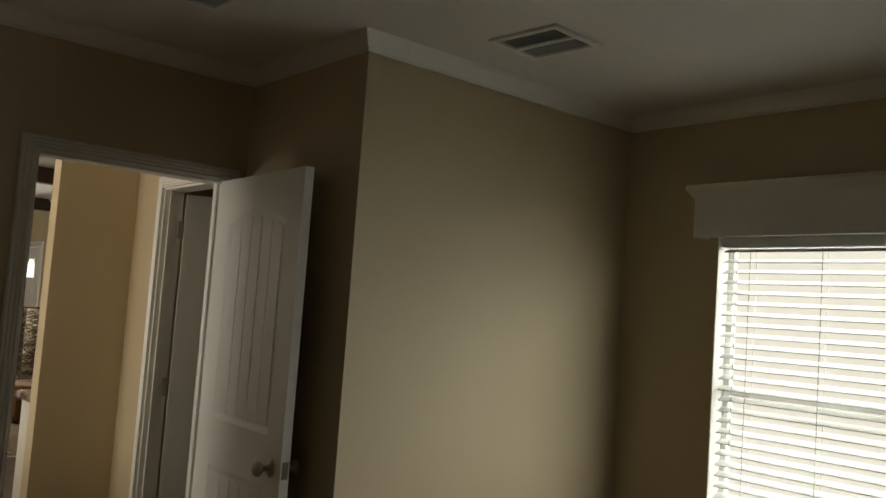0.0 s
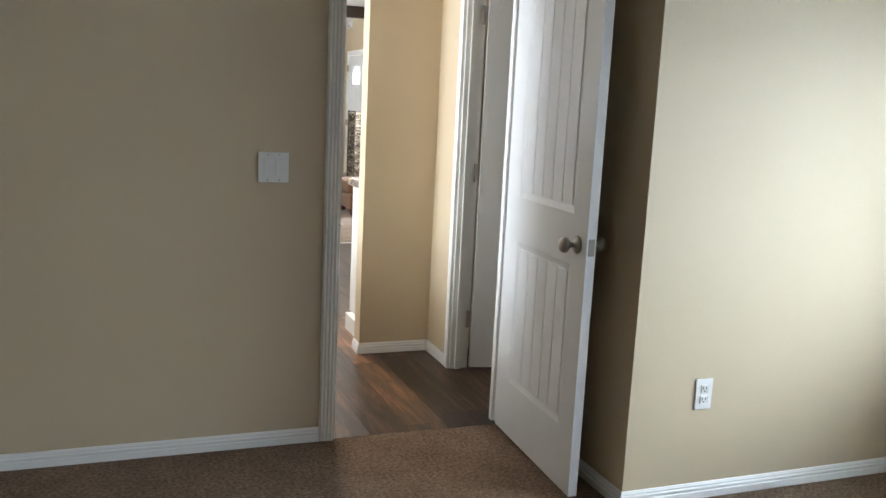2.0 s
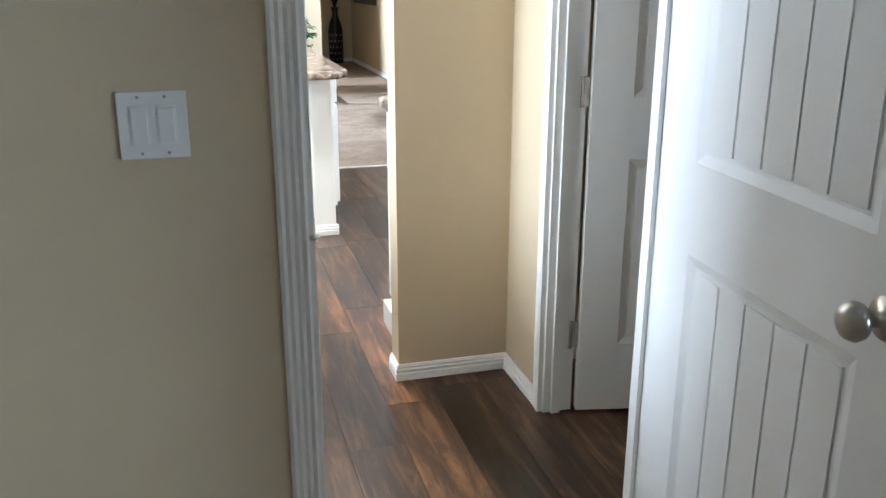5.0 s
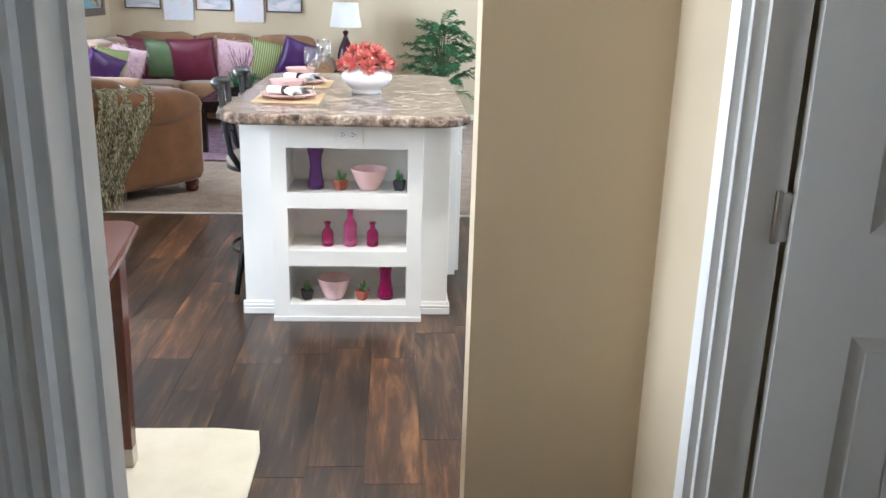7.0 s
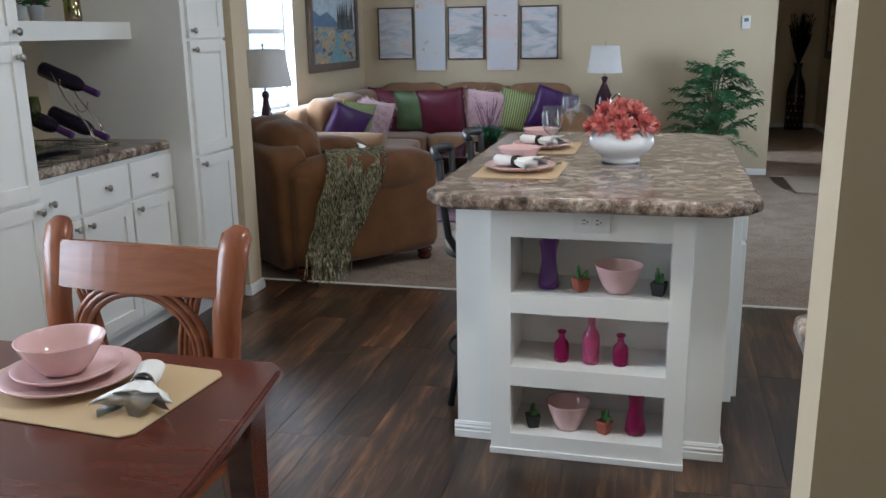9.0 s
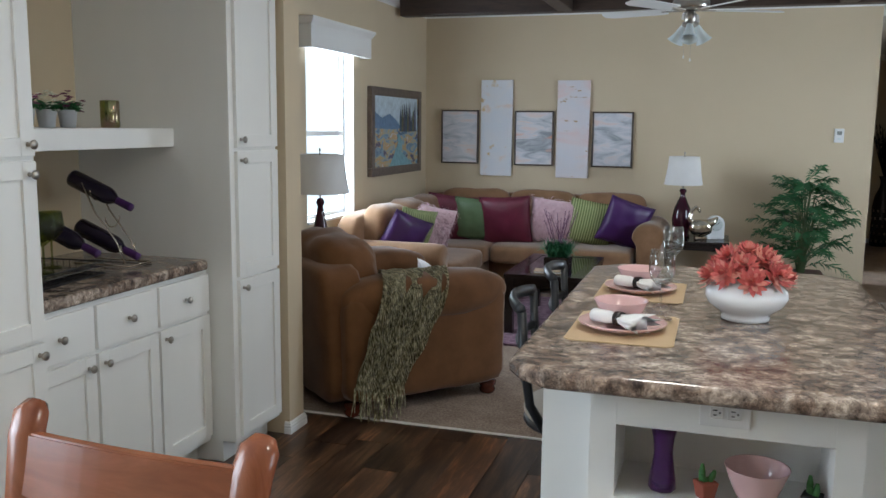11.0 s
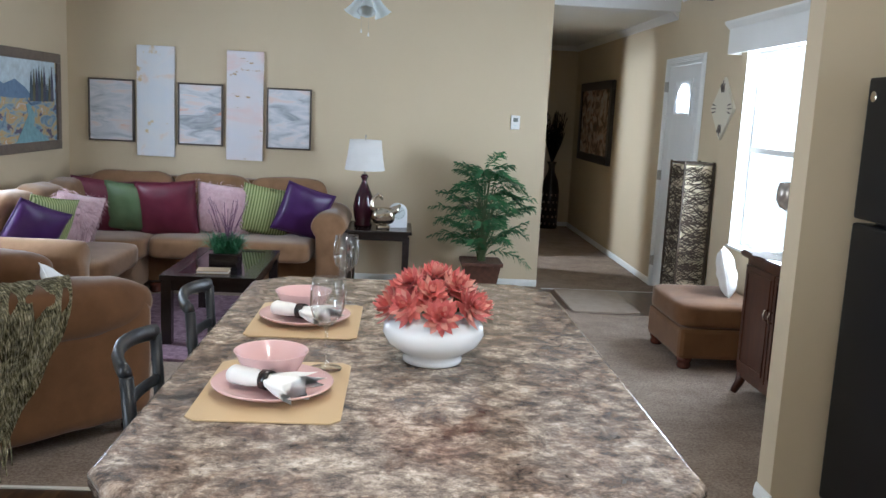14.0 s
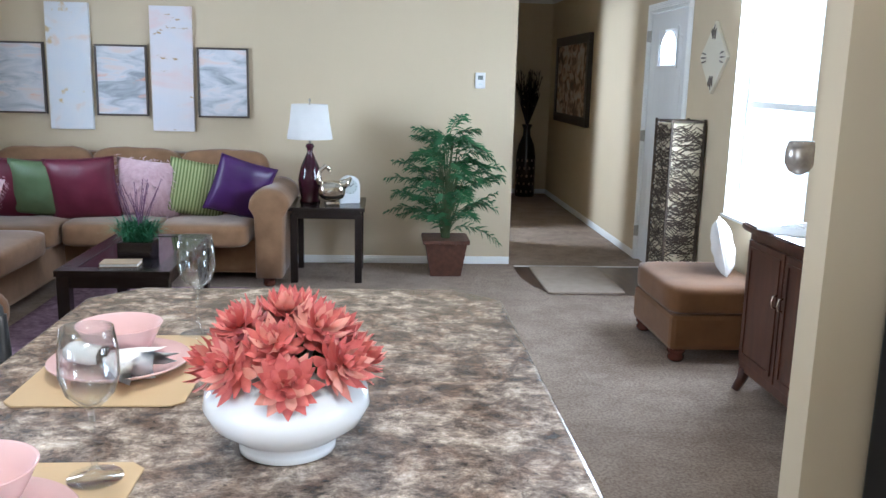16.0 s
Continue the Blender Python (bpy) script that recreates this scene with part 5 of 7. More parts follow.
for k, (px, pz) in enumerate(path):
    t = k / (len(path) - 1)
    half = 0.25 - 0.10 * t
    mid = 0.17 - 0.52 * t
    row = []
    for j in range(nw + 1):
        u = j / nw * 2 - 1
        fold = 0.011 * math.sin(u * 11 + 2.2 * t) + 0.007 * math.sin(u * 23 + 5 * t + 1)
        row.append(bm.verts.new((px + (fold + 0.012) * (0.4 + 0.8 * t), mid + u * half + 0.01 * math.sin(9 * t + u), pz + (0.010 + fold * 0.6) * (1 - t) - 0.05 * t * t * (0.5 + 0.5 * math.sin(u * 2.5 + 1)))))
    rows.append(row)
for p, q in zip(rows, rows[1:]):
    for j in range(nw):
        bm.faces.new((p[j], p[j + 1], q[j + 1], q[j]))
ends = [v.co.copy() for v in rows[-1]]
bmesh.ops.solidify(bm, geom=bm.faces[:], thickness=0.007)
part("cloth", bm, THROW, thr, smooth=True)
bm = bmesh.new()
rnd = random.Random(7)
for e0, e1 in zip(ends, ends[1:]):
    for q in (0.1, 0.55):
        s = e0.lerp(e1, q)
        dx, dy, ln = rnd.uniform(-0.012, 0.02), rnd.uniform(-0.03, 0.03), rnd.uniform(0.10, 0.16)
        add_tube(bm, [s + Vector((0.003, 0, 0.01)), s + Vector((dx * 0.5 + 0.004, dy * 0.4, -ln * 0.5)), s + Vector((dx, dy, -ln))], [0.0032, 0.0028, 0.0022], 5)
bmesh.ops.recalc_face_normals(bm, faces=bm.faces)
part("fringe", bm, THROW, thr, kind="stuff")


def stripes_mat():
    m, nt, b = base_mat("green_striped_cloth", (0.25, 0.3, 0.1), 0.6)
    tc = nt.nodes.new("ShaderNodeTexCoord")
    w = nt.nodes.new("ShaderNodeTexWave")
    w.bands_direction, w.wave_profile = "X", "SIN"
    w.inputs["Scale"].default_value, w.inputs["Distortion"].default_value = 14.0, 0.4
    nt.links.new(tc.outputs["Object"], w.inputs["Vector"])
    nt.links.new(ramp(nt, w.outputs["Fac"], [(0.3, (0.13, 0.17, 0.05)), (0.5, (0.27, 0.32, 0.11)), (0.7, (0.38, 0.42, 0.2))]), b.inputs["Base Color"])
    bump(nt, b, w.outputs["Fac"], 0.4, 0.002)
    return m


STRIPES = stripes_mat()


def pillow(loc, rx, ry, rz, w, mat, label, fur=False, seed=0):
    """A square scatter cushion, upright in its own x-z plane, with pinched corners."""
    bm = bmesh.new()
    n = 16
    sides = {}
    for s in (-1, 1):
        for i in range(n + 1):
            for j in range(n + 1):
                u, v = i / n * 2 - 1, j / n * 2 - 1
                if s == 1 and (abs(u) == 1 or abs(v) == 1):
                    sides[1, i, j] = sides[-1, i, j]
                    continue

                px = u * (1 - 0.055 * (1 - v * v)) if abs(u) > 0 else 0
                pz = v * (1 - 0.055 * (1 - u * u))
                d = 0.38 * ((1 - u * u) * (1 - v * v)) ** 0.42
                q = Vector((px * w / 2, s * d * w / 2, pz * w / 2))
                q += Vector((0, s, 0)) * noise.noise(Vector((u * 2.5 + seed, v * 2.5, s))) * 0.012 * (1 - max(abs(u), abs(v)) ** 4)
                sides[s, i, j] = bm.verts.new(q)
    for s in (-1, 1):
        for i in range(n):
            for j in range(n):
                f = [sides[s, i, j], sides[s, i + 1, j], sides[s, i + 1, j + 1], sides[s, i, j + 1]]
                bm.faces.new(f if s < 0 else f[::-1])
    pl = thing("throw_pillow", label, "cushion", group="scatter cushions")
    pl.matrix_world = pose(*loc, rx, ry, rz)
    if fur:
        rn = random.Random(seed)
        fb = bmesh.new()
        vs = [v.co.copy() for v in bm.verts]
        for _ in range(1700):
            b0 = vs[rn.randrange(len(vs))] + Vector((rn.uniform(-0.02, 0.02), rn.uniform(-0.005, 0.005), rn.uniform(-0.02, 0.02)))
            dr = (Vector((b0.x, (1 if b0.y > 0 else -1) * 0.07, b0.z)).normalized() + Vector((rn.uniform(-.4, .4), 0, -0.75))).normalized()
            sd = Vector((rn.uniform(-1, 1), rn.uniform(-.3, .3), rn.uniform(-1, 1))).cross(dr).normalized() * 0.004
            ln = rn.uniform(0.025, 0.05)
            tri = [fb.verts.new(b0 - sd), fb.verts.new(b0 + sd), fb.verts.new(b0 + dr * ln + Vector((0, 0, -0.012)))]
            fb.faces.new(tri)
        part("fur", fb, mat, pl, kind="stuff")
    else:
        edge = [(-1 + 2 * k / n, -1) for k in range(n)] + [(1, -1 + 2 * k / n) for k in range(n)] + [(1 - 2 * k / n, 1) for k in range(n)] + [(-1, 1 - 2 * k / n) for k in range(n)]
        pip = [(u * (1 - 0.055 * (1 - v * v)) * w / 2, 0, v * (1 - 0.055 * (1 - u * u)) * w / 2) for u, v in edge]
        part("piping", tube(pip, 0.004, 5, True), mat, pl, smooth=True)
    part("cover", bm, mat, pl, smooth=True)
    return pl


pillow((-1.08, 12.40, 0.66), 14, 6, 14, 0.46, BURGUNDY, "burgundy satin cushion against the tan sofa back", seed=1)
pillow((-0.83, 12.40, 0.66), 16, 4, 8, 0.42, GREENP, "sage green satin cushion between burgundy cushions", seed=2)
pillow((-0.55, 12.40, 0.66), 15, -3, 4, 0.47, BURGUNDY, "burgundy satin cushion in the middle of the tan sofa", seed=3)
pillow((-0.12, 12.48, 0.66), 16, 6, 4, 0.44, PINKFUR, "shaggy pale pink fur cushion on the tan sofa", fur=True, seed=4)
pillow((0.21, 12.50, 0.66), 14, 10, 14, 0.42, STRIPES, "green striped cushion beside the pink fur cushion", seed=5)
pillow((0.52, 12.48, 0.67), 12, 18, 24, 0.42, PURPLE, "deep purple satin cushion against the sofa arm", seed=6)
pillow((-1.08, 11.10, 0.62), 22, 20, 62, 0.42, PURPLE, "deep purple satin cushion on the sofa by the window", seed=7)
pillow((-1.08, 11.34, 0.64), 16, 10, 66, 0.42, STRIPES, "green striped cushion behind a purple cushion", seed=8)
pillow((-1.05, 11.72, 0.62), 18, 12, 62, 0.44, PINKFUR, "shaggy pale pink fur cushion in the sofa corner", fur=True, seed=9)
pillow((-0.36, 9.78, 0.53), 40, 10, -60, 0.32, NAPKIN, "off-white cushion inside the brown armchair", seed=11)

# ottoman
ot = thing("ottoman", "brown microsuede ottoman with bun feet by the bright window", "ottoman")
part("base", span(3.08, 3.62, 10.60, 11.30, 0.07, 0.27, 0.03), SUEDE, ot)
part("cushion", cushion((3.35, 10.95, 0.345), (0.56, 0.72, 0.16), 8, 8, 0.002), SUEDE, ot, smooth=True)
for x, y in ((3.14, 10.66), (3.14, 11.24), (3.57, 10.66), (3.57, 11.24)):
    bun_foot(ot, x, y)
pillow((3.50, 11.02, 0.565), -14, 4, 66, 0.33, NAPKIN, "white cushion with a violet tassel on the ottoman", seed=12)

# sideboard
sb = thing("sideboard", "dark red walnut sideboard with two doors and curved feet", "sideboard")
part("body", span(3.31, 3.67, 9.42, 10.24, 0.10, 0.80, 0.006), WALNUT, sb)
o = [(3.275, 9.40), (3.255, 9.60), (3.25, 9.83), (3.255, 10.06), (3.275, 10.27), (3.68, 10.27), (3.68, 9.40)]
part("top", prism(o, 0.80, 0.838, "z", 0.008), WALNUT, sb)
for ya, yb, ky in ((9.45, 9.825, 9.80), (9.835, 10.21, 9.86)):
    d = part("door", span(3.292, 3.309, ya, yb, 0.16, 0.76, 0.003), WALNUT, sb)
    bm = bmesh.new()
    for a in ((ya + 0.03, ya + 0.045, 0.19, 0.73), (yb - 0.045, yb - 0.03, 0.19, 0.73)):
        add_span(bm, 3.286, 3.292, *a)
    add_span(bm, 3.286, 3.292, ya + 0.045, yb - 0.045, 0.715, 0.73)
    add_span(bm, 3.286, 3.292, ya + 0.045, yb - 0.045, 0.19, 0.205)
    part("panel_bead", bm, WALNUT, d)
    part("pull", tube([(3.288, ky, 0.57), (3.268, ky, 0.565), (3.262, ky, 0.54), (3.268, ky, 0.515), (3.288, ky, 0.51)], 0.005, 8), SILVER, d, "small bright metal pull", smooth=True)
for y in (9.46, 10.20):
    part("foot", tube([(3.33, y, 0.11), (3.315, y, 0.06), (3.285, y, 0.002)], [0.035, 0.026, 0.02], 8), WALNUT, sb, smooth=True)
    part("foot", tube([(3.64, y, 0.11), (3.645, y, 0.06), (3.65, y, 0.002)], [0.03, 0.024, 0.02], 8), WALNUT, sb, smooth=True)
bm = lathe([(0, 0), (0.19, 0), (0.195, 0.002), (0.19, 0.004), (0, 0.004)], 40, ripple=lambda a, z: 1 + 0.05 * math.cos(12 * a))
ru = part("lace_runner", bm, NAPKIN)
ru.matrix_world = pose(3.44, 10.02, 0.8385)
tagged(ru, "white scalloped lace mat on the walnut sideboard", "table linen")


def goblet(x, y, z, h, label):
    g = thing("candle_holder", label, "candle holder", (x, y, z), 0, "glass candle holders")
    part("stem", lathe([(0, 0), (0.05, 0), (0.052, 0.006), (0.02, 0.018), (0.009, 0.04), (0.012, h * 0.28), (0.022, h * 0.33), (0.012, h * 0.38), (0.009, h * 0.50), (0.018, h * 0.56), (0.012, h * 0.62), (0, h * 0.63)], 20), GLASS, g, smooth=True)
    part("bowl", lathe([(0.012, h * 0.62), (0.045, h * 0.66), (0.066, h * 0.76), (0.066, h * 0.88), (0.056, h), (0.052, h), (0.061, h * 0.88), (0.061, h * 0.77), (0.041, h * 0.68), (0, h * 0.65)], 24), mottled("mercury_glass", (0.42, 0.37, 0.32), (0.6, 0.54, 0.48), 0.25, 40, 150, 0.4, 0.001, metal=0.6), g, "mottled mercury glass bowl", smooth=True)
    return g


goblet(3.42, 10.05, 0.842, 0.40, "mottled glass goblet candle holder on the walnut sideboard")
goblet(3.50, 9.80, 0.839, 0.34, "shorter mottled glass goblet candle holder on the walnut sideboard")


# end table, lamps
def end_table(x0, x1, y0, y1, h, label):
    t = thing("end_table", label, "side table", group="dark end tables")
    part("tabletop", span(x0, x1, y0, y1, h - 0.028, h, 0.004), ESPRESSO, t)
    part("apron", span(x0 + 0.03, x1 - 0.03, y0 + 0.03, y1 - 0.03, h - 0.085, h - 0.029, 0.003), ESPRESSO, t)
    for x in (x0 + 0.045, x1 - 0.045):
        for y in (y0 + 0.045, y1 - 0.045):
            part("table_leg", span(x - 0.026, x + 0.026, y - 0.026, y + 0.026, 0.001, h - 0.05, 0.003), ESPRESSO, t)
    return t


end_table(0.86, 1.41, 12.36, 12.94, 0.555, "espresso wood end table between the sofa and the palm")
end_table(-1.50, -1.05, 9.78, 10.28, 0.555, "espresso wood end table behind the armchair by the window")


def table_lamp(x, y, z, hb, rs, hs, base_mat_, label, prof):
    l = thing("table_lamp", label, "lamp", (x, y, z), 0, "table lamps")
    part("base", lathe([(r, v * hb) for r, v in prof], 32), base_mat_, l, smooth=True)
    part("stem", lathe([(0, hb), (0.007, hb), (0.007, hb + 0.06 + hs * 0.9), (0.003, hb + 0.05 + hs), (0.009, hb + 0.06 + hs), (0.006, hb + 0.075 + hs), (0, hb + 0.078 + hs)], 12), NICKEL, l, smooth=True)
    zb = hb + 0.035
    r1, r0 = rs, rs * 0.80
    part("shade", lathe([(r1, zb), (r1 * 1.005, zb + 0.008), (r0 + (r1 - r0) * 0.42, zb + hs * 0.5), (r0, zb + hs), (r0 - 0.004, zb + hs), (r0 + (r1 - r0) * 0.42 - 0.004, zb + hs * 0.5), (r1 - 0.004, zb + 0.001), (r1, zb)], 40), SHADE, l, "white fabric shade", smooth=True)
    return l


table_lamp(1.0, 12.66, 0.556, 0.43, 0.165, 0.25, PLUMGLASS, "dark plum ceramic table lamp with a white bell shade", [(0, 0), (0.075, 0), (0.078, 0.03), (0.066, 0.07), (0.082, 0.22), (0.088, 0.38), (0.070, 0.60), (0.035, 0.78), (0.020, 0.86), (0.024, 0.92), (0.034, 0.95), (0.022, 1.0), (0, 1.0)])
table_lamp(-1.26, 9.98, 0.556, 0.47, 0.195, 0.26, PLUMGLASS, "dark table lamp with a pale grey shade before the window", [(0, 0), (0.085, 0), (0.088, 0.03), (0.05, 0.10), (0.06, 0.28), (0.055, 0.5), (0.03, 0.75), (0.018, 0.88), (0.03, 0.94), (0.018, 1.0), (0, 1.0)])

swn = thing("swan_figurine", "silver gilt swan figurine on the espresso end table", "figurine", (1.17, 12.50, 0.556), 10)
bm = cushion((0, 0, 0.105), (0.20, 0.13, 0.15), 2.3, 8, 0.004, seed=2)
add_tube(bm, [(-0.06, 0, 0.12), (-0.10, 0, 0.19), (-0.085, 0, 0.25), (-0.045, 0, 0.285), (-0.02, 0, 0.265), (-0.01, 0, 0.235)], [0.03, 0.02, 0.016, 0.016, 0.017, 0.005], 10)
add_tube(bm, [(0.05, 0, 0.13), (0.11, 0, 0.165), (0.14, 0, 0.20)], [0.045, 0.03, 0.008], 10)
add_box(bm, (0, 0, 0.015), (0.10, 0.09, 0.03), 0.004)
part("body", bm, SILVER, swn, smooth=True)

ck = thing("mantel_clock", "small white arched clock with a grey face", "clock", (1.29, 12.62, 0.556), 14)
o = [(-0.075, 0), (0.075, 0), (0.075, 0.13)] + [(0.075 * math.cos(math.pi * i / 12), 0.13 + 0.075 * math.sin(math.pi * i / 12)) for i in range(1, 12)] + [(-0.075, 0.13)]
part("case", prism(o, -0.03, 0.03, "y", 0.003), WHITECER, ck)
part("face", prism([(0.056 * math.cos(2 * math.pi * i / 32), 0.125 + 0.056 * math.sin(2 * math.pi * i / 32)) for i in range(32)], -0.034, -0.03, "y"), mottled("pale_dial", (0.55, 0.6, 0.6), (0.6, 0.65, 0.65), 0.4), ck, "pale dial")
bm = bmesh.new()
for i in range(12):
    a = 2 * math.pi * i / 12
    add_box(bm, (0.046 * math.sin(a), -0.035, 0.125 + 0.046 * math.cos(a)), (0.004, 0.001, 0.006))
part("hour_mark", bm, DARKSLOT, ck)
part("clock_hand", box((0, -0.036, 0.018), (0.004, 0.001, 0.036), 0, Matrix.Translation((0, 0, 0.125)) @ Matrix.Rotation(radians(50), 4, "Y")), DARKSLOT, ck)
part("clock_hand", box((0, -0.037, 0.013), (0.005, 0.001, 0.026), 0, Matrix.Translation((0, 0, 0.125)) @ Matrix.Rotation(radians(-60), 4, "Y")), DARKSLOT, ck)

# coffee table
ct = thing("coffee_table", "espresso coffee table with an inset glass top", "coffee table")
cx0, cx1, cy0, cy1, ch_ = -0.16, 0.43, 10.72, 11.80, 0.46
for a in ((cx0, cx1, cy0, cy0 + 0.09), (cx0, cx1, cy1 - 0.09, cy1), (cx0, cx0 + 0.09, cy0 + 0.09, cy1 - 0.09), (cx1 - 0.09, cx1, cy0 + 0.09, cy1 - 0.09)):
    part("top_frame", span(*a, ch_ - 0.035, ch_, 0.003), ESPRESSO, ct)
part("glass_top", span(cx0 + 0.088, cx1 - 0.088, cy0 + 0.088, cy1 - 0.088, ch_ - 0.012, ch_ - 0.003), base_mat("smoked_glass", (0.012, 0.012, 0.014), 0.04)[0], ct, "inset dark glass panel")
for a in ((cx0 + 0.03, cx1 - 0.03, cy0 + 0.03, cy0 + 0.05), (cx0 + 0.03, cx1 - 0.03, cy1 - 0.05, cy1 - 0.03), (cx0 + 0.03, cx0 + 0.05, cy0 + 0.05, cy1 - 0.05), (cx1 - 0.05, cx1 - 0.03, cy0 + 0.05, cy1 - 0.05)):
    part("apron", span(*a, ch_ - 0.10, ch_ - 0.036), ESPRESSO, ct)
for x in (cx0 + 0.04, cx1 - 0.04):
    for y in (cy0 + 0.04, cy1 - 0.04):
        part("table_leg", span(x - 0.032, x + 0.032, y - 0.032, y + 0.032, 0.019, ch_ - 0.036, 0.003), ESPRESSO, ct)
pr = part("area_rug", cushion((0.02, 11.30, 0.010), (1.25, 1.75, 0.018), 30, 14, 0.002), PURPLERUG, smooth=True)
tagged(pr, "mauve shag rug under the espresso coffee table", "rug")
bk = thing("book", "thin closed book with a tan cover on the coffee table", "book", (0.14, 10.87, ch_ + 0.001), 4)
part("pages", box((0, 0, 0.009), (0.19, 0.12, 0.014), 0.001), NAPKIN, bk)
part("cover", box((0, 0, 0.0175), (0.20, 0.13, 0.003), 0.001), mottled("tan_book_cover", (0.33, 0.24, 0.15), (0.38, 0.29, 0.19), 0.5), bk)
part("cover", box((0, 0, 0.0015), (0.20, 0.13, 0.003), 0.001), mottled("tan_book_cover_back", (0.33, 0.24, 0.15), (0.38, 0.29, 0.19), 0.5), bk)

LEAF = mottled("palm_leaf", (0.022, 0.10, 0.035), (0.05, 0.17, 0.06), 0.42, 14, 60, 0.2, 0.001)
LEAF2 = mottled("grass_leaf", (0.02, 0.11, 0.045), (0.04, 0.17, 0.07), 0.5, 14)
STEM = mottled("plant_stem", (0.05, 0.09, 0.03), (0.09, 0.12, 0.05), 0.6)


def add_leaflet(bm, a, b, w, droop=0.0):
    a, b = Vector(a), Vector(b)
    d = b - a
    s = d.cross(Vector((0, 0, 1)))
    s = (s.normalized() if s.length > 1e-6 else Vector((1, 0, 0))) * w
    m = a + d * 0.45 + Vector((0, 0, droop))
    v = [bm.verts.new(a), bm.verts.new(m + s), bm.verts.new(b + Vector((0, 0, -droop * 1.5))), bm.verts.new(m - s)]
    bm.faces.new((v[0], v[1], v[2])), bm.faces.new((v[0], v[2], v[3]))


# potted palm
palm = thing("potted_palm", "green parlour palm in a square brown woven pot", "plant", (2.02, 12.74, 0))
POT = mottled("brown_woven_pot", (0.055, 0.022, 0.014), (0.10, 0.04, 0.024), 0.45, 30, 120, 0.6, 0.003)
bm = prism([(-0.16, -0.16), (0.16, -0.16), (0.16, 0.16), (-0.16, 0.16)], 0.001, 0.28, "z")
for v in bm.verts:
    if v.co.z < 0.1:
        v.co.x *= 0.72
        v.co.y *= 0.72
part("pot", bm, POT, palm)
bm = bmesh.new()
for s in (-1, 1):
    add_span(bm, -0.172, 0.172, s * 0.165 - 0.012, s * 0.165 + 0.012, 0.255, 0.285, 0.004)
    add_span(bm, s * 0.165 - 0.012, s * 0.165 + 0.012, -0.153, 0.153, 0.255, 0.285, 0.004)
part("pot_rim", bm, POT, palm)
rn = random.Random(21)
for i in range(66):
    az = i * 2.399 + rn.uniform(-0.5, 0.5)
    u0 = (i + 0.5) / 66
    root_z = 0.32 + 0.76 * u0
    ln = (0.42 - 0.20 * u0) * rn.uniform(0.7, 1.15)
    base = Vector((rn.uniform(-0.03, 0.03), rn.uniform(-0.03, 0.03), 0.27))
    out = Vector((math.cos(az), math.sin(az) * (0.5 if math.sin(az) > 0 else 1), 0))
    top = Vector((0, 0, root_z)) + out * (0.03 + 0.09 * math.sin(math.pi * u0))
    pts = [base, base.lerp(top, 0.5) - out * 0.01, top]
    up, dip = rn.uniform(0.45, 1.15), rn.uniform(0.3, 0.85)
    spine = [top + out * (ln * (k / 9) * (0.75 + 0.15 * k / 9)) + Vector((0, 0, ln * (up * k / 9 - dip * (k / 9) ** 2))) for k in range(10)]
    bm = add_tube(bmesh.new(), pts + spine[1:], [0.005, 0.004, 0.0035] + [0.0026 - 0.0002 * k for k in range(9)], 5)
    fr_ = part("frond", bm, STEM, palm)
    lb = bmesh.new()
    for k in range(1, 10):
        for q in (0.0, 0.5):
            if k == 9 and q:
                continue
            p = spine[k] if not q else spine[k].lerp(spine[min(k + 1, 9)], q)
            t = (spine[min(k + 1, 9)] - spine[max(k - 1, 0)]).normalized()
            side = t.cross(Vector((0, 0, 1)))
            side = side.normalized() if side.length > 0.05 else Vector((1, 0, 0))
            ll = 0.092 * math.sin(math.pi * (0.18 + 0.68 * (k + q) / 9.5)) + 0.012
            for s in (-1, 1):
                e = p + (t * 0.6 + side * s * 0.9 + Vector((0, 0, rn.uniform(-0.7, 0.35)))).normalized() * ll * rn.uniform(0.8, 1.15)
                add_leaflet(lb, p, e, 0.0032, 0.007)
    part("leaflet", lb, LEAF, fr_, kind="stuff")

# grass plant in a dark box on the coffee table
gp = thing("potted_grass", "bushy green artificial grass in a dark square planter", "plant", (0.17, 11.10, ch_ + 0.001))
part("pot", box((0, 0, 0.045), (0.19, 0.15, 0.09), 0.004), ESPRESSO, gp)
bm = bmesh.new()
for i in range(420):
    a, r = rn.uniform(0, 2 * math.pi), rn.uniform(0.06, 0.19)
    p = Vector((rn.uniform(-0.07, 0.07), rn.uniform(-0.05, 0.05), 0.085))
    e = p + Vector((r * math.cos(a), r * math.sin(a), rn.uniform(0.02, 0.14)))
    mid = p.lerp(e, 0.5) + Vector((0, 0, 0.05))
    s = (e - p).cross(Vector((0, 0, 1))).normalized() * 0.004
    v = [bm.verts.new(p - s), bm.verts.new(p + s), bm.verts.new(mid + s), bm.verts.new(mid - s), bm.verts.new(e)]
    bm.faces.new((v[0], v[1], v[2], v[3])), bm.faces.new((v[3], v[2], v[4]))
part("blades", bm, LEAF2, gp, kind="stuff")
bm = bmesh.new()
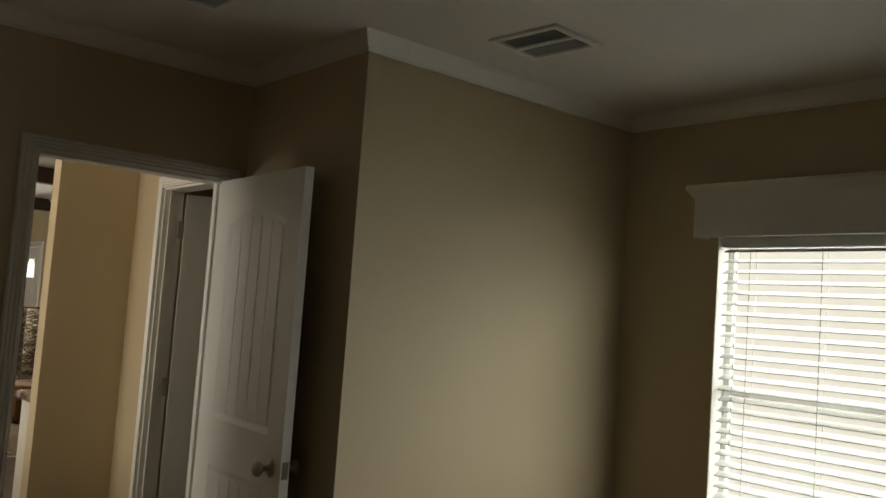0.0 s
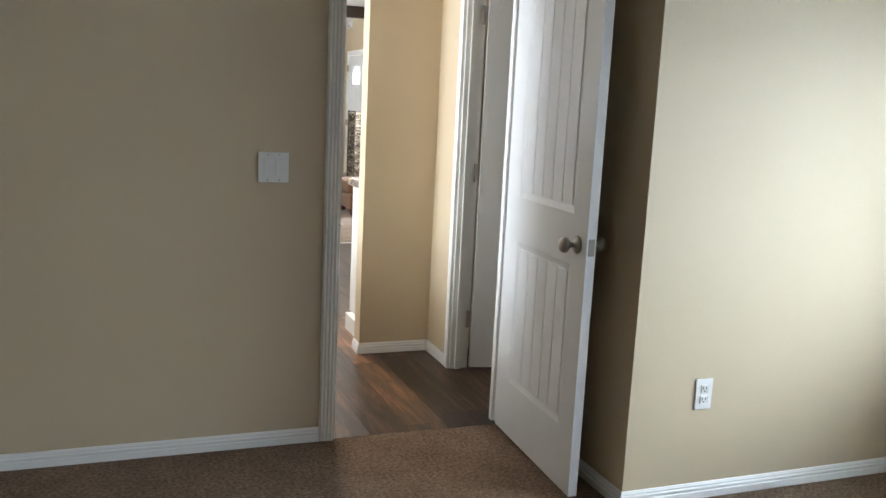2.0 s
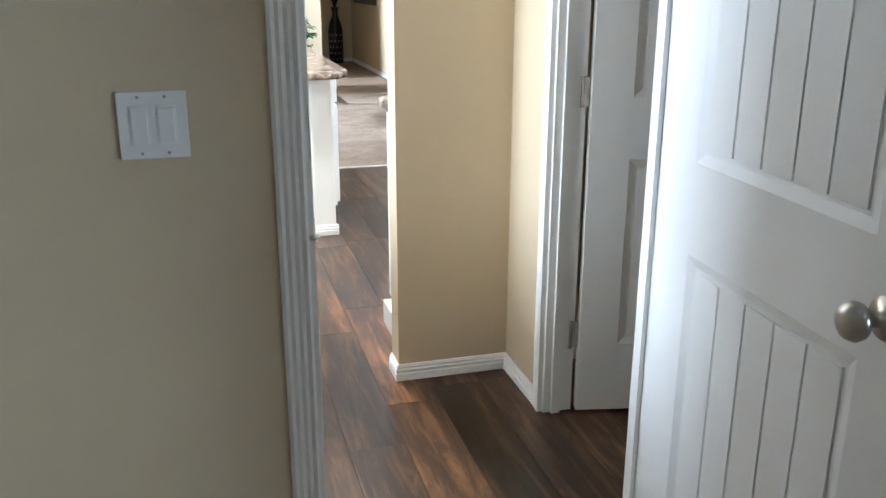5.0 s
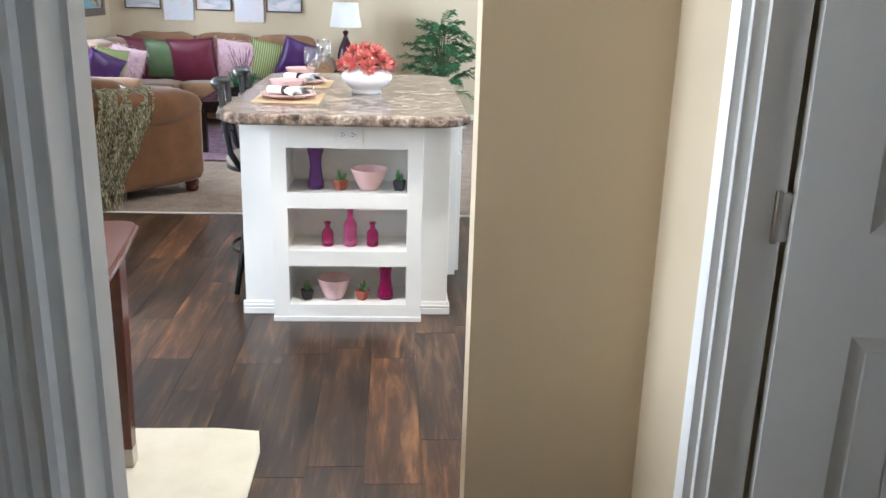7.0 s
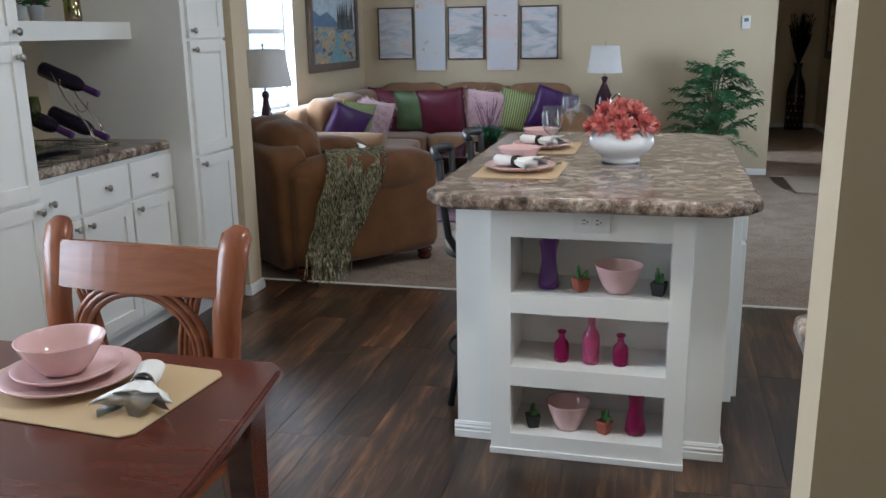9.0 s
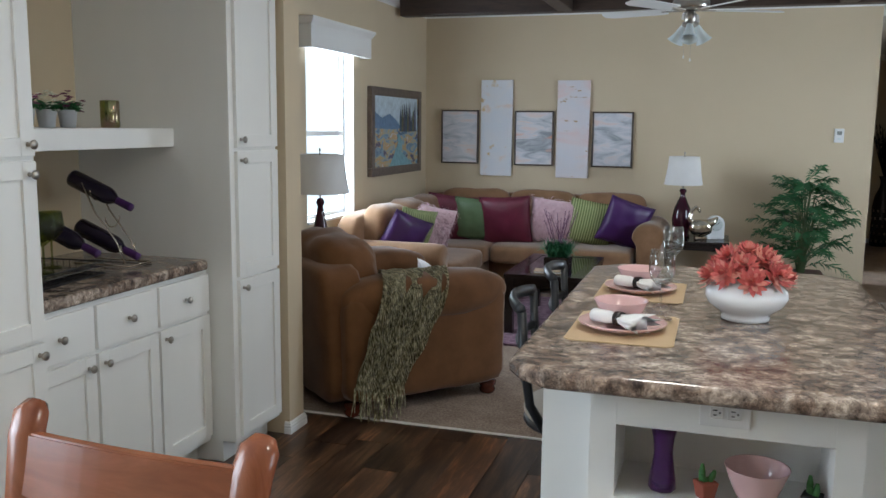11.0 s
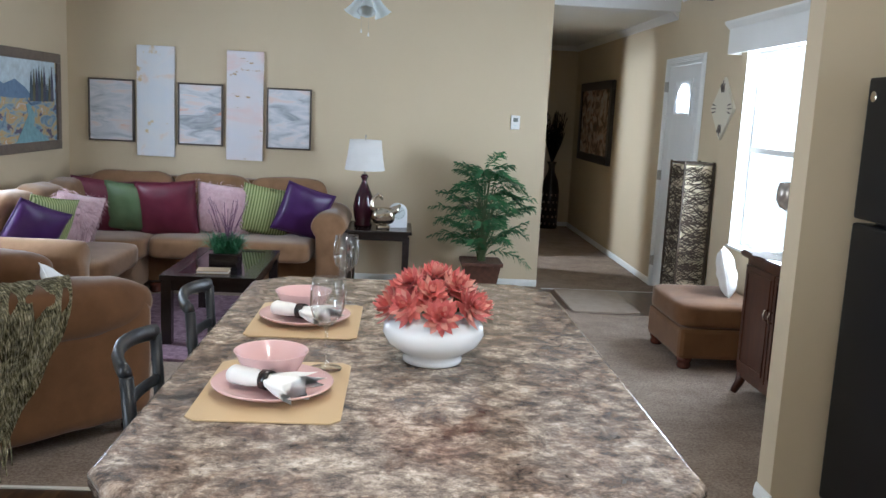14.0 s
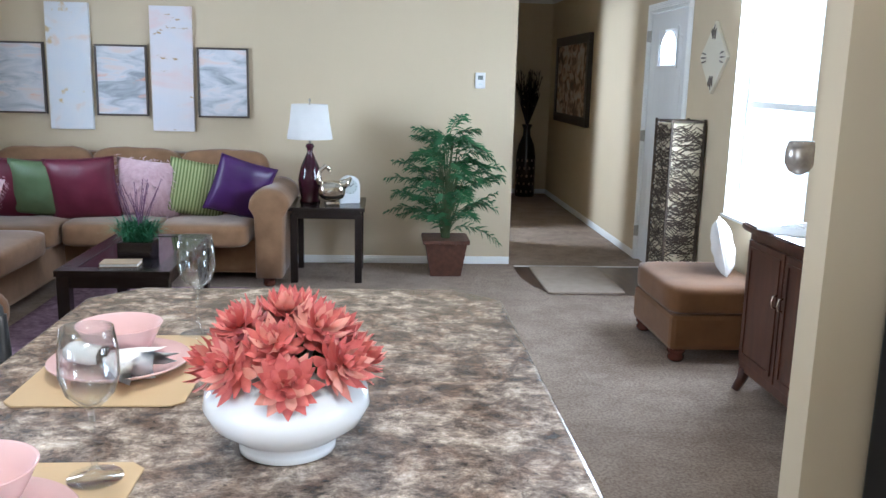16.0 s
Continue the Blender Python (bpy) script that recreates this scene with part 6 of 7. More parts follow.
for i in range(16):
    a = rn.uniform(0, 2 * math.pi)
    p = Vector((rn.uniform(-0.04, 0.04), rn.uniform(-0.03, 0.03), 0.10))
    e = p + Vector((0.12 * math.cos(a), 0.08 * math.sin(a), rn.uniform(0.24, 0.36)))
    add_tube(bm, [p, p.lerp(e, 0.5) + Vector((0, 0, 0.02)), e], [0.0015, 0.0022, 0.0015], 4)
    for k in range(12):
        q = p.lerp(e, 0.45 + 0.55 * k / 12)
        add_leaflet(bm, q, q + Vector((rn.uniform(-0.02, 0.02), rn.uniform(-0.02, 0.02), 0.012)), 0.003)
part("heather_sprig", bm, mottled("purple_heather", (0.11, 0.04, 0.10), (0.17, 0.07, 0.15), 0.7), gp, kind="stuff")


# pictures
def art_mat(name, stops, scale, stretch, second=None, seed=0.0):
    m, nt, b = base_mat(name, (0.6, 0.6, 0.6), 0.6)
    tc = nt.nodes.new("ShaderNodeTexCoord")
    mp = nt.nodes.new("ShaderNodeMapping")
    mp.inputs["Scale"].default_value, mp.inputs["Location"].default_value = stretch, (seed, seed * 1.7, seed)
    nt.links.new(tc.outputs["Object"], mp.inputs[0])
    n = nt.nodes.new("ShaderNodeTexNoise")
    n.inputs["Scale"].default_value, n.inputs["Detail"].default_value, n.inputs["Distortion"].default_value = scale, 5, 1.2
    nt.links.new(mp.outputs[0], n.inputs[0])
    col = ramp(nt, n.outputs["Fac"], stops)
    if second:
        st2, sc2, gate = second
        n2 = nt.nodes.new("ShaderNodeTexNoise")
        n2.inputs["Scale"].default_value, n2.inputs["Detail"].default_value = sc2, 3
        nt.links.new(mp.outputs[0], n2.inputs[0])
        mx = nt.nodes.new("ShaderNodeMix")
        mx.data_type = "RGBA"
        nt.links.new(ramp(nt, n2.outputs["Fac"], [(gate, (0, 0, 0)), (gate + 0.06, (1, 1, 1))]), mx.inputs["Factor"])
        nt.links.new(col, mx.inputs["A"])
        mx.inputs["B"].default_value = (*st2, 1)
        col = mx.outputs["Result"]
    nt.links.new(col, b.inputs["Base Color"])
    return m


CLOUD = [(0.3, (0.30, 0.32, 0.36)), (0.42, (0.52, 0.54, 0.58)), (0.55, (0.68, 0.67, 0.70)), (0.7, (0.74, 0.60, 0.55))]


def picture(name, label, m, w, h, fw, frame_mat, art, depth=0.03, mat_w=0.0):
    """A framed picture in its own x-z plane that faces -y, its back at y = 0."""
    p = thing(name, label, "picture", group="wall pictures")
    p.matrix_world = m
    if fw:
        for a in ((-w / 2, w / 2, h / 2 - fw, h / 2), (-w / 2, w / 2, -h / 2, -h / 2 + fw), (-w / 2, -w / 2 + fw, -h / 2 + fw, h / 2 - fw), (w / 2 - fw, w / 2, -h / 2 + fw, h / 2 - fw)):
            part("frame", span(a[0], a[1], -depth, 0, a[2], a[3], min(0.006, fw * 0.3)), frame_mat, p)
    part("canvas", box((0, -depth * (0.35 if fw else 0.5), 0), (w - 2 * fw + 0.001, depth * (0.6 if fw else 1.0), h - 2 * fw + 0.001), 0 if fw else 0.002), art, p)
    return p


FR1 = mottled("dark_bronze_frame", (0.06, 0.045, 0.035), (0.09, 0.065, 0.05), 0.4)
for i, (x, z, w, h) in enumerate(((-1.20, 1.41, 0.385, 0.53), (-0.445, 1.405, 0.385, 0.53), (0.313, 1.402, 0.385, 0.525))):
    art = art_mat("cloud_print_%s" % "abc"[i], CLOUD, 3.5, (1, 1, 3.2), ((0.75, 0.38, 0.25), 3.0, 0.63), seed=3.1 * i + 0.7)
    picture("framed_print", "small framed abstract print of grey and peach clouds", pose(x, YB - 0.001, z), w, h, 0.014, FR1, art, 0.035)
picture("canvas_print", "tall narrow white canvas print with faint gold blossom", pose(-0.823, YB - 0.001, 1.50), 0.315, 0.935, 0, None, art_mat("gold_blossom_print", [(0.3, (0.66, 0.69, 0.74)), (0.55, (0.70, 0.70, 0.72)), (0.72, (0.72, 0.58, 0.50))], 4, (1, 1, 1), ((0.62, 0.48, 0.28), 9.0, 0.66), 2.2), 0.035)
pb = picture("canvas_print", "tall narrow canvas print with pale pink top and gold flecks", pose(-0.065, YB - 0.001, 1.495), 0.31, 0.93, 0, None, art_mat("pink_fleck_print", [(0.3, (0.66, 0.66, 0.71)), (0.5, (0.70, 0.66, 0.68)), (0.7, (0.74, 0.54, 0.52))], 2.2, (0.6, 1, 1.6), ((0.42, 0.27, 0.12), 17.0, 0.67), 5.2), 0.035)
LAND = art_mat("river_painting_colours", [(0.28, (0.05, 0.10, 0.20)), (0.42, (0.22, 0.33, 0.42)), (0.52, (0.45, 0.38, 0.22)), (0.6, (0.50, 0.30, 0.12)), (0.72, (0.55, 0.60, 0.62))], 6, (1, 1, 2.2), ((0.10, 0.08, 0.14), 7.0, 0.60), 1.3)
lp = picture("landscape_painting", "framed painting of a river between autumn trees and blue hills", pose(XL + 0.001, 12.18, 1.46, 0, 0, 90), 1.28, 0.77, 0.075, FRAMEW, LAND, 0.045)


def flat_shape(parent, name, pts, d, color, label=""):
    part(name, prism(pts, -d - 0.0015, -d, "y"), mottled(name + "_paint", color, tuple(min(1, c * 1.35 + 0.02) for c in color), 0.55, 22, 120, 0.3, 0.001), parent, label)


dd = 0.045 * 0.65 + 0.001
flat_shape(lp, "painted_sky", [(-0.54, 0.06), (0.54, 0.02), (0.54, 0.315), (-0.54, 0.315)], dd, (0.42, 0.50, 0.55))
flat_shape(lp, "painted_hill", [(-0.54, 0.03), (-0.1, 0.02), (0.1, 0.03), (-0.02, 0.10), (-0.2, 0.16), (-0.38, 0.12), (-0.54, 0.17)], dd + 0.002, (0.10, 0.17, 0.28))
rr = random.Random(5)
for k in range(9):
    x = 0.08 + k * 0.048
    hh = rr.uniform(0.12, 0.26)
    flat_shape(lp, "painted_tree", [(x - 0.03, 0.0), (x + 0.03, 0.0), (x + 0.022, hh * 0.6), (x, hh + 0.02), (x - 0.02, hh * 0.6)], dd + 0.004 + 0.0004 * k, ((0.04, 0.07, 0.10), (0.10, 0.10, 0.05), (0.05, 0.05, 0.09))[k % 3])
flat_shape(lp, "painted_river", [(-0.02, -0.02), (0.05, -0.02), (0.14, -0.10), (0.10, -0.18), (0.40, -0.31), (-0.20, -0.31), (-0.06, -0.18), (0.02, -0.10)], dd + 0.002, (0.16, 0.30, 0.34))
HP = art_mat("dark_garden_painting_colours", [(0.3, (0.07, 0.05, 0.04)), (0.42, (0.20, 0.13, 0.09)), (0.5, (0.50, 0.33, 0.22)), (0.62, (0.62, 0.56, 0.52))], 5, (1, 1, 1.4), ((0.30, 0.10, 0.05), 12.0, 0.62), 4.0)
picture("hall_painting", "dark framed garden painting on the beige hallway wall", pose(XR - 0.001, 16.10, 1.49, 0, 0, -90), 1.70, 0.98, 0.10, mottled("black_frame", (0.018, 0.014, 0.012), (0.03, 0.024, 0.02), 0.35), HP, 0.05)
picture("framed_print", "dark-edged framed print beside the living room window", pose(XL + 0.001, 9.98, 1.80, 0, 0, 90), 0.34, 0.46, 0.02, FR1, art_mat("edge_print", CLOUD, 4, (1, 1, 2), None, 8.0), 0.03)
dm = thing("wall_plaque", "cream diamond-shaped wall plaque with dark corner ornaments", "wall decoration")
dm.matrix_world = pose(XR - 0.001, 11.88, 1.655, 0, 0, -90)
part("plate", prism([(0, -0.235), (0.235, 0), (0, 0.235), (-0.235, 0)], -0.022, 0, "y", 0.003), CREAM, dm)
for k in range(4):
    a = math.pi / 2 * k
    bm = bmesh.new()
    for q in (-1, 0, 1):
        c_, s_ = math.cos(a + q * 0.18), math.sin(a + q * 0.18)
        add_tube(bm, [(c_ * 0.12, -0.023, s_ * 0.12), (c_ * 0.17, -0.030, s_ * 0.17), (c_ * (0.21 - abs(q) * 0.02), -0.024, s_ * (0.21 - abs(q) * 0.02))], [0.003, 0.006, 0.002], 5)
    bmesh.ops.recalc_face_normals(bm, faces=bm.faces)
    part("ornament", bm, mottled("dark_ornament", (0.12, 0.10, 0.09), (0.2, 0.17, 0.15), 0.5), dm)


# ---- small things ----
# flowers in the white vase
vs = thing("flower_vase", "round white ceramic bowl vase on the stone-pattern island worktop", "vase", (1.388, 7.495, 0.933))
part("vase_body", lathe([(0, 0.004), (0.080, 0.0), (0.086, 0.004), (0.086, 0.014), (0.080, 0.022), (0.098, 0.036), (0.132, 0.062), (0.147, 0.092), (0.143, 0.118), (0.118, 0.142), (0.092, 0.154), (0.086, 0.160), (0.088, 0.168), (0.082, 0.168), (0.080, 0.160), (0.110, 0.142), (0.135, 0.116), (0.138, 0.092), (0.124, 0.066), (0, 0.03)], 56), WHITECER, vs, smooth=True)
vs.scale = (0.84, 0.84, 0.8)
PETAL = mottled("coral_silk_petal", (0.52, 0.095, 0.095), (0.68, 0.21, 0.18), 0.6, 28, 60, 0.3, 0.001)
PETAL2 = mottled("pale_coral_silk_petal", (0.66, 0.24, 0.20), (0.76, 0.40, 0.32), 0.6, 28, 60, 0.3, 0.001)
fb_ = thing("flower_bunch", "bunch of coral silk dahlias standing in the white vase", "flowers", (1.388, 7.495, 0.933))
fb_.scale = (0.8, 0.8, 0.8)
rn = random.Random(33)
heads = [(0, 0, 0.275, 0.0, 0.0)]
for k in range(6):
    a = k * math.pi / 3 + 0.35
    heads.append((0.085 * math.cos(a), 0.085 * math.sin(a), 0.235 + 0.02 * (k % 2), a, 0.6))
for k in range(8):
    a = k * math.pi / 4 + 0.1
    heads.append((0.145 * math.cos(a), 0.145 * math.sin(a), 0.178 + 0.02 * (k % 2), a, 1.05))
for hi, (hx, hy, hz, ha, tilt) in enumerate(heads):
    axis = Vector((math.cos(ha) * math.sin(tilt), math.sin(ha) * math.sin(tilt), math.cos(tilt)))
    q = axis.to_track_quat("Z", "Y").to_matrix()
    bm, bm2 = bmesh.new(), bmesh.new()
    cen = Vector((hx, hy, hz))
    for ring, (cnt, open_, ln) in enumerate(((5, 0.25, 0.030), (8, 0.55, 0.042), (10, 0.9, 0.052), (12, 1.25, 0.060), (12, 1.6, 0.062))):
        for k in range(cnt):
            az = 2 * math.pi * (k + 0.5 * (ring % 2) + rn.uniform(-0.15, 0.15)) / cnt
            op = open_ + rn.uniform(-0.14, 0.14)
            l_ = ln * rn.uniform(0.85, 1.12)
            w = l_ * 0.19
            d = Vector((math.sin(op) * math.cos(az), math.sin(op) * math.sin(az), math.cos(op)))
            s = Vector((-math.sin(az), math.cos(az), 0))
            n_ = d.cross(s)
            tgt = bm2 if rn.random() < 0.3 else bm
            b0 = Vector((0, 0, -0.004 * ring))
            cols = []
            for (u, ww, lift) in ((0.0, 0.35, 0.0), (0.4, 0.95, 0.10), (0.72, 0.85, 0.05), (1.0, 0.05, -0.10)):
                c0 = b0 + d * l_ * u + n_ * (-lift * l_)
                cols.append((tgt.verts.new(cen + q @ (c0 - s * w * ww + n_ * -0.18 * w)), tgt.verts.new(cen + q @ c0), tgt.verts.new(cen + q @ (c0 + s * w * ww + n_ * -0.18 * w))))
            for p_, r_ in zip(cols, cols[1:]):
                tgt.faces.new((p_[0], p_[1], r_[1], r_[0]))
                tgt.faces.new((p_[1], p_[2], r_[2], r_[1]))
    fl = part("flower_head", bm, PETAL, fb_, smooth=True)
    part("petal", bm2, PETAL2, fl, "paler coral petals", smooth=True)
    part("flower_stem", tube([(hx * 0.3, hy * 0.3, 0.035), (hx * 0.62, hy * 0.62, 0.13), (hx, hy, hz)], 0.0025, 5), STEM, fb_)
bm = bmesh.new()
for k in range(26):
    a = rn.uniform(0, 2 * math.pi)
    add_leaflet(bm, (0.04 * math.cos(a), 0.04 * math.sin(a), 0.15), (0.11 * math.cos(a), 0.11 * math.sin(a), rn.uniform(0.15, 0.21)), 0.014, 0.01)
part("foliage", bm, LEAF, fb_)

# things on the island shelves
PINKG, PURPG, PINKL = tinted_glass("magenta_glass", (0.62, 0.02, 0.22)), tinted_glass("purple_glass", (0.30, 0.12, 0.45)), tinted_glass("pink_glass", (0.90, 0.22, 0.50))
TERRA = mottled("terracotta_red", (0.28, 0.07, 0.04), (0.34, 0.10, 0.06), 0.7)
CACT = mottled("cactus_green", (0.04, 0.13, 0.03), (0.07, 0.20, 0.05), 0.6, 20, 120, 0.5, 0.001)
SY = 6.93


def shelf_vase(x, z, mat, label):
    f = lambda a, zz: 1 + 0.05 * math.cos(8 * a + zz * 30)
    v = part("glass_vase", lathe([(0, 0.006), (0.030, 0.0), (0.034, 0.004), (0.033, 0.03), (0.024, 0.10), (0.027, 0.14), (0.038, 0.187), (0.040, 0.190), (0.036, 0.188), (0.024, 0.14), (0.020, 0.10), (0.029, 0.03), (0.02, 0.012), (0, 0.012)], 40, ripple=f), mat, smooth=True)
    v.matrix_world = pose(x, SY, z)
    return tagged(v, label, "vase", "coloured glass vases")


def cactus(x, z, dark, label, seed):
    c_ = thing("potted_cactus", label, "plant", (x, SY - 0.02, z), seed * 37, "small potted cacti")
    bm = prism([(-0.024, -0.024), (0.024, -0.024), (0.024, 0.024), (-0.024, 0.024)], 0.0005, 0.045, "z", 0.002)
    for v in bm.verts:
        if v.co.z < 0.02:
            v.co.x *= 0.72
            v.co.y *= 0.72
    part("pot", bm, DARKSLOT if dark else TERRA, c_)
    r_ = random.Random(seed)
    for k in range(3):
        ox, oy, hh = r_.uniform(-0.01, 0.01), r_.uniform(-0.01, 0.01), (0.045, 0.028, 0.02)[k]
        tilt = (0, 0.018, -0.016)[k]
        part("cactus_stem", tube([(ox, oy, 0.044), (ox + tilt * 0.6, oy, 0.044 + hh * 0.5), (ox + tilt, oy, 0.044 + hh)], [0.008, 0.0085, 0.004], 8), CACT, c_, smooth=True)
    return c_


def bottle(x, z, h, r, mat, label):
    b_ = part("glass_bottle", lathe([(0, 0.004), (r * 0.9, 0), (r, 0.006), (r, h * 0.55), (r * 0.75, h * 0.66), (r * 0.42, h * 0.75), (r * 0.40, h * 0.92), (r * 0.58, h * 0.94), (r * 0.58, h), (r * 0.36, h), (r * 0.32, h * 0.76), (r * 0.85, h * 0.54), (r * 0.85, 0.01), (0, 0.01)], 28), mat, smooth=True)
    b_.matrix_world = pose(x, SY, z)
    return tagged(b_, label, "bottle", "magenta glass bottles")


shelf_vase(1.187, 0.584, PURPG, "tall twisted purple glass vase on the top island shelf")
cactus(1.296, 0.584, False, "small cactus in a terracotta pot on the top island shelf", 1)
bowl((1.418, SY, 0.584), 0.080, 0.092, "pale pink ribbed bowl on the top island shelf")
cactus(1.548, 0.584, True, "small cactus in a black pot on the top island shelf", 2)
bottle(1.235, 0.326, 0.108, 0.026, PINKG, "short magenta glass bottle on the middle island shelf")
bottle(1.335, 0.326, 0.172, 0.029, PINKL, "tall pink glass bottle on the middle island shelf")
bottle(1.433, 0.326, 0.108, 0.026, PINKG, "short magenta glass bottle on the middle island shelf")
cactus(1.142, 0.079, True, "small cactus in a black pot on the bottom island shelf", 3)
bowl((1.262, SY, 0.079), 0.076, 0.098, "pale pink ribbed bowl on the bottom island shelf")
cactus(1.388, 0.079, False, "small cactus in a terracotta pot on the bottom island shelf", 4)
shelf_vase(1.492, 0.079, PINKG, "tall twisted magenta glass vase on the bottom island shelf")

# wall shelf
gc = part("candle_jar", lathe([(0, 0), (0.036, 0), (0.038, 0.004), (0.038, 0.108), (0.036, 0.11), (0.033, 0.108), (0.033, 0.02), (0, 0.02)], 28), mottled("iridescent_green_metal", (0.20, 0.26, 0.07), (0.34, 0.22, 0.20), 0.15, 14, 40, 0.1, 0.0005, metal=1.0), smooth=True)
gc.matrix_world = pose(-1.34 + BX, 7.93 + BY, 1.496)
tagged(gc, "shiny green and gold candle jar on the thick white shelf", "candle jar")
TIN = mottled("grey_painted_tin", (0.42, 0.44, 0.46), (0.5, 0.52, 0.54), 0.45)
for k, (y, colr) in enumerate(((7.36, (0.24, 0.035, 0.13)), (7.49, (0.22, 0.04, 0.14)), (7.60, (0.62, 0.60, 0.50)), (7.71, (0.12, 0.02, 0.07)))):
    pf = thing("potted_flowers", ("purple", "violet", "cream", "dark plum")[k] + " silk flowers in a small grey tin pot", "plant", (-1.36 + BX, y + BY, 1.496), k * 40, "shelf flower pots")
    part("pot", lathe([(0, 0), (0.028, 0), (0.037, 0.066), (0.039, 0.068), (0.035, 0.068), (0, 0.06)], 20), TIN, pf, smooth=True)
    PM = mottled("silk_blossom", colr, tuple(min(1, c0 * 1.7) for c0 in colr), 0.7, 30)
    bm, lv = bmesh.new(), bmesh.new()
    for q in range(34):
        a, rr_ = rn.uniform(0, 6.28), rn.uniform(0, 0.062)
        cc = Vector((rr_ * math.cos(a), rr_ * math.sin(a), 0.105 + rn.uniform(-0.03, 0.035) - rr_ * 0.3))
        for w_ in range(5):
            aa = w_ * 1.257 + q
            d_ = Vector((math.cos(aa), math.sin(aa), rn.uniform(0, 0.7))) * 0.014
            add_leaflet(bm, cc, cc + d_, 0.005, 0.002)
    for q in range(22):
        a = rn.uniform(0, 6.28)
        add_leaflet(lv, (0, 0, 0.065), (0.06 * math.cos(a), 0.06 * math.sin(a), rn.uniform(0.07, 0.12)), 0.009, 0.008)
    part("blossoms", bm, PM, pf, kind="stuff")
    part("leaves", lv, LEAF, pf, kind="stuff")

# wine rack on the coffee bar
WINE = mottled("dark_wine_bottle_glass", (0.012, 0.009, 0.018), (0.02, 0.014, 0.03), 0.08)
wr = thing("wine_rack", "bright wire wine rack holding dark bottles on the coffee bar", "wine rack", (-1.38 + BX, 7.93 + BY, 0.931), 0)
part("wire_base", tube([(-0.12, -0.07, 0.006), (0.16, -0.07, 0.006), (0.16, 0.07, 0.006), (-0.12, 0.07, 0.006)], 0.004, 6, True), SILVER, wr, smooth=True)
for y in (-0.045, 0.045):
    part("wire_upright", tube([(0.12, y, 0.006), (0.08, y, 0.10), (-0.02, y, 0.22), (-0.08, y, 0.34)], 0.0035, 6), SILVER, wr, smooth=True)
for x, z in ((0.10, 0.075), (0.03, 0.19), (-0.04, 0.30)):
    part("bottle_cradle", tube([(x, 0.045 * math.cos(a), z + 0.01 + 0.045 * math.sin(a)) for a in [math.pi + math.pi * i / 12 for i in range(13)]], 0.003, 6), SILVER, wr, smooth=True)
for k, (x, y, z) in enumerate(((-1.52, 7.935, 1.08), (-1.54, 7.93, 1.285), (-1.60, 7.79, 1.12))):
    wb = thing("wine_bottle", "dark wine bottle lying in the wire rack", "bottle", (x + BX, y + BY, z - (0.012 if k == 2 else 0.0)), 0, "wine bottles")
    m = Matrix.Rotation(radians(112), 4, "Y")
    bm = lathe([(0, 0), (0.036, 0), (0.037, 0.01), (0.037, 0.18), (0.030, 0.205), (0.015, 0.23), (0.0135, 0.29), (0.0155, 0.292), (0.0155, 0.305), (0, 0.306)], 24)
    bmesh.ops.transform(bm, matrix=m, verts=bm.verts)
    part("glass_body", bm, WINE, wb, smooth=True)
    bm = lathe([(0.0162, 0.235), (0.0168, 0.30), (0.0165, 0.309), (0, 0.310)], 20)
    bmesh.ops.transform(bm, matrix=m, verts=bm.verts)
    part("capsule", bm, PURPLE, wb, "dark violet foil capsule", smooth=True)
OLIVE = thin_glass("olive_glass", (0.62, 0.68, 0.42))
for k, (x, y) in enumerate(((-1.37, 7.60), (-1.30, 7.48))):
    g = part("wine_glass", lathe([(0, 0), (0.034, 0), (0.033, 0.002), (0.006, 0.007), (0.004, 0.02), (0.004, 0.10), (0.02, 0.112), (0.042, 0.135), (0.049, 0.165), (0.042, 0.215), (0.040, 0.215), (0.047, 0.165), (0.040, 0.137), (0, 0.113)], 28), OLIVE, smooth=True)
    g.matrix_world = pose(x + BX, y + BY, 0.965)
    tagged(g, "olive green stemmed glass standing in the wire tray", "glass", "olive stemmed glasses")
wt = thing("wire_tray", "black wire tray on the coffee bar worktop", "tray", (-1.34 + BX, 7.50 + BY, 0.931), 6)
for z in (0.004, 0.05):
    part("rim_wire", tube([(-0.14, -0.20, z), (0.14, -0.20, z), (0.14, 0.20, z), (-0.14, 0.20, z)], 0.003, 6, True), BLACKIRON, wt, smooth=True)
bm = bmesh.new()
for k in range(15):
    y = -0.19 + k * 0.027
    add_tube(bm, [(-0.14, y, 0.05), (-0.14, y, 0.004), (0.14, y, 0.004), (0.14, y, 0.05)], 0.0014, 4)
for k in range(10):
    x = -0.125 + k * 0.0275
    add_tube(bm, [(x, -0.20, 0.05), (x, -0.20, 0.004), (x, 0.20, 0.004), (x, 0.20, 0.05)], 0.0014, 4)
part("mesh_wires", bm, BLACKIRON, wt, kind="stuff")
part("tray_plate", box((0, 0, 0.030), (0.26, 0.38, 0.004), 0.001), mottled("smoked_tray", (0.05, 0.05, 0.05), (0.07, 0.07, 0.07), 0.2), wt)

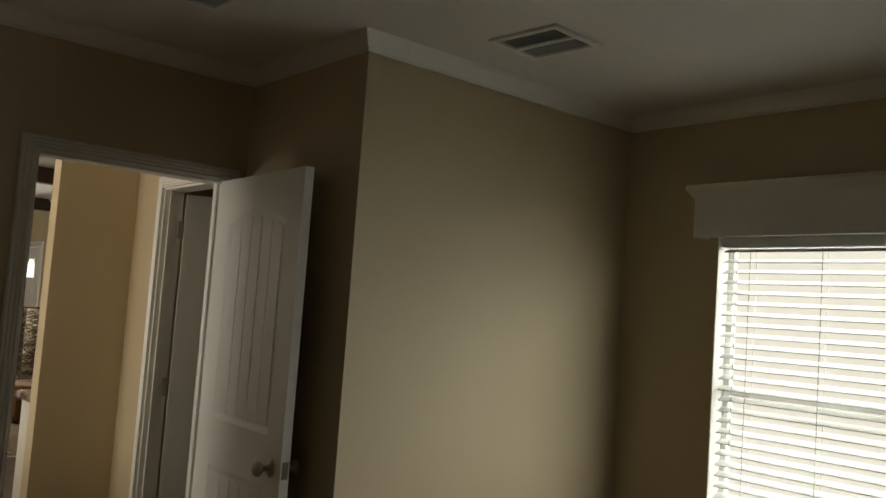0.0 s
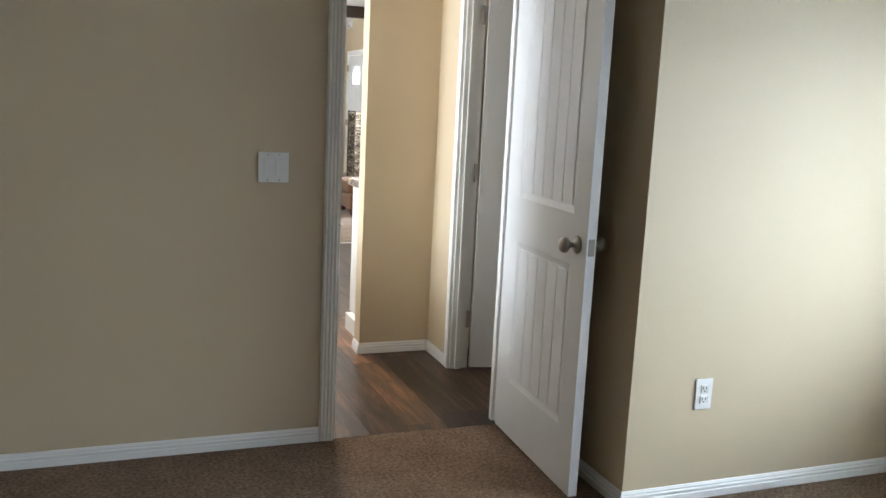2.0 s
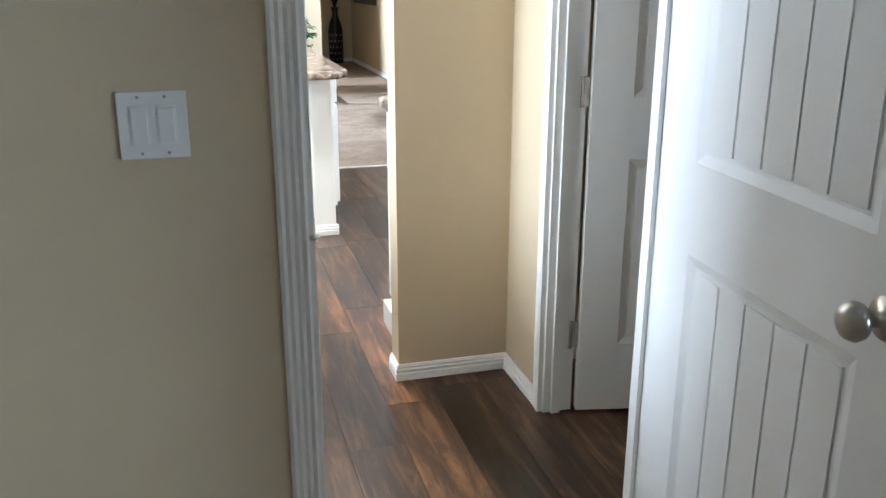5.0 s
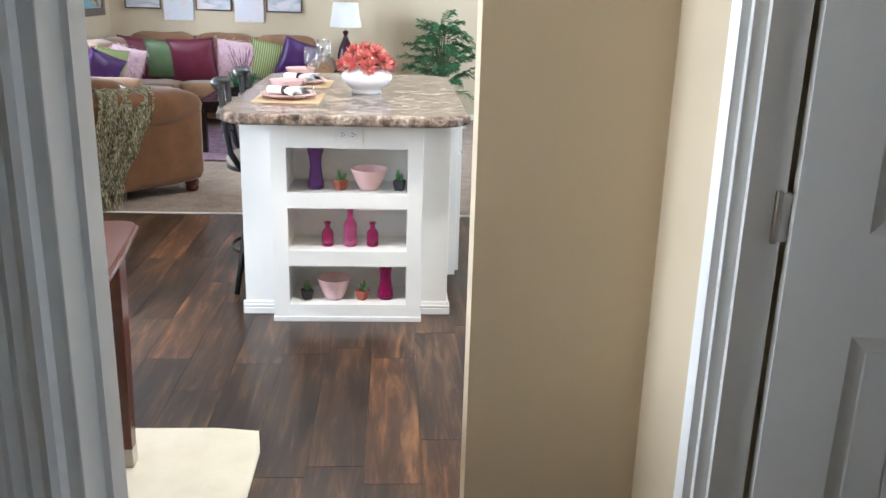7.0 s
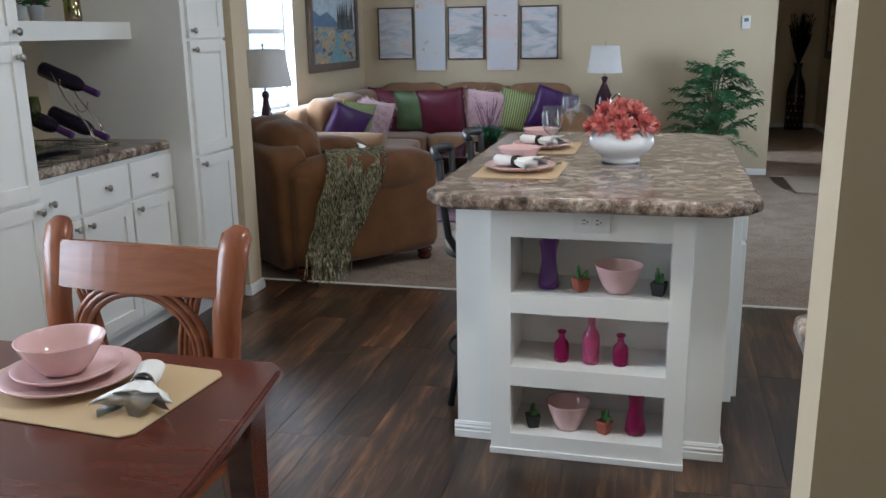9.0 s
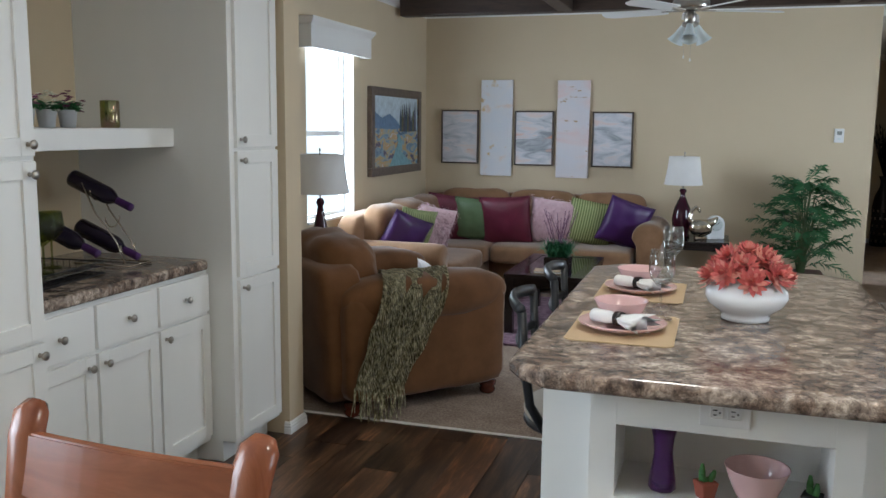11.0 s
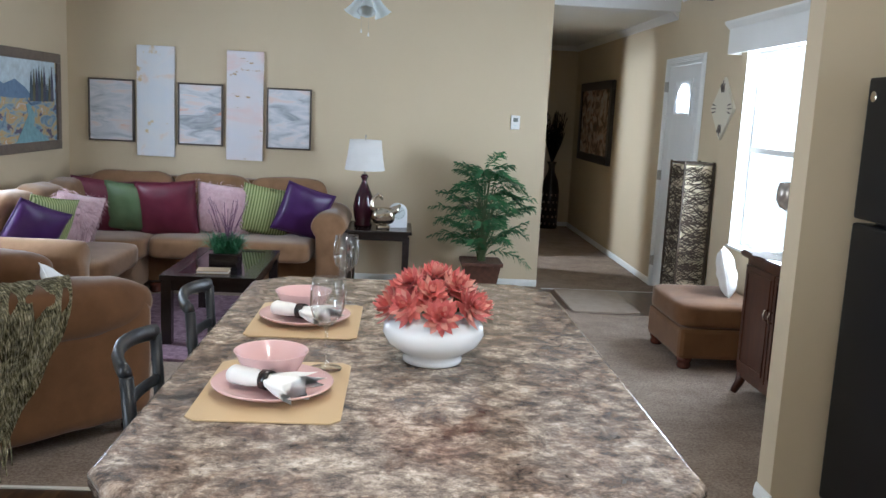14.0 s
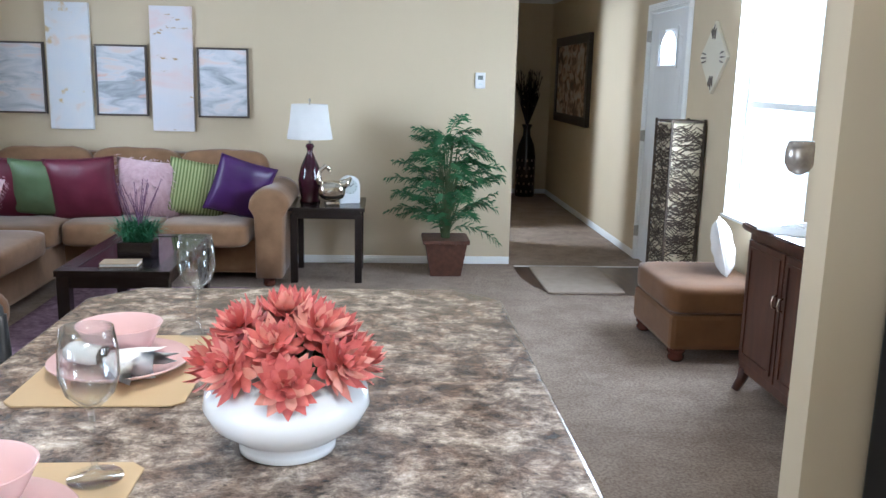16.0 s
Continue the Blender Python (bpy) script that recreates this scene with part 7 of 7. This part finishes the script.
# ceiling fan
fan = thing("ceiling_fan", "brushed nickel ceiling fan with five white blades and three glass shades", "ceiling fan", (1.05, 11.0, -0.055))
WBLADE = mottled("white_fan_blade", (0.74, 0.74, 0.72), (0.78, 0.78, 0.76), 0.45)
part("down_rod", lathe([(0, 2.44), (0.013, 2.44), (0.013, 2.655), (0.055, 2.665), (0.062, ZC + 0.054), (0, ZC + 0.054)], 20), WBLADE, fan, smooth=True)
part("motor_housing", lathe([(0, 2.372), (0.075, 2.372), (0.115, 2.378), (0.124, 2.392), (0.124, 2.430), (0.115, 2.444), (0.06, 2.452), (0, 2.453)], 36), NICKEL, fan, smooth=True)
part("switch_housing", lathe([(0, 2.285), (0.030, 2.288), (0.040, 2.30), (0.040, 2.345), (0.030, 2.372), (0, 2.372)], 24), NICKEL, fan, smooth=True)
for k in range(5):
    a = radians(20 + 72 * k)
    arm = part("blade_arm", box((0.14, 0, 2.372), (0.13, 0.03, 0.006), 0.002, Matrix.Rotation(a, 4, "Z")), NICKEL, fan)
    o = [(0.17, -0.045), (0.24, -0.058), (0.58, -0.068), (0.635, -0.045), (0.645, 0.0), (0.635, 0.045), (0.58, 0.068), (0.24, 0.058), (0.17, 0.045)]
    bm = prism(o, -0.003, 0.003, "z", 0.001)
    bmesh.ops.transform(bm, matrix=Matrix.Rotation(a, 4, "Z") @ Matrix.Translation((0, 0, 2.374)) @ Matrix.Rotation(radians(11), 4, "X"), verts=bm.verts)
    part("blade", bm, WBLADE, fan)
FROST = mottled("frosted_glass", (0.62, 0.68, 0.68), (0.68, 0.74, 0.74), 0.35)
for k in range(3):
    a = radians(-90 + 120 * k)
    m = Matrix.Translation((0.03 * math.cos(a), 0.03 * math.sin(a), 2.30)) @ Matrix.Rotation(a, 4, "Z") @ Matrix.Rotation(radians(180 - 32), 4, "Y")
    bm = lathe([(0.018, 0.03), (0.022, 0.04), (0.026, 0.06), (0.034, 0.10), (0.050, 0.145), (0.058, 0.155), (0.055, 0.156), (0.046, 0.145), (0.030, 0.10), (0.0, 0.06)], 24, ripple=lambda an, z: 1 + 0.05 * math.cos(8 * an) * (z / 0.15))
    bmesh.ops.transform(bm, matrix=m, verts=bm.verts)
    part("light_shade", bm, FROST, fan, smooth=True)
    bm = lathe([(0, 0.0), (0.012, 0.0), (0.020, 0.02), (0.020, 0.045), (0, 0.046)], 16)
    bmesh.ops.transform(bm, matrix=m, verts=bm.verts)
    part("socket_cup", bm, NICKEL, fan, smooth=True)
for x, z in ((-0.035, 2.06), (0.01, 2.04)):
    c_ = part("pull_chain", span(x - 0.0008, x + 0.0008, -0.0008, 0.0008, z + 0.01, 2.29), NICKEL, fan)
    part("pull_bob", lathe([(0, 0), (0.006, 0.004), (0.006, 0.014), (0.002, 0.026), (0, 0.027)], 12, (x, 0, z - 0.012)), WBLADE, c_, smooth=True)

# ceiling vents
def ceiling_vent(x, y, z, w, d, rz, label):
    v = thing("ceiling_vent", label, "vent", (x, y, z), rz, "ceiling vents")
    for a in ((-w / 2, w / 2, d / 2 - 0.025, d / 2), (-w / 2, w / 2, -d / 2, -d / 2 + 0.025), (-w / 2, -w / 2 + 0.025, -d / 2 + 0.025, d / 2 - 0.025), (w / 2 - 0.025, w / 2, -d / 2 + 0.025, d / 2 - 0.025), (-0.008, 0.008, -d / 2 + 0.025, d / 2 - 0.025)):
        part("frame", span(*a, -0.012, -0.001, 0.002), TRIM, v)
    # dark sheet behind the slats: the duct's shade put in as colour
    part("duct_shade_sheet", span(-w / 2 + 0.02, w / 2 - 0.02, -d / 2 + 0.02, d / 2 - 0.02, -0.003, -0.0005), DARKSLOT, v)
    n_ = int((d - 0.05) / 0.014)
    for k in range(n_):
        y_ = -d / 2 + 0.032 + k * 0.014
        for xa, xb in ((-w / 2 + 0.025, -0.008), (0.008, w / 2 - 0.025)):
            part("slat", box(((xa + xb) / 2, 0, 0), (xb - xa, 0.010, 0.0012), 0, Matrix.Translation((0, y_, -0.007)) @ Matrix.Rotation(radians(35), 4, "X")), TRIM, v)
    return v


ceiling_vent(2.58, 2.55, 2.53, 0.27, 0.31, 4, "white slatted ceiling vent over the bedroom")
ceiling_vent(1.47, 3.14, 2.53, 0.34, 0.17, 2, "white slatted ceiling vent near the bedroom door")
ceiling_vent(-0.40, 11.5, ZC, 0.26, 0.14, 0, "small white slatted vent in the living room ceiling")
ceiling_vent(2.75, 11.3, ZC, 0.26, 0.14, 0, "small white slatted vent in the living room ceiling")

th = thing("thermostat", "small white thermostat with a grey display on the beige wall", "thermostat")
th.matrix_world = pose(2.29, YB - 0.001, 1.468)
part("case", box((0, -0.011, 0), (0.078, 0.022, 0.122), 0.005), PLASTIC, th)
part("display", box((0, -0.0228, 0.022), (0.040, 0.002, 0.032), 0.0005), mottled("grey_display", (0.16, 0.18, 0.17), (0.2, 0.22, 0.2), 0.3), th, "grey display")
part("button", box((0, -0.0228, -0.028), (0.026, 0.002, 0.012), 0.0008), FROST, th)

# strike plate on the bedroom jamb
sp = thing("strike_plate", "small nickel strike plate on the white door jamb", "strike plate")
part("plate", span(DX0 + 0.012, DX0 + 0.0145, YS + 0.012, YS + 0.042, 0.88, 0.945, 0.0006), NICKEL, sp)
part("lip", tube([(DX0 + 0.0135, YS + 0.012, 0.912), (DX0 + 0.011, YS - 0.004, 0.912), (DX0 + 0.004, YS - 0.018, 0.912)], 0.011, 8, flat=0.15), NICKEL, sp, smooth=True)

# entry: tile strip, mat, seam
TILE = wood("dark_entry_vinyl", (0.05, 0.03, 0.02), (0.10, 0.06, 0.04), (0.17, 0.10, 0.06), 0.35, 2, (6, 1, 1))
part("floor", prism([(2.60, 12.98), (3.69, 12.98), (3.69, 12.06), (2.90, 12.08), (2.74, 12.14), (2.64, 12.32), (2.60, 12.60)], 0.001, 0.004, "z"), TILE, kind="structure")
part("trim", span(2.60, 3.69, 12.975, 12.995, 0.001, 0.010, 0.002), mottled("pale_threshold_strip", (0.62, 0.6, 0.55), (0.68, 0.66, 0.6), 0.4), kind="structure")
dmt = part("door_mat", cushion((2.99, 12.52, 0.011), (0.56, 0.86, 0.014), 30, 8, 0.0004), mottled("grey_beige_mat", (0.30, 0.24, 0.19), (0.36, 0.29, 0.23), 0.95, 12, 260, 0.8, 0.003), smooth=True)
tagged(dmt, "plain taupe mat on the dark entry floor", "rug")

# wicker floor lamp by the front door
wl = thing("wicker_floor_lamp", "tall square floor lamp of dark wicker over cream paper", "lamp", (3.545, 12.02, 0.0), 8)
part("paper_core", box((0, 0, 0.62), (0.22, 0.22, 1.20), 0.004), mottled("cream_paper", (0.60, 0.53, 0.37), (0.68, 0.60, 0.44), 0.8, 6), wl, "cream paper core")
WICK = mottled("dark_wicker", (0.045, 0.03, 0.02), (0.09, 0.062, 0.04), 0.6, 30)
for x in (-0.118, 0.118):
    for y in (-0.118, 0.118):
        part("corner_post", box((x, y, 0.625), (0.014, 0.014, 1.25), 0.002), WICK, wl)
for z in (0.02, 1.235):
    part("frame_ring", tube([(-0.12, -0.12, z), (0.12, -0.12, z), (0.12, 0.12, z), (-0.12, 0.12, z)], 0.008, 6, True), WICK, wl)
bm = bmesh.new()
for k in range(1100):
    face = k % 4
    u0, z0 = rn.uniform(-0.115, 0.115), rn.uniform(0.03, 1.2)
    a = rn.choice((rn.uniform(-0.12, 0.12), rn.uniform(-0.2, 0.2), rn.uniform(-0.6, 0.6)))
    L = rn.uniform(0.10, 0.26)
    pts_ = []
    for q in range(4):
        s_ = (q / 3 - 0.5) * L
        u, z = u0 + math.cos(a) * s_, z0 + math.sin(a) * s_ + 0.02 * math.sin(q * 2.1 + k)
        u, z = max(-0.118, min(0.118, u)), max(0.02, min(1.235, z))
        off = 0.118 + 0.004 * math.sin(k + q)
        pts_.append({0: (u, -off, z), 1: (u, off, z), 2: (-off, u, z), 3: (off, u, z)}[face])
    add_tube(bm, pts_, 0.0034, 4)
part("wicker_weave", bm, WICK, wl, kind="stuff")

# tall vase at the end of the hallway
tv = thing("floor_vase", "tall dark floor vase with cut-out diamonds and dried stems", "vase", (3.38, 17.26, 0.0))
part("vase_body", lathe([(0, 0), (0.12, 0), (0.125, 0.01), (0.125, 0.52), (0.10, 0.66), (0.05, 0.78), (0.045, 0.86), (0.07, 0.92), (0.06, 0.92), (0, 0.84)], 24), ESPRESSO, tv, smooth=True)
bm = bmesh.new()
for k in range(12):
    for q in range(5):
        a = 2 * math.pi * (k + 0.5 * (q % 2)) / 12
        add_box(bm, (0.1262, 0, 0.07 + q * 0.1), (0.002, 0.022, 0.03), 0, Matrix.Rotation(a, 4, "Z"))
part("inlay", bm, mottled("pale_inlay", (0.25, 0.19, 0.13), (0.32, 0.25, 0.18), 0.6), tv, "pale diamond inlay", kind="stuff")
bm = bmesh.new()
for k in range(70):
    a, r_ = rn.uniform(0, 6.28), rn.uniform(0.03, 0.17)
    e = Vector((r_ * math.cos(a), r_ * math.sin(a) * 0.7, rn.uniform(1.25, 1.62)))
    add_tube(bm, [(0, 0, 0.88), tuple(Vector((0, 0, 0.88)).lerp(e, 0.55) + Vector((0.02 * math.cos(a), 0, 0.03))), tuple(e)], 0.004, 4)
    for q in range(5):
        p = Vector((0, 0, 0.88)).lerp(e, 0.5 + 0.1 * q)
        add_leaflet(bm, p, p + Vector((rn.uniform(-0.04, 0.04), rn.uniform(-0.04, 0.04), 0.06)), 0.008)
part("dried_grass", bm, ESPRESSO, tv, kind="stuff")

# front door's fan light; its daylight is emission put into the glass plate
fl_ = new("fan_light")
fl_.parent = fd
gm = bpy.data.materials.new("glowing_door_glass")
gm.use_nodes = True
ge = gm.node_tree.nodes.new("ShaderNodeEmission")
ge.inputs[0].default_value, ge.inputs[1].default_value = (0.92, 0.97, 1.0, 1), 5.0
gm.node_tree.links.new(ge.outputs[0], gm.node_tree.nodes["Material Output"].inputs[0])
for s in (-1,):
    part("glass_light", prism([(0.27, 1.61), (0.61, 1.61)] + [(0.44 + 0.17 * math.cos(math.pi * i / 14), 1.70 + 0.155 * math.sin(math.pi * i / 14)) for i in range(15)], s * 0.0235, s * 0.022, "y"), gm, fl_, "glass plate that glows in place of daylight")
    bm = bmesh.new()
    for a in ((0.215, 0.235, 1.58, 1.89), (0.645, 0.665, 1.58, 1.89), (0.235, 0.645, 1.58, 1.60), (0.235, 0.645, 1.87, 1.89)):
        add_span(bm, a[0], a[1], s * 0.030, s * 0.0185, a[2], a[3], 0.002)
    part("light_frame", bm, DOORW, fl_)
    arc = [(0.44 + 0.15 * math.cos(t_), s * 0.027, 1.61 + 0.19 * math.sin(t_)) for t_ in [math.pi * i / 16 for i in range(17)]]
    part("came", tube(arc, 0.004, 6), DOORW, fl_)
    for q in (0.6, 1.2, 1.94, 2.54):
        part("came", tube([(0.44 + 0.15 * math.cos(q), s * 0.027, 1.61 + 0.19 * math.sin(q)), (0.44 + 0.25 * math.cos(q), s * 0.027, min(1.87, 1.61 + 0.30 * math.sin(q)))], 0.0035, 6), DOORW, fl_)

# plank floor of the kitchen and dining room
def plank_mesh(w, l):
    me = bpy.data.meshes.new("plank")
    g, h, b_ = 0.0003, 0.0, 0.0006
    x0, x1, y0, y1 = g, w - g, g, l - g
    v = [(x0, y0, -0.0015), (x1, y0, -0.0015), (x1, y1, -0.0015), (x0, y1, -0.0015), (x0 + b_, y0 + b_, h), (x1 - b_, y0 + b_, h), (x1 - b_, y1 - b_, h), (x0 + b_, y1 - b_, h)]
    me.from_pydata(v, [], [(4, 5, 6, 7), (0, 1, 5, 4), (1, 2, 6, 5), (2, 3, 7, 6), (3, 0, 4, 7)])
    me.materials.append(PLANK)
    return me


PW, PL = 0.178, 0.92
shared = {}
rp = random.Random(4)
row = 0
x = -1.05
while x < 3.10:
    y = 3.88 - rp.uniform(0.0, PL)
    while y < 8.70:
        ya, yb = max(y, 3.876), min(y + PL, 8.702)
        if yb - ya > 0.03:
            key = round(yb - ya, 2) if (ya, yb) != (y, y + PL) else "full"
            if key not in shared:
                shared[key] = plank_mesh(PW, (yb - ya) if key == "full" else key)
            ob = new("plank", shared[key])
            ob.parent = floor_vinyl
            ob.location = (x, ya, 0.0)
        y += PL
    x += PW
    row += 1
